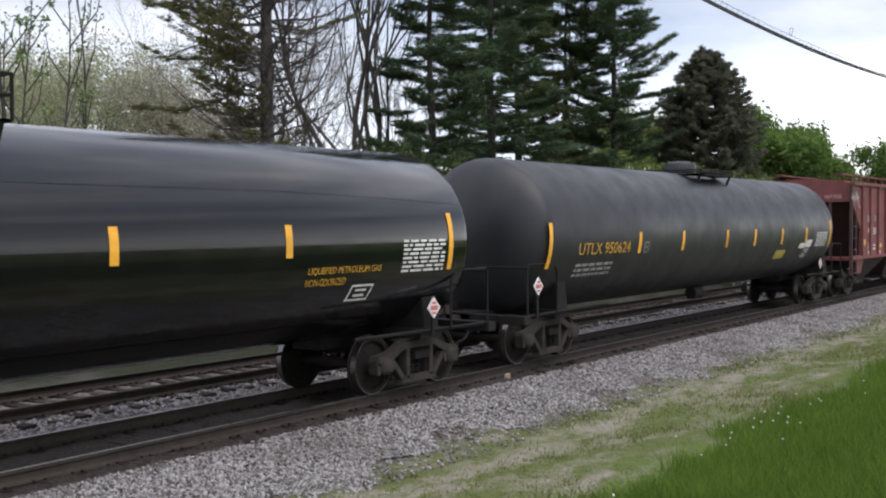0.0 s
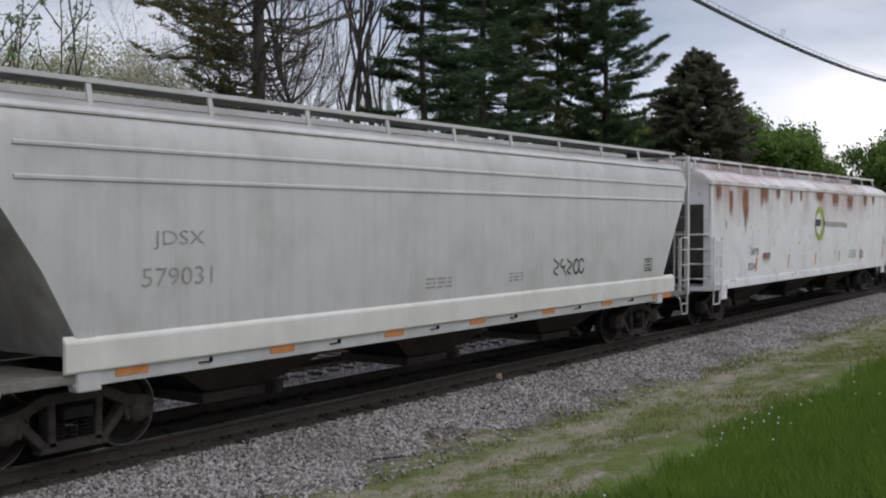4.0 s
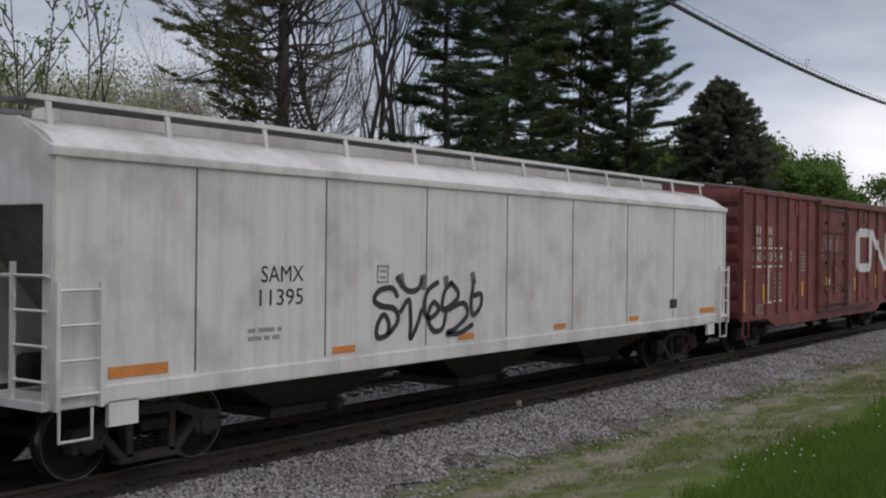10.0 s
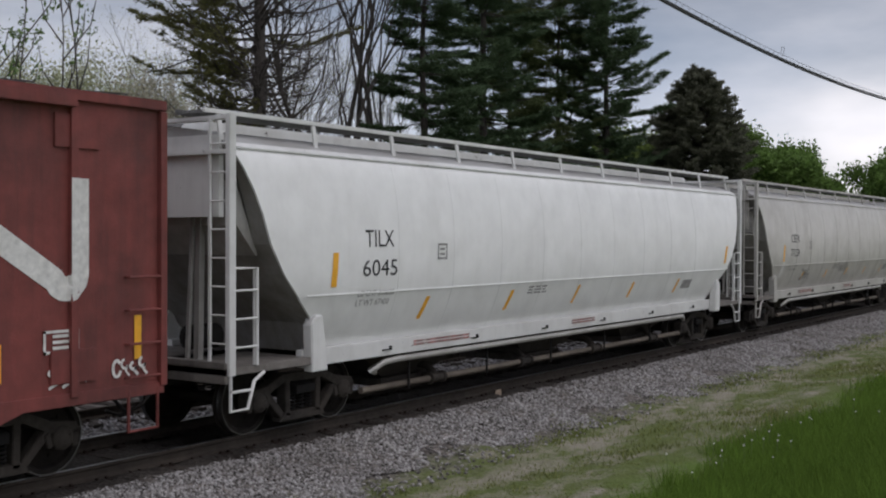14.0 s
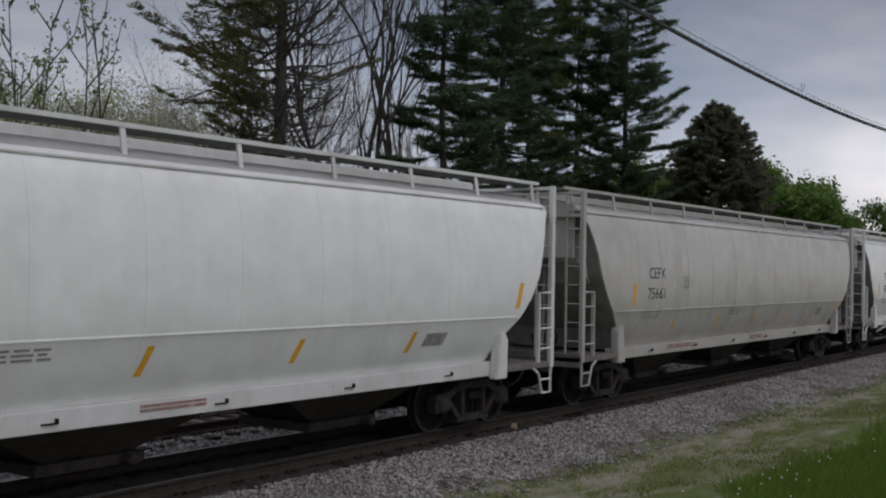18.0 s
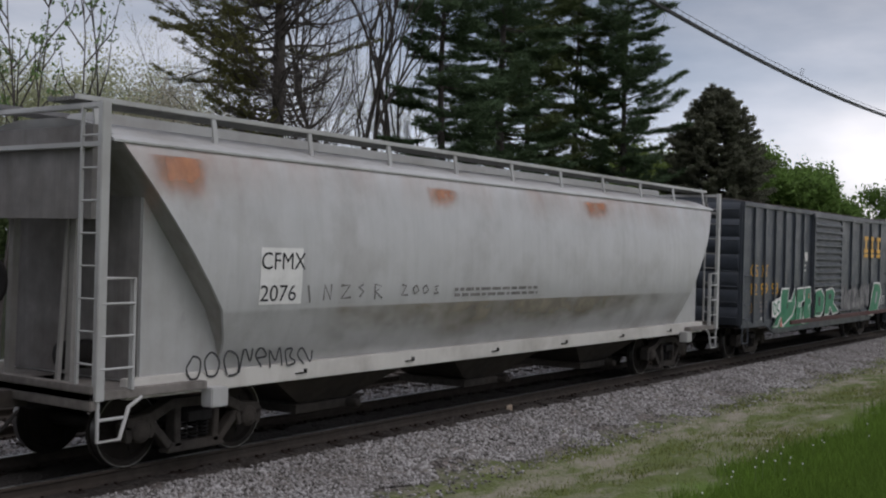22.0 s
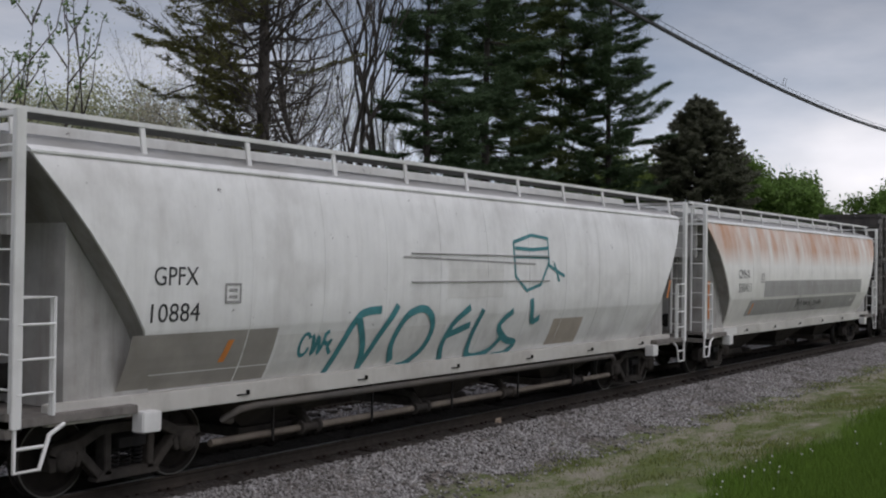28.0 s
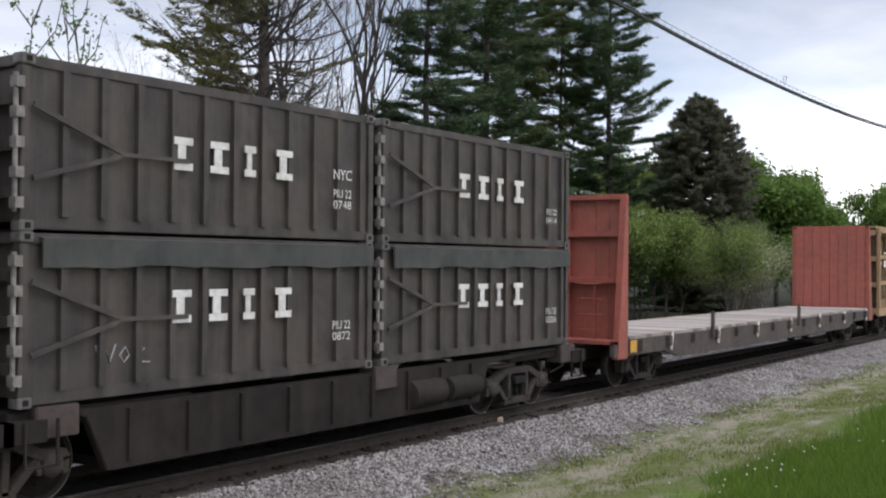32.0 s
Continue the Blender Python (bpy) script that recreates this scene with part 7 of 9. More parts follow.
    c.brush(([(109.37, 1.35), (109.16, 1.6), (109.41, 1.47), (109.34, 1.7), (109.59, 1.5)], [(109.8, 1.74), (109.64, 1.61), (109.84, 1.43), (110.04, 1.56), (110.3, 1.32), (109.85, 1.33), (109.5, 1.39)], [(109.85, 1.68), (110.48, 1.66)], [(109.91, 1.93), (109.94, 1.72)]), 0.035, WHT, "white sprayed tag")
    c = tank_2
    c.brush(([(128.18, 2.1), (127.99, 2.07), (128.07, 1.95), (128.28, 1.89), (128.28, 1.78), (128.07, 1.78)], [(128.33, 2.0), (128.5, 1.72)], [(128.27, 1.91), (128.52, 1.92)], [(128.54, 1.76), (128.54, 2.11), (128.76, 1.77)], [(128.51, 1.88), (128.71, 1.89)], [(128.89, 2.12), (128.77, 1.99), (128.89, 1.82), (129.22, 1.78)], [(129.05, 1.78), (129.17, 1.93), (129.29, 1.98), (129.41, 1.86), (129.65, 1.75), (129.73, 1.83), (129.67, 1.99)]), 0.04, WHT, "white sprayed tag")
    c.brush(([(124.69, 2.3), (124.62, 2.26), (124.67, 2.1), (124.67, 1.89)], [(122.2, 2.1), (122.1, 1.9), (122.3, 1.75), (122.45, 1.95), (122.25, 2.1)], [(122.6, 1.75), (122.7, 2.1), (122.85, 1.85), (123.0, 2.1), (123.05, 1.75)], [(123.4, 2.1), (123.25, 2.05), (123.25, 1.78), (123.45, 1.76)]), 0.05, DIM, "faint grey sprayed tag")
    lines(c, 126.1, 1.62, 0.9, 0.3, 3, DIM, 44)
    lines(c, 128.4, 1.55, 0.6, 0.16, 2, DIM, 45)
    lines(c, 129.9, 1.6, 0.5, 0.3, 3, DIM, 46)
    # reporting marks on the tank heads that face forward
    for c, num in ((tank_1, "CRGX 8094"), (tank_2, "CRGX 7640")):
        hl = (c.sr - c.sl) / 2
        v, f = word(num)

        def head(y, z):
            q = min(1.3, math.hypot(y, z - 2.33))
            return (-hl + 0.35 + 0.62 - 0.62 * math.sqrt(1 - (q / 1.4) ** 2) - 0.012, y, z)
        c.put("end_lettering", Build().add([head(0.62 - a * 0.8 / v[:, 0].max(), 2.68 + e * 0.12) for a, e in v], f), WHT, "stencil on the tank head")
        for k in range(2):
            b = Build()
            for i in range(3):
                y = 0.5 - 0.2 * i
                b.add([head(y, 2.55 - 0.11 * k), head(y - 0.15, 2.55 - 0.11 * k), head(y - 0.15, 2.59 - 0.11 * k), head(y, 2.59 - 0.11 * k)], [(0, 1, 2, 3)])
            c.put("small_stencil", b, DIM)

    c = hop_s
    c.text("SAMX", 138.08, 2.23, 0.21, BLK, 0.78)
    c.text("11395", 138.05, 1.93, 0.21, BLK, 0.8)
    framed(c, 140.4, 2.17, 0.27, 0.26, GRY, 2)
    c.brush(([(140.89, 1.95), (140.76, 2.09), (140.47, 2.07), (140.34, 1.94), (140.51, 1.84), (140.81, 1.79), (140.9, 1.62), (140.68, 1.43), (140.43, 1.39), (140.41, 1.55), (140.55, 1.71), (140.68, 1.6), (140.67, 1.43)],
             [(140.85, 2.26), (141.12, 2.05), (141.39, 2.07), (141.49, 2.24)], [(140.94, 1.72), (141.16, 1.91), (141.21, 1.56), (141.2, 1.33), (141.35, 1.49), (141.49, 1.76)],
             [(141.92, 2.16), (141.63, 2.03), (141.54, 1.75), (141.68, 1.61), (141.93, 1.73), (141.78, 1.85), (141.64, 1.64), (141.78, 1.42), (142.03, 1.44), (142.13, 1.72)],
             [(142.28, 2.15), (142.08, 2.01), (142.03, 1.73), (142.39, 1.86), (142.44, 2.0), (142.23, 2.15)], [(142.18, 1.72), (142.6, 1.81), (142.71, 1.62), (142.39, 1.42), (142.13, 1.35), (142.5, 1.34), (142.88, 1.46)],
             [(142.9, 2.17), (142.82, 1.84), (142.88, 1.61), (143.1, 1.75), (143.1, 1.94), (142.87, 1.91)]), 0.085, BLK, "broad black sprayed tag with soft strokes")
    c.brush(([(140.95, 2.3), (141.0, 2.1)], [(141.5, 2.28), (141.55, 2.05)], [(142.1, 2.25), (142.15, 2.05)], [(142.85, 2.3), (142.9, 2.1)]), 0.13, SEAM, "grey overspray above the tag", 0.007)
    c.patches([(135.75, 1.22, 0.84, 0.13), (139.45, 1.22, 0.48, 0.1), (142.46, 1.22, 0.45, 0.1), (145.5, 1.22, 0.45, 0.1), (148.6, 1.22, 0.45, 0.1), (152.3, 1.22, 0.9, 0.12)], ORG, "reflective_stripe", "faded orange reflector strips")
    lines(c, 137.85, 1.5, 0.6, 0.2, 2, GRY, 8)
    c.patches([(150.61, 1.4, 0.4, 0.2)], BLK, "stencil_block")
    for s in (137.0, 139.3, 141.6, 143.9, 146.2, 148.5, 150.8):
        q = Build().box(c.x(s) - 0.012, c.x(s) + 0.012, -1.536, -1.53, 1.2, 3.6)
        c.put("panel_seam", q, SEAM)

    for c, o, num, pre in ((box_1, 0.0, "413 564", "CNIS"), (box_2, 17.33, "412 717", "CNA")):
        emblem_worm(c, 165.67 + o, 2.0, 4.08, 1.46, 0.285 if o == 0 else 0.265)
        c.surf = lambda z: 1.475
        for k, s in enumerate((156.0, 156.86, 157.7)):
            c.patches([(s + o - 0.07, 2.73, 0.65, 0.055), (s + o - 0.07, 2.24, 0.65, 0.055)], WHT, "stencil_bar")
        c.text(pre, 155.93 + o, 2.4, 0.24, WHT, 0.64)
        c.text(num.split()[0], 156.8 + o, 2.4, 0.24, WHT, 0.6)
        c.text(num.split()[1], 157.63 + o, 2.4, 0.24, WHT, 0.6)
        c.patches([(157.12 + o, 1.32, 0.075, 0.92), (156.77 + o, 1.27, 0.65, 0.06), (157.6 + o, 1.3, 0.65, 0.05)], WHT, "stencil_bar")
        lines(c, 156.75 + o, 1.45, 0.32, 0.65, 5, DIM, 61)
        lines(c, 157.62 + o, 1.4, 0.6, 0.75, 6, DIM, 62)
        framed(c, 158.75 + o, 2.4, 0.27, 0.26, WHT, 2)
        for s, z in ((156.05, 3.66), (159.3, 3.7), (166.57, 3.65), (169.3, 3.65), (159.2, 1.12), (166.55, 1.12), (169.25, 1.12)):
            x = c.x(s + o)
            c.put("placard_board", Build().box(x, x + 0.58, -1.5, -1.47, z, z + 0.36), box_red, "bolted steel board on the side", bevel=0.006)
    c = box_1
    for k, (s, w, z) in enumerate(((155.98, 0.62, 3.12), (156.9, 0.55, 3.12), (157.75, 0.34, 3.12), (155.96, 0.63, 2.83), (156.95, 0.5, 2.83), (157.75, 0.3, 2.83))):
        n = 3 if w > 0.4 else 2
        c.patches([(s + w * (i + 0.2) / n, z, w / n * 0.34, 0.21) for i in range(n)], WHT, "painted_name_bar", "plain white painted bar")
    dashes(c, [(155.25, 1.1, 0.13, 0.82), (156.72, 1.36, 0.11, 0.44), (159.98, 1.38, 0.11, 0.44), (165.49, 1.4, 0.11, 0.44), (168.15, 1.44, 0.12, 0.46), (170.62, 1.28, 0.12, 0.83)], None, 0.0)
    lines(c, 159.9, 2.1, 0.4, 0.6, 6, DIM, 64)
    c.surf = lambda z: 1.532
    dashes(c, [(162.16, 1.48, 0.11, 0.43)], None, 0.0)
    lines(c, 162.14, 2.72, 0.58, 0.34, 6, GRY, 65)
    lines(c, 163.03, 2.72, 0.36, 0.34, 6, GRY, 67)
    lines(c, 161.56, 2.53, 0.26, 0.26, 4, GRY, 68)
    lines(c, 163.11, 1.45, 0.44, 0.28, 4, DIM, 69)
    lines(c, 163.89, 1.27, 0.3, 0.26, 4, DIM, 70)
    c.patches([(162.37, 1.66, 0.17, 0.19)], WHT, "sticker")
    c.surf = lambda z: 1.602
    c.brush(([(162.74, 2.1), (162.82, 2.17), (162.95, 2.17), (163.03, 2.1)], [(162.8, 2.06), (162.88, 2.12), (162.98, 2.06)]), 0.02, DIM, "chalked mark on the lock box")
    c.surf = lambda z: 1.475
    c.brush(([(164.85, 1.0), (164.95, 1.5), (165.05, 1.05), (165.15, 1.55)], [(164.84, 1.2), (165.0, 1.6), (165.2, 1.3), (165.0, 1.1), (165.22, 0.98)]), 0.025, DIM, "faint pale scrawl beside the door")
    framed(c, 168.37, 1.28, 0.4, 0.26, BLK, 3)
    c.tag(155.95, 156.9, 1.0, 1.4, DIM, 4, 0.04, 66, "pale scrawled graffiti")
    c.patches([(157.0, 1.0, 0.1, 0.08)], WHT, "sticker")
    c = box_2
    dashes(c, [(175.07, 1.08, 0.12, 0.44), (177.7, 1.08, 0.13, 0.48), (185.9, 1.2, 0.1, 0.4), (187.7, 1.3, 0.1, 0.5)], None, 0.0)
    c.patches([(176.48, 1.52, 0.57, 0.3)], paint("faded_ochre", (0.3, 0.15, 0.05), 0.7), "repaint_panel")
    c.patches([(177.3, 1.1, 0.35, 0.85), (182.2, 1.1, 0.4, 0.5)], paint("patch_greybrown", (0.2, 0.12, 0.1), 0.75), "repaint_panel")
    c.tag(178.95, 180.0, 1.3, 1.9, SIL, 4, 0.06, 71, "white and blue sprayed tags on the door", 0.1)
    c.tag(180.4, 180.8, 1.5, 1.75, WHT, 2, 0.05, 72, lift=0.14)
    c.tag(182.25, 182.85, 1.05, 1.55, paint("spray_pale_blue", (0.35, 0.45, 0.58), 0.6), 3, 0.07, 73)
    c.tag(183.9, 184.5, 1.02, 1.3, WHT, 3, 0.04, 74)
    c.tag(174.85, 175.45, 0.72, 1.0, WHT, 4, 0.035, 75, lift=0.04)
    c.tag(175.6, 176.05, 0.76, 0.96, WHT, 3, 0.035, 76, lift=0.04)
    c.tag(186.55, 187.1, 1.08, 1.35, WHT, 3, 0.04, 77)
    c.tag(187.4, 187.9, 1.12, 1.32, WHT, 4, 0.04, 78)
    framed(c, 186.5, 1.45, 0.45, 0.25, WHT, 3)

    for c, mark, num, o, wn in ((hop_t1, "TILX", "6045", 0.0, 0.82), (hop_e1, "CEFX", "77159", 20.28, 0.86), (hop_t2, "TILX", "56168", 40.3, 1.0), (hop_e2, "CEFX", "75661", 60.3, 0.88), (hop_t3, "TILX", "6050", 80.2, 0.82)):
        cream = mark == "CEFX"
        c.text(mark, 191.77 + o, 2.56, 0.24, BLK, 0.82 if cream else 0.68)
        c.text(num, 191.72 + o, 2.13, 0.24, BLK, wn)
        framed(c, 193.6 + o, 2.35, 0.26, 0.25, GRY, 2)
        c.text("LD LMT 218600", 191.65 + o, 1.84, 0.09, GRY, 0.85)
        c.text("LT WT 67400", 191.65 + o, 1.7, 0.09, GRY, 0.78)
        st = [(193.3, 1.42, 0.1, 0.35), (195.9, 1.42, 0.1, 0.35), (198.45, 1.42, 0.1, 0.35), (201.0, 1.42, 0.1, 0.32), (203.5, 1.42, 0.1, 0.32), (205.85, 1.6, 0.12, 0.5) if cream else (206.4, 2.05, 0.12, 0.43)]
        dashes(c, [(191.02 + o, 2.0, 0.12, 0.48)], None, 0.06)
        dashes(c, [(s + o, z, w, h * (0.7 if cream else 1.0)) for s, z, w, h in st], None, 0.3)
        c.patches([(203.9 + o, 1.5, 0.55, 0.2, 0.3)], GRY, "stencil_block")
        lines(c, 196.6 + o, 1.68, 0.7, 0.16, 3, GRY, 81)
        for s, w in ((193.3, 1.6), (198.6, 1.0)):
            lb = Build()
            for k in range(2):
                lb.box(c.x(s + o), c.x(s + w + o), -c.sill - 0.012, -c.sill - 0.002, 1.0 + 0.05 * k, 1.03 + 0.05 * k)
            c.put("red_warning_line", lb, REDW, "thin red warning lines on the sill")
    hop_e1.tag(213.4, 214.4, 1.4, 1.78, GRY, 3, 0.05, 84, "dark scribbled tag")
    hop_e1.tag(217.75, 218.9, 1.55, 1.92, GRY, 3, 0.05, 85)
    hop_e1.patches([(211.22, 1.54, 0.26, 0.45, 0.2)], PALE, "repaint_panel")

    hop_g2.patches([(366.95, 1.16, 2.4, 0.68)], GRIME, "unpainted_panel", "older grey-brown paint left on the belly", 0.003)
    c = hop_f
    rust(c, [(290.0, 2.95, 1.2, 0.85), (300.4, 3.25, 1.5, 0.5), (295.4, 3.2, 1.2, 0.5)], RUS_O, "faded orange rust stain")
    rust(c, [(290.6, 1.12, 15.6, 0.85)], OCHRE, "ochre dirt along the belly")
    c.patches([(291.84, 1.95, 0.78, 0.73)], PALE, "repaint_panel", "white patch behind the stencils")
    c.text("CFMX", 291.85, 2.4, 0.22, BLK, 0.82, lift=0.01)
    c.text("2076", 291.85, 1.99, 0.21, BLK, 0.66, lift=0.01)
    for path in ([(292.74, 2.19), (292.8, 1.96)], [(293.07, 1.98), (293.07, 2.19), (293.21, 1.99), (293.21, 2.2)], [(293.41, 2.18), (293.6, 2.18), (293.44, 2.0), (293.64, 2.01)], [(293.9, 2.19), (293.8, 2.15), (293.91, 2.09), (293.83, 2.01)], [(294.18, 1.97), (294.16, 2.19), (294.31, 2.16), (294.19, 2.08), (294.35, 1.98)],
                 [(294.8, 2.17), (294.91, 2.16), (294.81, 2.02), (294.97, 2.02)], [(295.08, 2.12), (295.17, 2.16), (295.23, 2.08), (295.13, 2.03), (295.08, 2.12)], [(295.33, 2.12), (295.41, 2.16), (295.49, 2.08), (295.37, 2.03), (295.33, 2.12)], [(295.64, 2.13), (295.73, 2.15), (295.67, 2.09), (295.76, 2.04), (295.63, 2.03)]):
        c.stroke(path, 0.035, SEAM, "faint_letter", "worn dark stencil stroke")
    lines(c, 296.2, 1.97, 2.6, 0.18, 2, SEAM, 91)
    c.surf = lambda z: 1.365
    c.brush(([(290.93, 1.29), (290.87, 1.19), (290.94, 1.07), (291.06, 1.09), (291.09, 1.28), (290.98, 1.34), (290.93, 1.29)], [(291.21, 1.08), (291.16, 1.27), (291.27, 1.37), (291.4, 1.26), (291.35, 1.09), (291.22, 1.08)], [(291.54, 1.07), (291.48, 1.25), (291.55, 1.37), (291.71, 1.29), (291.72, 1.09), (291.56, 1.06)], [(291.74, 1.08), (291.83, 1.39), (291.93, 1.22), (291.98, 1.42)],
             [(292.14, 1.13), (292.03, 1.29), (292.13, 1.38), (292.22, 1.27), (292.05, 1.25)], [(292.3, 1.11), (292.28, 1.34), (292.39, 1.2), (292.47, 1.36), (292.52, 1.12)], [(292.62, 1.11), (292.58, 1.31), (292.71, 1.33), (292.67, 1.23), (292.78, 1.15), (292.63, 1.11)], [(292.95, 1.11), (292.82, 1.24), (292.91, 1.33), (293.07, 1.14), (293.11, 1.29)]), 0.028, BLK, "black marker scrawl along the sill")
    lines(c, 304.0, 1.5, 0.6, 0.2, 2, GRY, 93)

    c = box_3
    c.surf = lambda z: 1.475
    for txt, s, z, w in (("CS", 310.08, 2.21, 0.56), ("XT", 310.94, 2.2, 0.52), ("12", 310.14, 1.72, 0.48), ("99", 310.91, 1.71, 0.55), ("93", 311.79, 1.71, 0.52)):
        c.text(txt, s, z, 0.32, YEL, w)
    c.text("LD LMT", 310.15, 1.41, 0.1, YEL, 0.36)
    c.text("LT WT", 310.15, 1.25, 0.1, YEL, 0.3)
    lines(c, 310.85, 1.25, 0.55, 0.35, 3, DIM, 94)
    c.patches([(314.49, 2.78, 0.49, 0.13), (314.75, 2.65, 0.22, 0.126), (314.6, 2.5, 0.22, 0.05), (314.6, 2.35, 0.22, 0.05)], WHT, "sticker")
    framed(c, 312.81, 2.0, 0.27, 0.27, DIM, 2)
    for s, w in ((321.18, 0.52), (322.08, 0.4), (322.87, 0.52)):
        c.patches(block(c, s, 2.98, w, 0.57, YEL, False) + [(s, 2.82, w, 0.12)], YEL, "painted_name_block", "yellow painted block with an underline", 0.068)
    def flat_shape(pts, material, lift, name="graffiti", label="", edge=0.0):
        b = Build()
        b.add(c.laid(pts, lift), [tuple(range(len(pts)))])
        g = c.put(name, b, material, label)
        if edge:
            c.stroke(list(pts) + [pts[0], pts[1]], edge, WHT, "graffiti_edge", "", lift + 0.003)
        return g

    on_wall, on_door = 0.066, 0.128
    flat_shape([(311.67, 0.79), (312.63, 0.76), (314.98, 0.78), (315.2, 1.0), (315.19, 1.45), (314.6, 1.3), (313.3, 1.3), (312.2, 1.25)], GRN, on_wall, label="large green block graffiti edged in white")
    for k, path in enumerate(([(311.75, 0.82), (312.16, 1.18), (312.46, 1.86), (313.07, 1.86), (313.02, 1.5), (313.3, 1.5), (313.61, 1.85), (313.72, 1.4), (313.43, 1.08), (313.0, 0.95), (312.63, 0.8), (312.4, 1.05), (312.15, 0.82)],
                              [(313.75, 0.9), (313.8, 1.84), (314.45, 1.87), (314.5, 1.5), (314.25, 1.42), (314.2, 0.95)],
                              [(314.4, 0.92), (314.55, 1.5), (314.6, 1.87), (315.12, 1.88), (315.2, 1.4), (314.95, 1.3), (315.15, 0.95)])):
        flat_shape(path, GRN, on_wall + 0.004 + 0.001 * k, label="green graffiti letter edged in white", edge=0.06)
    for k, path in enumerate(([(315.4, 1.0), (315.45, 1.75), (315.98, 1.83), (316.35, 1.6), (316.3, 1.15), (316.0, 0.98)],
                              [(316.4, 1.0), (316.5, 1.76), (317.2, 1.82), (317.5, 1.68), (317.35, 1.35), (318.0, 1.05), (317.3, 1.0), (317.0, 1.25), (316.85, 1.0)])):
        flat_shape(path, GRN, on_door + 0.001 * k, label="green graffiti letter across the sliding door", edge=0.06)
    for k, (s, z, w, h) in enumerate(((312.35, 0.8, 0.2, 0.3), (314.35, 0.8, 0.25, 0.25), (312.9, 1.3, 0.12, 0.24), (314.9, 1.55, 0.12, 0.16), (313.95, 1.3, 0.16, 0.22))):
        flat_shape([(s, z), (s + w, z), (s + w * 0.5, z + h)], (REDL, WHT, BLK)[k % 3], on_wall + 0.011, "graffiti_fill")
    for s, z, w, h in ((315.75, 1.3, 0.2, 0.28), (316.8, 1.48, 0.3, 0.16), (315.55, 1.05, 0.5, 0.05)):
        flat_shape([(s, z), (s + w, z), (s + w, z + h), (s, z + h)], BLK, on_door + 0.006, "graffiti_fill")
    flat_shape([(311.68, 1.1), (311.66, 1.5), (311.98, 1.58), (312.4, 1.62), (312.38, 1.2), (311.94, 1.06)], WHT, on_wall + 0.008, label="white bubble with green initials")
    c.brush(([(311.8, 1.2), (311.78, 1.45), (311.95, 1.4), (311.98, 1.2), (311.82, 1.18)], [(312.3, 1.48), (312.14, 1.5), (312.1, 1.3), (312.3, 1.22)]), 0.06, GRN, "green initials", on_wall + 0.011)
    c.tag(310.9, 311.3, 0.92, 1.15, WHT, 3, 0.035, 98)
    flat_shape([(321.87, 0.82), (322.2, 1.3), (322.62, 1.93), (323.41, 1.9), (323.67, 1.61), (323.12, 0.85), (322.9, 0.95), (322.6, 0.8)], GRN, on_wall + 0.004, label="green block graffiti with a white edge", edge=0.07)
    flat_shape([(322.75, 1.2), (322.95, 1.2), (323.15, 1.6), (322.95, 1.62)], SIL, on_wall + 0.009, "graffiti_fill")
    c.brush(([(323.6, 1.1), (323.75, 1.35), (323.85, 1.12)], [(323.9, 1.15), (324.1, 1.38), (324.15, 1.12)], [(323.6, 1.42), (324.2, 1.45)]), 0.03, WHT, "small white tag", on_wall)
    buff = paint("buffed_grey", (0.2, 0.195, 0.19), 0.7, var=0.3, scale=3, bump=0, worn=0.42)
    c.piece(318.45, 321.95, 0.98, 1.95, 6, buff, paint("buffed_dark", (0.07, 0.07, 0.075), 0.7, var=0.3), 99, "ghost of old silver graffiti, half worn off", on_wall, 0.045)

    for c, mark, num, o in ((hop_g1, "GPFX", "10878", 0.0), (hop_g2, "GPFX", "10884", 38.7)):
        c.text(mark, 328.5 + o, 2.41, 0.22, BLK, 0.68)
        c.text(num, 328.47 + o, 1.98, 0.22, BLK, 0.75)
        framed(c, 329.62 + o, 2.18, 0.28, 0.25, GRY, 2)
    c = hop_g1
    c.piece(329.6, 334.7, 1.12, 2.15, 7, BLK, paint("spray_dull_silver", (0.42, 0.42, 0.42), 0.6, var=0.25), 101, "heavy black block graffiti edged in silver", 0.009, 0.05, 0.25)
    c.piece(336.3, 339.9, 1.15, 2.05, 5, BLK, GRY, 104, "smaller black block graffiti", 0.009, 0.045, 0.2)
    dashes(c, [(328.27, 1.87, 0.1, 0.47), (328.05, 1.48, 0.1, 0.38), (343.5, 2.0, 0.1, 0.4)], ORG, 0.2)
    c = hop_a
    c.text("AIGX", 347.8, 2.42, 0.22, BLK, 0.65)
    c.text("520394", 347.71, 2.01, 0.22, BLK, 1.02)
    framed(c, 349.23, 2.18, 0.26, 0.25, GRY, 2)
    c.tag(347.5, 349.5, 1.66, 2.0, BLK, 7, 0.06, 103, "black sprayed tags")
    c.tag(349.5, 352.4, 1.12, 2.05, BLK, 5, 0.06, 104, "outlined black letters")
    c.brush(([(352.36, 1.91), (352.4, 2.07), (352.53, 1.97), (352.62, 2.1), (352.66, 1.95)], [(352.71, 2.03), (352.8, 2.12), (352.88, 2.05), (352.78, 1.97), (352.71, 2.03)], [(352.9, 2.2), (353.2, 2.22)], [(353.04, 2.19), (353.02, 1.98)], [(353.2, 1.98), (353.3, 2.18), (353.42, 2.0)], [(353.49, 2.11), (353.54, 2.11)]), 0.045, PURPLE, "dull red tag")
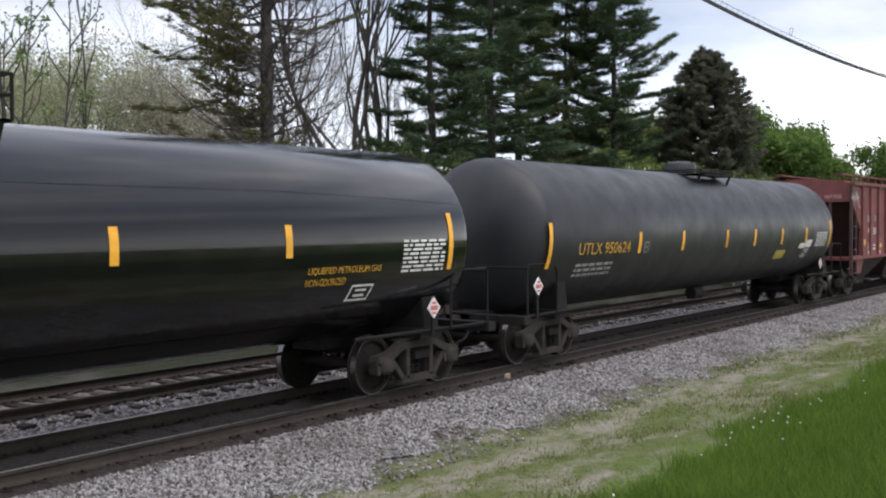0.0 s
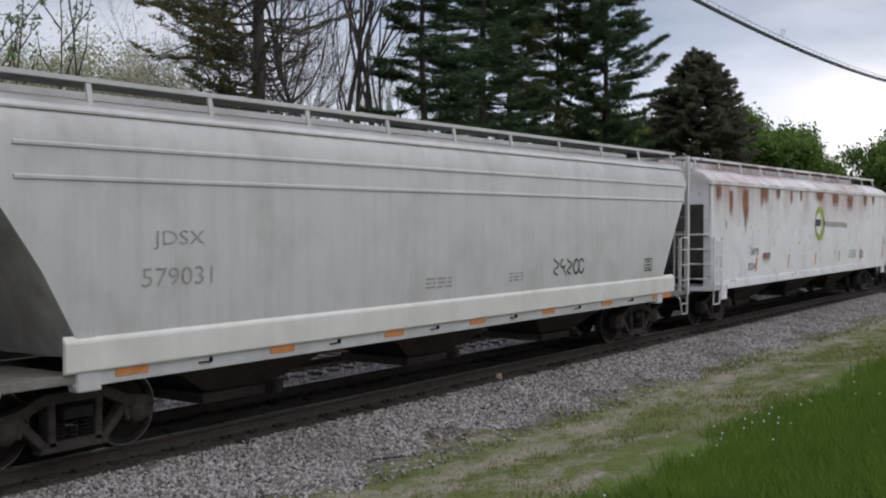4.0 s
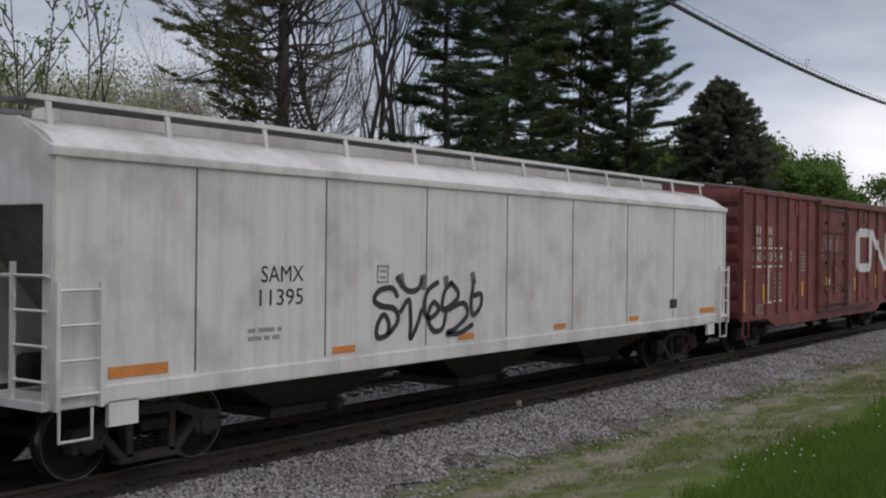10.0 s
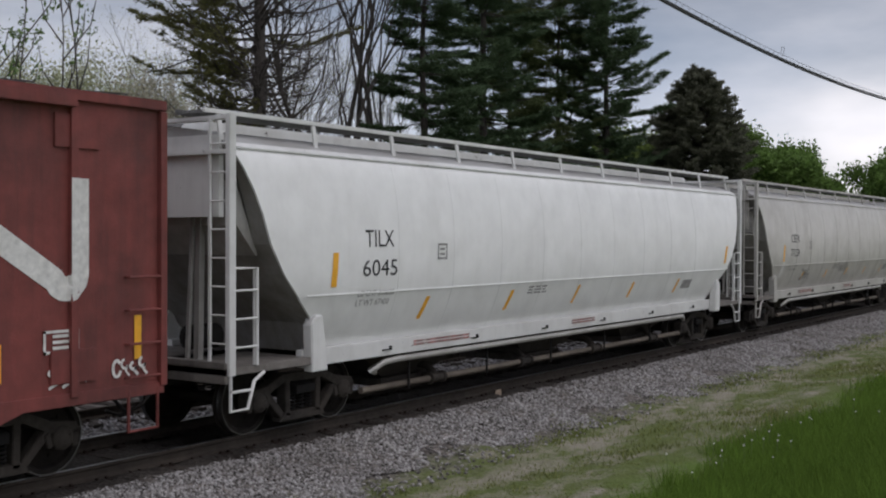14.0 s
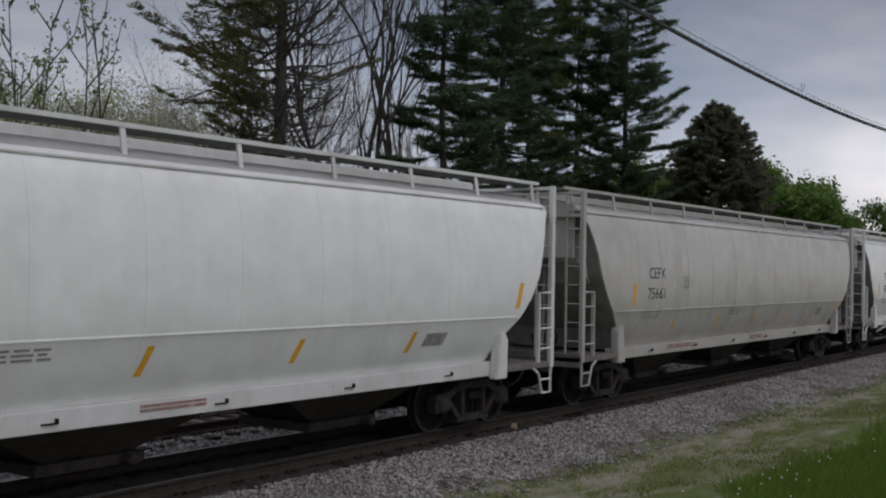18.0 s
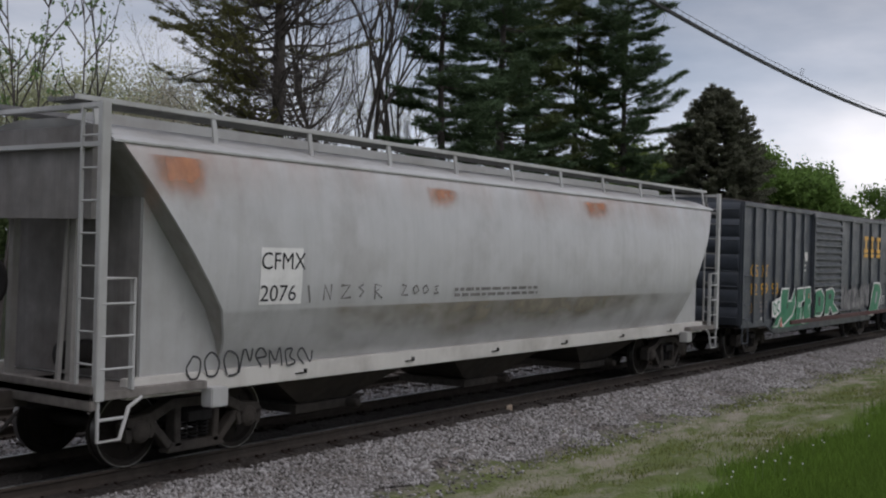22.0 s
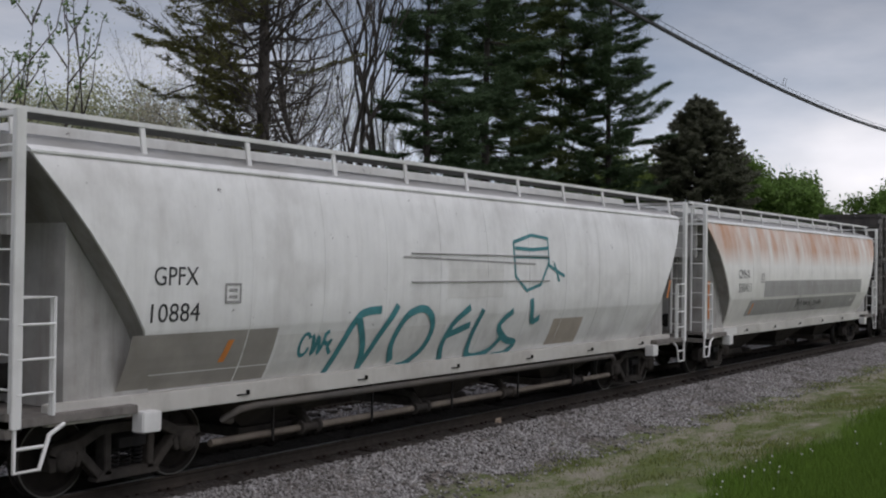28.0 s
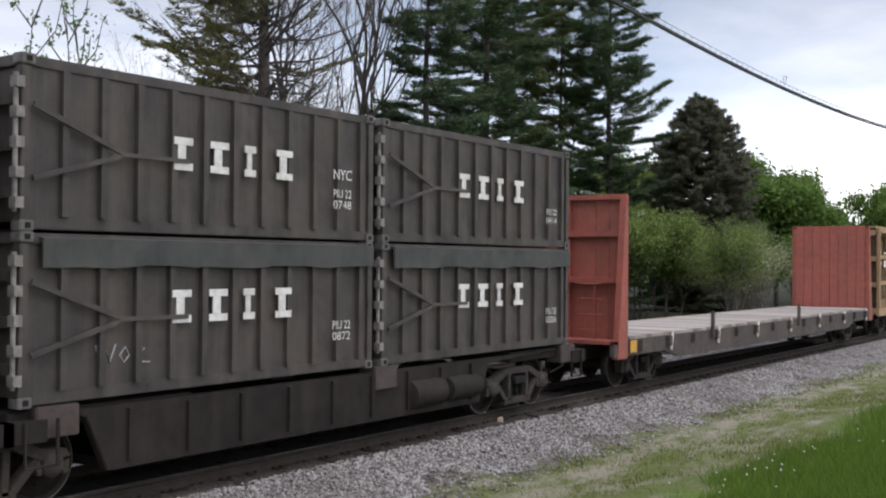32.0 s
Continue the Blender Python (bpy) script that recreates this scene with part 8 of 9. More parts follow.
    c.brush(([(354.33, 2.05), (354.11, 2.14), (353.93, 2.08), (353.88, 1.9), (354.03, 1.73), (354.23, 1.73), (354.38, 1.86)], [(355.14, 2.08), (354.94, 2.01), (354.5, 2.0), (354.36, 1.9)], [(354.59, 2.08), (354.49, 1.87), (354.39, 1.69)], [(355.75, 1.96), (355.42, 1.93), (355.11, 1.92)], [(355.3, 2.07), (355.21, 1.84), (354.98, 1.53)], [(355.59, 1.91), (355.88, 1.46), (356.04, 1.76), (356.09, 2.03), (355.86, 2.0), (355.84, 1.92)], [(356.24, 1.94), (356.53, 1.5), (356.72, 1.86)], [(356.85, 2.03), (356.83, 1.77), (356.63, 1.49)], [(356.8, 1.68), (357.07, 1.87), (356.89, 1.96)], [(357.72, 2.05), (357.39, 1.93), (357.26, 1.66), (357.42, 1.54), (357.71, 1.57)], [(358.01, 2.0), (358.24, 1.75), (357.96, 1.58)], [(358.24, 1.75), (358.5, 1.96), (358.55, 1.65)], [(359.0, 2.02), (358.69, 2.02), (358.74, 1.83), (358.57, 1.62), (358.26, 1.37)], [(358.57, 1.62), (359.23, 1.31)], [(359.22, 1.66), (359.3, 1.93), (359.63, 1.85), (359.4, 1.56), (359.87, 1.22)], [(359.87, 2.12), (359.81, 1.74), (360.06, 1.47)], [(360.58, 1.92), (360.21, 1.91), (360.44, 1.74), (360.93, 1.8), (360.84, 1.54)], [(361.17, 1.63), (361.41, 1.9), (361.53, 1.62)]), 0.042, MARKER, "long row of thin dark painted letters")
    c.brush(([(352.55, 2.19), (352.64, 2.22), (352.71, 2.18), (352.67, 2.1), (352.57, 2.12)], [(353.0, 1.87), (352.99, 1.7), (353.03, 1.61), (353.17, 1.76), (353.2, 1.86)], [(353.3, 1.85), (353.23, 1.74), (353.31, 1.61), (353.47, 1.63), (353.45, 1.79), (353.3, 1.85)], [(353.52, 1.88), (353.53, 1.7), (353.34, 1.52)], [(353.48, 1.61), (353.78, 1.46), (353.75, 1.71)], [(353.09, 1.83), (353.24, 1.58), (353.09, 1.42)]), 0.035, BLK, "small black looped tag")
    body = c.surf
    c.surf = lambda z: c.sill
    for s, w, m in ((350.9, 0.8, GRY), (354.2, 1.5, REDW), (356.8, 1.0, GRY), (358.8, 0.9, GRY)):
        lines(c, s, 0.99, w, 0.1, 2, m, 107)
    c.surf = body
    dashes(c, [(348.47, 1.43, 0.1, 0.3), (350.96, 1.43, 0.1, 0.28), (362.6, 2.0, 0.1, 0.4)], ORG, 0.3)
    c = hop_g2
    c.brush(([(370.6, 1.12), (370.75, 1.55), (371.0, 1.95), (371.5, 2.02)], [(371.0, 1.9), (371.25, 1.5), (371.35, 1.15)], [(371.35, 1.15), (371.55, 1.6), (371.9, 2.08)],
                 [(372.1, 1.2), (371.95, 1.5), (372.15, 1.9), (372.6, 2.0), (372.9, 1.75), (372.85, 1.4), (372.55, 1.15), (372.3, 1.1)], [(373.9, 2.0), (373.5, 1.75), (373.35, 1.4), (373.5, 1.12)], [(373.4, 1.55), (374.0, 1.7)],
                 [(374.3, 1.95), (374.15, 1.5), (374.3, 1.15), (374.9, 1.2), (375.2, 1.5)], [(375.3, 1.9), (374.95, 1.65), (375.3, 1.4), (375.7, 1.3), (375.5, 1.12), (375.1, 1.1)], [(375.9, 2.1), (376.05, 1.7), (376.3, 1.75)]), 0.12, TEAL, "large teal brushed letters", 0.012)
    c.tag(369.9, 370.6, 1.42, 1.85, TEAL, 3, 0.06, 108)
    b = Build()
    for path in ([(375.25, 3.1), (375.3, 2.5), (375.7, 2.25), (376.2, 2.35), (376.5, 2.75), (376.5, 3.2), (375.9, 3.24), (375.25, 3.1)], [(375.3, 3.0), (375.9, 2.98), (376.5, 3.02)], [(375.3, 2.85), (376.5, 2.85)], [(376.5, 2.7), (377.1, 2.5)], [(376.7, 2.75), (376.9, 2.4)]):
        c.line_into(b, path, 0.06, 0.01)
    c.put("graffiti", b, TEAL, "teal line drawing of a shield shape")
    c.patches([(373.2, 2.15, 1.7, 0.6), (369.4, 1.12, 3.9, 0.62), (366.9, 1.06, 1.7, 0.06)], PALE, "repaint_panel", lift=0.004)
    c.patches([(376.9, 1.2, 1.2, 0.5)], paint("repaint_tan", (0.4, 0.35, 0.29), 0.65, var=0.1, scale=4, bump=0), "repaint_panel", lift=0.005)
    for z in (2.86, 2.42):
        c.put("side_wire", Build().tube([(c.x(372.2), -c.surf(z) - 0.02, z), (c.x(376.5), -c.surf(z) - 0.02, z)], 0.012, 5), GRY)
    c.stroke([(372.0, 2.8), (373.0, 2.78), (376.0, 2.72)], 0.03, GRY, "scratch")
    dashes(c, [(368.4, 1.44, 0.1, 0.28), (382.0, 2.0, 0.1, 0.4)], ORG, 0.3)
    c = hop_m
    c.text("CMHX", 386.73, 2.42, 0.23, BLK, 0.85)
    c.text("550411", 386.74, 2.06, 0.23, BLK, 0.98)
    framed(c, 388.53, 2.3, 0.25, 0.25, GRY, 2)
    c.patches([(388.85, 1.9, 10.6, 0.45), (387.7, 1.4, 11.2, 0.42, 0.3)], GREYP, "repaint_panel", "grey touch-up paint along the belly")
    c.brush(([(392.28, 1.91), (392.12, 1.73), (392.04, 1.58), (391.97, 1.46)], [(392.12, 1.75), (392.22, 1.76), (392.15, 1.57), (392.24, 1.61)], [(392.25, 1.62), (392.28, 1.7), (392.34, 1.6), (392.38, 1.69), (392.43, 1.61)], [(392.42, 1.67), (392.45, 1.52), (392.46, 1.44), (392.57, 1.43), (392.7, 1.56)], [(392.49, 1.66), (392.56, 1.74), (392.56, 1.64), (392.5, 1.62)], [(392.76, 1.76), (392.73, 1.57)], [(392.77, 1.63), (392.85, 1.69), (392.92, 1.63), (392.84, 1.58)], [(392.95, 1.58), (392.96, 1.68), (393.03, 1.6), (393.04, 1.69), (393.1, 1.59)], [(393.15, 1.59), (393.15, 1.69), (393.25, 1.59)], [(393.33, 1.74), (393.4, 1.54)], [(393.48, 1.69), (393.38, 1.63), (393.57, 1.59), (393.72, 1.49)], [(393.84, 1.73), (393.74, 1.56), (393.91, 1.56)], [(393.94, 1.55), (393.95, 1.69), (394.07, 1.55)], [(394.08, 1.56), (394.03, 1.69), (394.16, 1.64), (394.11, 1.56)], [(394.17, 1.68), (394.26, 1.61), (394.3, 1.68), (394.27, 1.49), (393.86, 1.45)], [(394.39, 1.7), (394.41, 1.59)], [(394.49, 1.58), (394.45, 1.71), (394.54, 1.69), (394.49, 1.64), (394.6, 1.59)], [(394.62, 1.59), (394.63, 1.7), (394.71, 1.59)]), 0.026, BLK, "running black script tag", 0.012)
    dashes(c, [(388.0, 1.45, 0.1, 0.3)], ORG, 0.3)
    framed(c, 398.25, 1.62, 0.45, 0.25, WHT, 3)
    c.put("end_stripe", Build().box(c.x(385.4), c.x(385.52), -1.285, -1.272, 1.4, 2.35), ORG, "orange reflector strip")
    c.put("sill_patch", Build().box(c.x(386.3), c.x(387.3), -c.sill - 0.012, -c.sill - 0.002, 0.94, 1.12), PALE)
    flat_1.patches([(431.6, 0.82, 0.32, 0.26)], YEL, "reflective_stripe", "yellow reflector on the end sill", 0.03)

    # containers: name blocks and numbers
    nums = ("PIU 22", "0215", "PIU 22", "0635", "PIU 22", "0530", "PIU 22", "0451", "PIU 22", "0872", "PIU 22", "0748", "PIU 22", "0326", "PIU 22", "0414")
    for i, (ob, s, z) in enumerate(BOXES):
        y = -1.24
        zz = 0.83 if i % 2 == 0 else 0.8
        for k, w in enumerate((0.3, 0.31, 0.2, 0.31)):
            b = Build()
            x = -0.93 + 0.6 * k
            for q in ((x, zz, w, 0.09), (x, zz + 0.31, w, 0.09), (x + w * 0.2, zz + 0.092, w * 0.42, 0.216)):
                b.box(q[0], q[0] + q[2], y - 0.006, y - 0.0 + 0.01, q[1], q[1] + q[3])
            part("painted_name_block", b, WHT, ob, "plain white painted block")
        if i % 4 == 1:
            v, f = word("NYC")
            q = Build().add([(2.05 + a * 0.4 / v[:, 0].max(), y - 0.004, 0.88 + cc * 0.15) for a, cc in v], f)
            part("lettering", q, WHT, ob)
        for k in range(2):
            v, f = word(nums[2 * i + k])
            q = Build().add([(2.05 + a * 0.4 / v[:, 0].max(), y - 0.004, 0.62 - 0.16 * k + cc * 0.12) for a, cc in v], f)
            part("number", q, WHT, ob)
        if i == 4:
            q = Build()
            for a in ([(-2.0, 0.62), (-1.95, 0.42), (-1.85, 0.55), (-1.8, 0.42), (-1.72, 0.62)], [(-1.65, 0.5), (-1.58, 0.58), (-1.52, 0.48), (-1.6, 0.4), (-1.66, 0.5)], [(-1.45, 0.42), (-1.3, 0.55), (-1.42, 0.6), (-1.44, 0.4), (-1.22, 0.38)]):
                q.tube([(x, -1.175, z) for x, z in a], 0.012, 4)
            part("graffiti", q, SIL, ob, "thin silver scrawl on the container wall")


decorate()


# ---- trees beyond the line ----
def bearing(off, y):
    """Ground place at depth y, off degrees from the line of the first look."""
    return y * math.tan(radians(55.24 + off)), y


BARK = paint("bark_grey_brown", (0.065, 0.056, 0.049), 0.95, 0, 0.3, 6, (0.09, 0.078, 0.066), 0.5, bump=0.6, bump_scale=12)
BARK_D = paint("bark_dark", (0.06, 0.05, 0.044), 0.95, 0, 0.3, 6, bump=0.6, bump_scale=12)
BARK_P = paint("bark_pale", (0.16, 0.142, 0.12), 0.95, 0, 0.25, 6, bump=0.5, bump_scale=12)


def needles(centres, dirs, n, length, width, rng, spread=0.8, plate=1.0):
    """Sprays of thin needles: n to a spray, round the given directions."""
    k = len(centres)
    c = np.repeat(centres, n, axis=0)
    d = np.repeat(dirs, n, axis=0) + rng.normal(0, spread, (k * n, 3)) * (1, 1, plate)
    c = c + rng.normal(0, length * 0.4, (k * n, 3)) * (1, 1, plate * 0.6)
    d /= np.linalg.norm(d, axis=1, keepdims=True) + 1e-9
    side = np.cross(d, rng.normal(0, 1, (k * n, 3)))
    side /= np.linalg.norm(side, axis=1, keepdims=True) + 1e-9
    ln = rng.uniform(0.6, 1.2, (k * n, 1)) * length
    v = np.stack([c - side * width / 2, c + side * width / 2, c + d * ln], 1).reshape(-1, 3)
    return v, np.arange(len(v)).reshape(-1, 3)


def leaves(centres, n, size, scatter, rng):
    """Loose leaves, as small bent quads scattered round the twig tips."""
    k = len(centres) * n
    c = np.repeat(centres, n, axis=0) + rng.normal(0, scatter, (k, 3))
    a = rng.normal(0, 1, (k, 3))
    a /= np.linalg.norm(a, axis=1, keepdims=True)
    b = np.cross(a, rng.normal(0, 1, (k, 3)))
    b /= np.linalg.norm(b, axis=1, keepdims=True) + 1e-9
    s = rng.uniform(0.6, 1.3, (k, 1)) * size
    v = np.stack([c - a * s, c + b * s * 0.45, c + a * s, c - b * s * 0.45], 1).reshape(-1, 3)
    return v, np.arange(len(v)).reshape(-1, 4)


def conifer(name, label, at, height, trunk_r, crown, z0, gap, per, foliage, bark, seed, lift=8.0, tip_up=0.2, spray=(7, 0.2, 0.035), bare=0.25, lush=lambda z, a: 1.0, twig=0.55, lean=0.0, step=0.26, up=10.0, sag=0.1, wild=0.5, twigs=False, slope=lambda a: 0.0, flat=0.3, jit=12.0, plate=1.0, shift=0.25, curl=0.5, wander=0.05):
    """A conifer: trunk, whorled limbs, sprays of needles on side twigs. crown(u): limb length at height share u."""
    rng = random.Random(seed)
    nr = np.random.default_rng(seed)
    ob = thing(name, label, "tree", m=pose(at[0], at[1], float(ground_z(at[0], at[1])) - 0.1))
    tp = [(lean * (z / height) ** 2 + 0.06 * math.sin(z * 0.7 + seed), 0.06 * math.cos(z * 0.5), z) for z in np.linspace(0, height, 14)]
    part("trunk", Build().tube(tp, [trunk_r * (1 - 0.93 * z / height) + 0.01 for _, _, z in tp], 10), bark, ob, smooth=60)
    limbs, cs, ds = Build(), [], []
    z = z0
    while z < height - 0.3:
        u = (z - z0) / (height - z0)
        turn = rng.uniform(0, 6.28)
        for k in range(per):
            a = turn + 6.283 * k / per + rng.uniform(-0.35, 0.35)
            ln = crown(u) * rng.uniform(1.0 - wild, 1.15)
            if ln < 0.25:
                continue
            rise = math.tan(radians(lift + slope(a) + rng.uniform(-jit, jit) + up * u))
            pts = []
            bend = rng.uniform(-curl, curl)
            drift = 0.0
            zz = z + rng.uniform(-shift, shift)
            m = 6
            x0 = lean * (z / height) ** 2
            for i in range(m + 1):
                q = i / m
                r = ln * q
                aa = a + bend * q
                drift += rng.uniform(-wander, wander)
                pts.append(Vector((x0 + r * math.cos(aa), r * math.sin(aa), zz + r * rise - sag * ln * math.sin(q * 3.1) + tip_up * ln * q * q + drift)))
            r0 = min(trunk_r * 0.4, 0.016 + 0.008 * ln)
            limbs.tube(pts, [r0 * (1 - 0.85 * i / m) + 0.004 for i in range(m + 1)], 4, cap=False)
            s = bare * ln
            leafy = rng.random() < lush(z, a)
            while s < ln:
                q = s / ln * m
                i = min(int(q), m - 1)
                p = pts[i].lerp(pts[i + 1], q - i)
                d = (pts[i + 1] - pts[i]).normalized()
                for sd in (-1, 1):
                    tl = twig * (0.35 + 0.65 * (1 - s / ln)) * rng.uniform(0.6, 1.2) * min(1.0, ln / 1.6)
                    out = (d + sd * d.cross(Vector((0, 0, 1))) * rng.uniform(0.6, 1.2) + Vector((0, 0, rng.uniform(-0.1, flat)))).normalized()
                    if twigs:
                        e = p + out * tl * 1.2
                        limbs.tube([p, p + out * tl * 0.5 + Vector((0, 0, -0.03)), e], [0.009, 0.007, 0.003], 3, cap=False)
                        for f in (0.4, 0.75):
                            o = p.lerp(e, f)
                            limbs.tube([o, o + (out + Vector((rng.uniform(-0.8, 0.8), rng.uniform(-0.8, 0.8), rng.uniform(-0.5, 0.4)))) * tl * 0.4], [0.008, 0.004], 3, cap=False)
                    if leafy:
                        for f in (0.3, 0.65, 1.0):
                            cs.append(p + out * tl * f)
                            ds.append(out)
                s += step * rng.uniform(0.7, 1.3)
            if leafy:
                cs.append(pts[-1])
                ds.append((pts[-1] - pts[-2]).normalized())
        z += gap * rng.uniform(0.8, 1.2)
    tagged(part("branchwork", limbs, bark, ob), kind="stuff")
    n, ln, w = spray
    v, f = needles(np.array(cs), np.array(ds), n, ln, w, nr, plate=plate)
    tagged(part("foliage", fast_mesh("foliage", v, f, foliage), foliage, ob), kind="stuff")
    return ob


def broadleaf(name, label, at, height, trunk_r, spread, foliage, bark, seed, fork=0.3, levels=5, limbs=4, leaf=(6, 0.09, 0.22), upright=0.6, twig_keep=1.0, lean=(0, 0), category="tree", stems=1, leans=()):
    """A deciduous tree: forking limbs down to twigs, loose leaves round the twig ends."""
    rng = random.Random(seed)
    nr = np.random.default_rng(seed)
    ob = thing(name, label, category, m=pose(at[0], at[1], float(ground_z(at[0], at[1])) - 0.1))
    trunk, wood, tips = Build(), Build(), []

    def grow(p, d, ln, r, lv):
        pts = [p]
        m = 7 if lv == levels else 4 if lv > 2 else 3
        q = p
        dd = d
        for i in range(m):
            dd = (dd + Vector((rng.uniform(-1, 1), rng.uniform(-1, 1), rng.uniform(-0.6, 0.9))) * (0.1 if lv == levels else 0.2)).normalized()
            q = q + dd * ln / m
            pts.append(q)
        (trunk if lv == levels else wood).tube(pts, [r * (1 - 0.45 * i / m) for i in range(m + 1)], 8 if lv == levels else (5 if lv > 2 else 3), cap=False)
        if lv <= 2:
            tips.extend(pts[2:])
        if lv == 0:
            return
        n = limbs if lv >= levels - 1 else rng.choice((2, 3, 3))
        for k in range(n):
            if lv <= 2 and rng.random() > twig_keep:
                continue
            at_q = 1.0 if k == 0 else rng.uniform(0.45, 1.0)
            i = min(m - 1, int(at_q * m))
            o = pts[i].lerp(pts[i + 1], at_q * m - i)
            a = rng.uniform(0, 6.283)
            side = Vector((math.cos(a), math.sin(a), 0))
            nd = (dd * (1.0 if k == 0 else 0.75) + side * rng.uniform(0.45, 0.95) * spread + Vector((0, 0, upright * rng.uniform(0.1, 0.7)))).normalized()
            grow(o, nd, ln * rng.uniform(0.62, 0.82), r * (0.62 if k == 0 else 0.5), lv - 1)

    for s in range(stems):
        base = Vector((rng.uniform(-0.5, 0.5), rng.uniform(-0.5, 0.5), 0)) if stems > 1 else Vector((0, 0, 0))
        d = Vector((lean[0] + (rng.uniform(-0.4, 0.4) if stems > 1 else 0), lean[1], 1)).normalized()
        if leans:
            d, base = Vector((0.57 * leans[s], -0.82 * leans[s], 1)).normalized(), Vector((0.57, -0.82, 0)) * leans[s] * 1.2
        grow(base, d, height * fork * 1.45, trunk_r, levels)
    part("trunk", trunk, bark, ob, smooth=60)
    tagged(part("branchwork", wood, bark, ob), kind="stuff")
    if leaf[0]:
        v, f = leaves(np.array(tips), leaf[0], leaf[1], leaf[2], nr)
        tagged(part("foliage", fast_mesh("foliage", v, f, foliage), foliage, ob), kind="stuff")
    return ob


def sapling(at, height, seed, foliage, bark):
    """A slim pole of new growth with tufts of leaves at its tips."""
    rng = random.Random(seed)
    nr = np.random.default_rng(seed)
    ob = thing("sapling", "slim sapling with tufts of new leaves at its tips", "tree", "saplings", m=pose(at[0], at[1], float(ground_z(at[0], at[1])) - 0.1))
    pts = [Vector((0.12 * math.sin(z * 0.6 + seed), 0.1 * math.cos(z * 0.8 + seed), z)) for z in np.linspace(0, height, 9)]
    part("trunk", Build().tube(pts, [0.055 * (1 - 0.8 * i / 8) for i in range(9)], 6), bark, ob, smooth=60)
    b, tips = Build(), [pts[-1]]
    for k in range(11):
        i = 3 + k * 5 // 11
        p = pts[i].lerp(pts[min(8, i + 1)], rng.random())
        a = rng.uniform(0, 6.28)
        ln = rng.uniform(0.7, 1.9)
        q = p + Vector((math.cos(a) * ln * 0.4, math.sin(a) * ln * 0.4, ln * 0.55))
        e = q + Vector((math.cos(a) * ln * 0.1, math.sin(a) * ln * 0.1, ln * 0.5))
        b.tube([p, q, e], [0.022, 0.016, 0.008], 4)
        tips.append(e)
        if rng.random() < 0.6:
            tips.append(q)
    tagged(part("branchwork", b, bark, ob), kind="stuff")
    v, f = leaves(np.array(tips), 12, 0.075, 0.09, nr)
    tagged(part("foliage", fast_mesh("foliage", v, f, foliage), foliage, ob), kind="stuff")


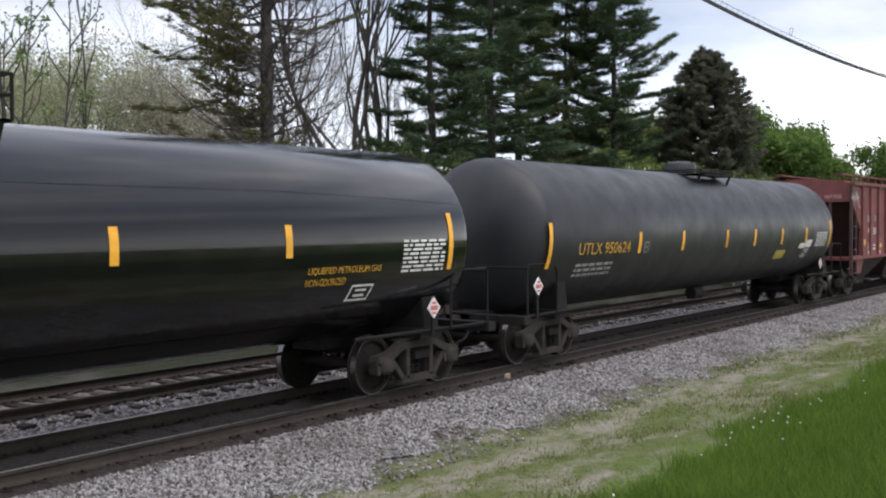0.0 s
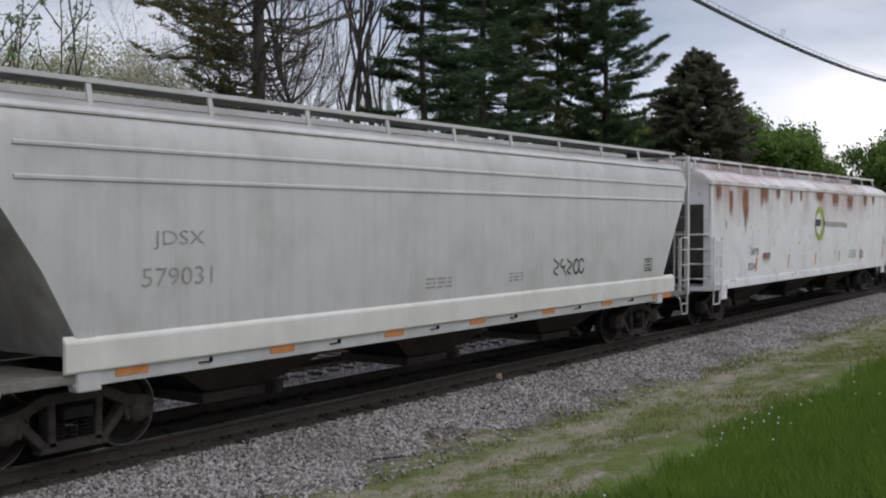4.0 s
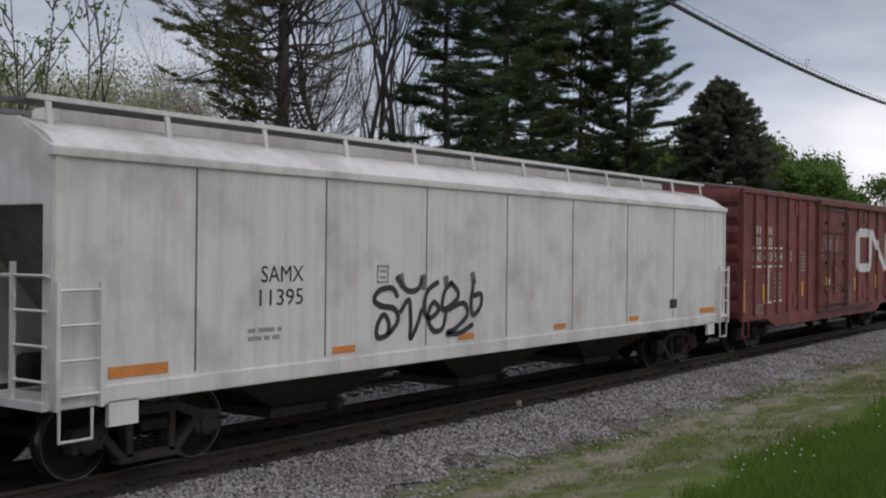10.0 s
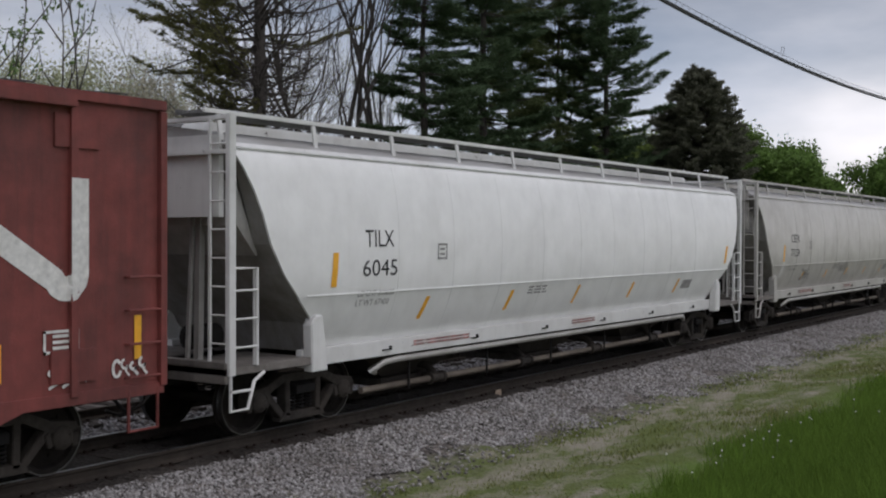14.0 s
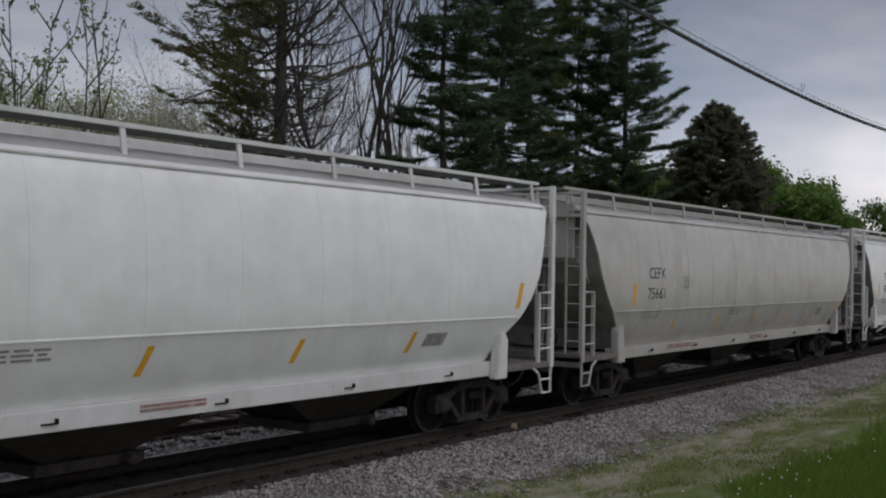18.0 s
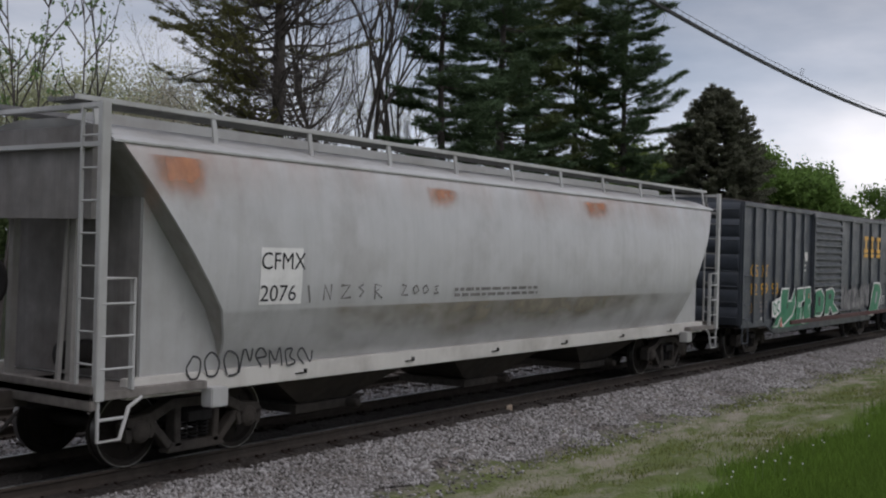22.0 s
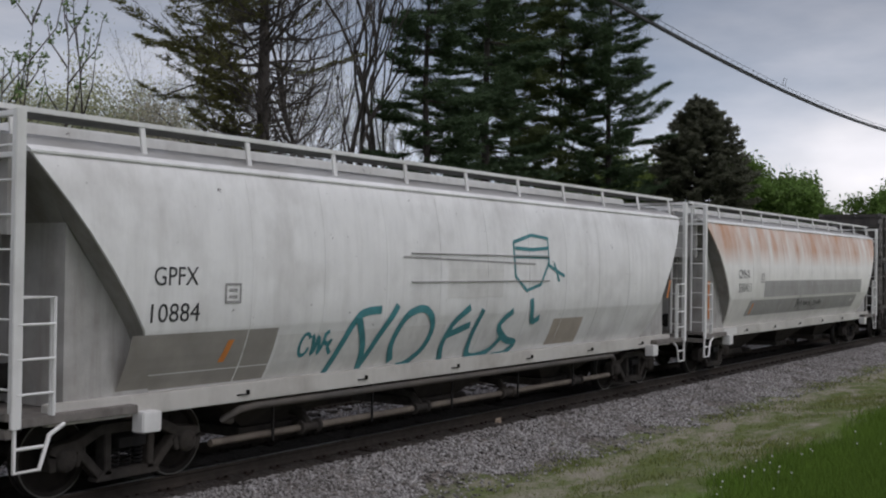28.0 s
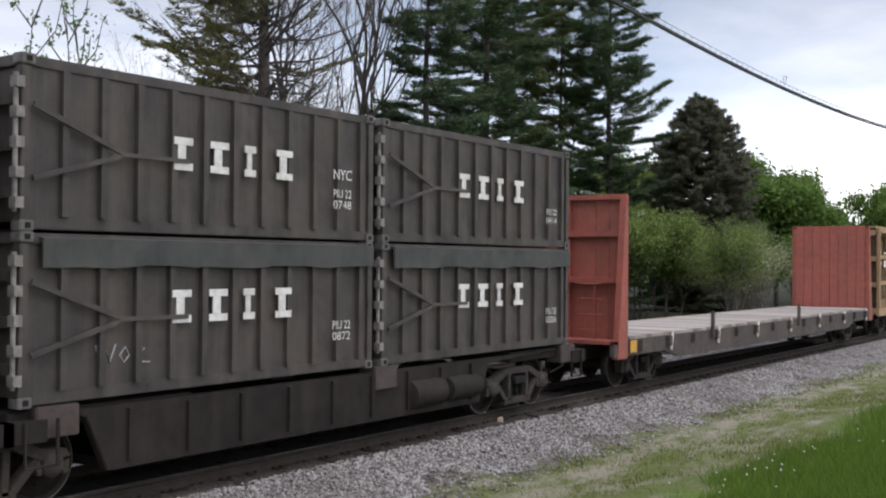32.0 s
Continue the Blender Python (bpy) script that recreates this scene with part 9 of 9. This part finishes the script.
def make_trees():
    pine = leaf_paint("pine_needles", (0.082, 0.125, 0.064), 0.35, 0.25)
    thin = leaf_paint("thin_conifer_needles", (0.135, 0.135, 0.05), 0.35, 0.3)
    spruce = leaf_paint("spruce_needles", (0.145, 0.15, 0.105), 0.35, 0.35)
    green = leaf_paint("fresh_leaves", (0.125, 0.205, 0.05))
    light = leaf_paint("light_leaves", (0.18, 0.24, 0.07))
    bud = leaf_paint("budding_leaves", (0.4, 0.42, 0.25))
    blossom = leaf_paint("pale_blossom", (0.46, 0.43, 0.33))
    shrub = leaf_paint("shrub_leaves", (0.085, 0.12, 0.045))

    # half-bare conifer: level leafy limbs on one side, a bare mesh of twigs on the other
    def leafy(a):
        return max(0.0, math.cos(a - 2.2))

    conifer("conifer", "tall half-bare conifer with long thin limbs", bearing(-9.05, 30), 25, 0.36, lambda u: min(3.4 + 5.0 * u, 8.5 * (1 - u)), 2.2, 0.3, 5, thin, BARK, 31, lift=10, tip_up=0.12, curl=1.1, wander=0.16,
            spray=(12, 0.18, 0.05), bare=0.22, twig=1.1, step=0.34, lush=lambda z, a: 0.06 + 0.9 * leafy(a) ** 1.2, sag=0.1, wild=0.55, jit=26.0, up=0, twigs=True, slope=lambda a: 12 - 20 * leafy(a), plate=0.55)
    olive = leaf_paint("olive_pine_needles", (0.115, 0.145, 0.062), 0.35, 0.25)
    # dark pines standing close together, their needles in level plates
    plates = dict(spray=(15, 0.27, 0.05), bare=0.25, step=0.19, flat=0.14, wild=0.65, jit=12.0, plate=0.55, shift=0.3, sag=0.06, up=10, curl=0.8, wander=0.1)
    conifer("pine_tree", "dark green white pine with layered limbs", bearing(-0.6, 31), 22, 0.24, lambda u: 1.0 + 2.5 * (1 - u) ** 0.6, 1.6, 1.0, 7, pine, BARK_D, 41, lift=0, twig=1.3, tip_up=0.06, **plates)
    conifer("pine_tree", "tall dark pine with a broad dense crown", bearing(2.5, 32), 25, 0.3, lambda u: 1.2 + 4.1 * (1 - u) ** 0.55, 2.4, 0.95, 7, pine, BARK_D, 42, lift=0, twig=1.4, tip_up=0.06, **plates)
    conifer("pine_tree", "dark pine behind its neighbours, bare low limbs", bearing(3.9, 36), 23, 0.28, lambda u: 1.1 + 4.2 * (1 - u) ** 0.55, 2.6, 1.0, 7, olive, BARK_D, 43, lift=0, twig=1.4, tip_up=0.06, **plates)
    conifer("pine_tree", "open pine with upswept limb tips", bearing(8.85, 31), 24, 0.26, lambda u: 1.0 + 3.9 * (1 - u) ** 0.55, 1.0, 0.95, 7, pine, BARK_D, 44, lift=3, twig=1.2, tip_up=0.1, **plates)
    conifer("pine_tree", "slim dark pine among taller ones", bearing(6.4, 34), 21, 0.2, lambda u: 0.8 + 3.7 * (1 - u) ** 0.6, 1.0, 1.0, 7, olive, BARK_D, 45, lift=2, twig=1.2, tip_up=0.06, **plates)
    # the spruce
    conifer("spruce_tree", "dense grey-green spruce of conical shape", bearing(13.45, 27), 14.3, 0.24, lambda u: 0.05 + 3.8 * (1 - math.exp(-(1 - u) * 13.8 / 3.3)), 0.4, 0.23, 14, spruce, BARK_D, 51, lift=0, tip_up=0.08, spray=(10, 0.18, 0.075), bare=0.4, twig=0.5, step=0.22, up=4, sag=0.05, wild=0.22, jit=16.0)
    # bare broadleaf beside the conifer
    broadleaf("bare_tree", "bare broadleaf tree with forked ascending limbs", bearing(-3.7, 33), 22, 0.2, 0.6, bud, BARK, 61, fork=0.25, levels=6, limbs=3, leaf=(1, 0.05, 0.2), upright=1.3, twig_keep=0.85, stems=4, leans=(-0.16, -0.05, 0.02, 0.07))
    broadleaf("bare_tree", "bare tree with a few olive buds among the pines", bearing(6.0, 40), 22, 0.2, 0.5, bud, BARK, 62, fork=0.3, levels=6, limbs=3, leaf=(2, 0.06, 0.25), upright=0.9, twig_keep=0.8)
    for k, (off, y) in enumerate(((-12.5, 47), (-6.6, 46), (-1.8, 45))):
        broadleaf("bare_tree", "slender bare tree in a thicket, hazy with twigs", bearing(off, y), 15, 0.12, 0.75, bud, BARK, 65 + k, fork=0.25, levels=5, limbs=4, leaf=(3, 0.05, 0.3), upright=0.8, stems=2)
    # fresh green crowns towards the far right of the line
    broadleaf("green_tree", "round-crowned tree in fresh green leaf", bearing(17.2, 25), 9.6, 0.22, 0.9, green, BARK, 71, fork=0.27, levels=5, limbs=4, leaf=(46, 0.18, 0.4), upright=0.45)
    broadleaf("green_tree", "smaller tree in bright green leaf", bearing(19.0, 25), 9.0, 0.2, 0.9, green, BARK, 72, fork=0.27, levels=5, limbs=4, leaf=(46, 0.18, 0.4), upright=0.45)
    broadleaf("green_tree", "broad tree in fresh green leaf by the line", bearing(21.9, 24), 9.6, 0.25, 0.9, green, BARK, 73, fork=0.27, levels=5, limbs=4, leaf=(46, 0.19, 0.45), upright=0.45)
    broadleaf("green_tree", "yellow-green tree behind the pines", bearing(9.9, 44), 12.5, 0.22, 0.9, light, BARK, 74, fork=0.27, levels=5, limbs=4, leaf=(30, 0.16, 0.45), upright=0.45)
    # pale budding thicket
    for k, (off, y, h) in enumerate(((-22.5, 44, 11.0), (-19.8, 40, 10.6), (-17.3, 43, 10.8), (-14.8, 40, 9.6), (-12.6, 44, 9.0), (-24.5, 42, 11.0), (-18.6, 46, 10.8), (-16.0, 46, 10.2), (-10.8, 42, 8.4))):
        broadleaf("budding_tree", "small tree hazy with pale buds and fine twigs", bearing(off, y), h, 0.12, 0.85, blossom if k in (3, 4, 8) else bud, BARK_P, 80 + k, fork=0.25, levels=5, limbs=4, leaf=(10, 0.075, 0.26), upright=0.6)
    for k, (off, h) in enumerate(((-20.6, 9.2), (-18.9, 9.7), (-18.2, 9.6), (-22.0, 9.4), (-23.0, 8.8), (-21.4, 8.2))):
        sapling(bearing(off, 23.5 + 0.6 * (k % 3)), h, 90 + k, leaf_paint("sapling_leaves", (0.13, 0.2, 0.07)), BARK)
    # bushes along the far side of the line
    broadleaf("bush", "twiggy bush in pale new leaf", bearing(14.9, 19.5), 4.6, 0.05, 0.8, light, BARK_P, 101, fork=0.3, levels=4, limbs=3, leaf=(9, 0.06, 0.22), upright=0.9, category="bush", stems=9)
    broadleaf("bush", "twiggy olive bush beside the second track", bearing(16.4, 19.8), 4.2, 0.05, 0.8, bud, BARK_P, 102, fork=0.3, levels=4, limbs=3, leaf=(4, 0.05, 0.2), upright=0.9, category="bush", stems=7)
    for k, (off, y, h) in enumerate(((9.0, 26, 4.2), (10.6, 25, 5.2), (12.0, 24, 4.6), (18.3, 22, 4.5), (20.5, 21, 4.0), (6.5, 27, 4.0), (3.5, 28, 3.6), (0.5, 28, 3.6), (-3.0, 27, 4.9), (-4.6, 28, 4.7), (-1.2, 27.5, 4.7), (-6.5, 27, 3.8), (-11.0, 28, 3.4), (-15.5, 30, 4.0), (-20, 30, 4.0))):
        broadleaf("bush", "dark green leafy undergrowth bush", bearing(off, y), h, 0.06, 0.9, green if k in (3, 4) else light if k in (1, 2) else shrub, BARK, 110 + k, fork=0.3, levels=4, limbs=4, leaf=(22, 0.1, 0.3) if k in (1, 2) else (10, 0.1, 0.28), upright=0.6, category="bush", stems=4)


def make_cable():
    """Lashed telephone cable on a steel strand, slung along the near side of the line."""
    y = 8.0
    dark = paint("cable_sheath", (0.02, 0.02, 0.02), 0.6, var=0.2, bump=0)

    def zz(x):
        return 6.85 + 0.0022 * (x - 27) ** 2

    ob = thing("overhead_cable", "black lashed telephone cable sagging beside the line", "cable")
    xs = np.linspace(-3, 57, 121)
    part("cable", Build().tube([(x, y, zz(x)) for x in xs], 0.028, 8), dark, ob, smooth=60)
    part("second_cable", Build().tube([(x, y + 0.05, zz(x) + 0.07) for x in xs], 0.016, 6), dark, ob, smooth=60)
    b = Build()
    b.tube([(x, y - 0.02, zz(x) + 0.13) for x in xs], 0.005, 5)
    for x in np.arange(4, 56.5, 0.32):
        b.tube([(x, y - 0.02, zz(x) + 0.13), (x + 0.06, y + 0.03, zz(x) + 0.07)], 0.004, 4)
    part("strand", b, dark, ob)
    part("wire_loop", Build().tube([(25.6, y - 0.02, zz(26) + 0.12), (25.67, y - 0.02, zz(26) + 0.3), (25.9, y - 0.02, zz(26) + 0.32), (25.75, y - 0.02, zz(26) + 0.13)], 0.006, 5), dark, ob)


def make_poles():
    """The two poles that carry the cable, past both ends of the view."""
    wood = paint("pole_wood", (0.13, 0.11, 0.09), 0.9, 0, 0.3, 6, (0.06, 0.05, 0.04), 0.5, 0.4, bump=0.4)
    for x in (-3.0, 57.0):
        g = float(ground_z(x, 8.12))
        p = thing("utility_pole", "weathered wooden pole carrying the cable", "pole", "utility poles", m=pose(x, 8.14, g - 0.2))
        part("shaft", Build().lathe_z([(0.16, 0), (0.14, 4), (0.11, 9.9), (0.02, 9.95)], 0, 0, 16), wood, p, smooth=50)
        part("clamp", Build().box(-0.06, 0.06, -0.17, -0.09, 8.85 - g + 0.1, 8.85 - g + 0.42), BLACK(), p, "black strand clamp", bevel=0.01)


def make_litter():
    """A pale broken block lying at the tie ends."""
    b = Build().loft([[(-0.07, -0.06, 0), (0.08, -0.05, 0), (0.07, 0.06, 0), (-0.06, 0.05, 0)], [(-0.06, -0.05, 0.09), (0.06, -0.05, 0.12), (0.06, 0.05, 0.1), (-0.05, 0.04, 0.08)]])
    ob = solid("broken_block", b, paint("pale_wood_block", (0.42, 0.33, 0.25), 0.85, 0, 0.2, 12, bump=0.4), "pale broken block lying on the ballast beside the ties", "debris", bevel=0.012)
    ob.matrix_world = pose(17.05, 10.42, -0.185, 0, 0, 25)


make_trees()
make_cable()
make_poles()
make_litter()


# ---- what moves: the train rolls by at a steady pace ----
def motions():
    times = [0.0, 8.0, 16.0, 24.0, 32.0]
    for c in CARS:
        walk(c.ob, [(t, pose(c.sc - SPEED * t, TRACK_Y, 0)) for t in times])
    for ob, s, z in BOXES:
        walk(ob, [(t, pose(s - SPEED * t, TRACK_Y, z)) for t in times])
    n = 640
    spin = math.degrees(SPEED * 32 / WR) / n
    for w, x in WHEELS:
        walk(w, [(32.0 * k / n, pose(x, 0, WR, 0, -spin * k % 360, 0)) for k in range(n + 1)])


motions()
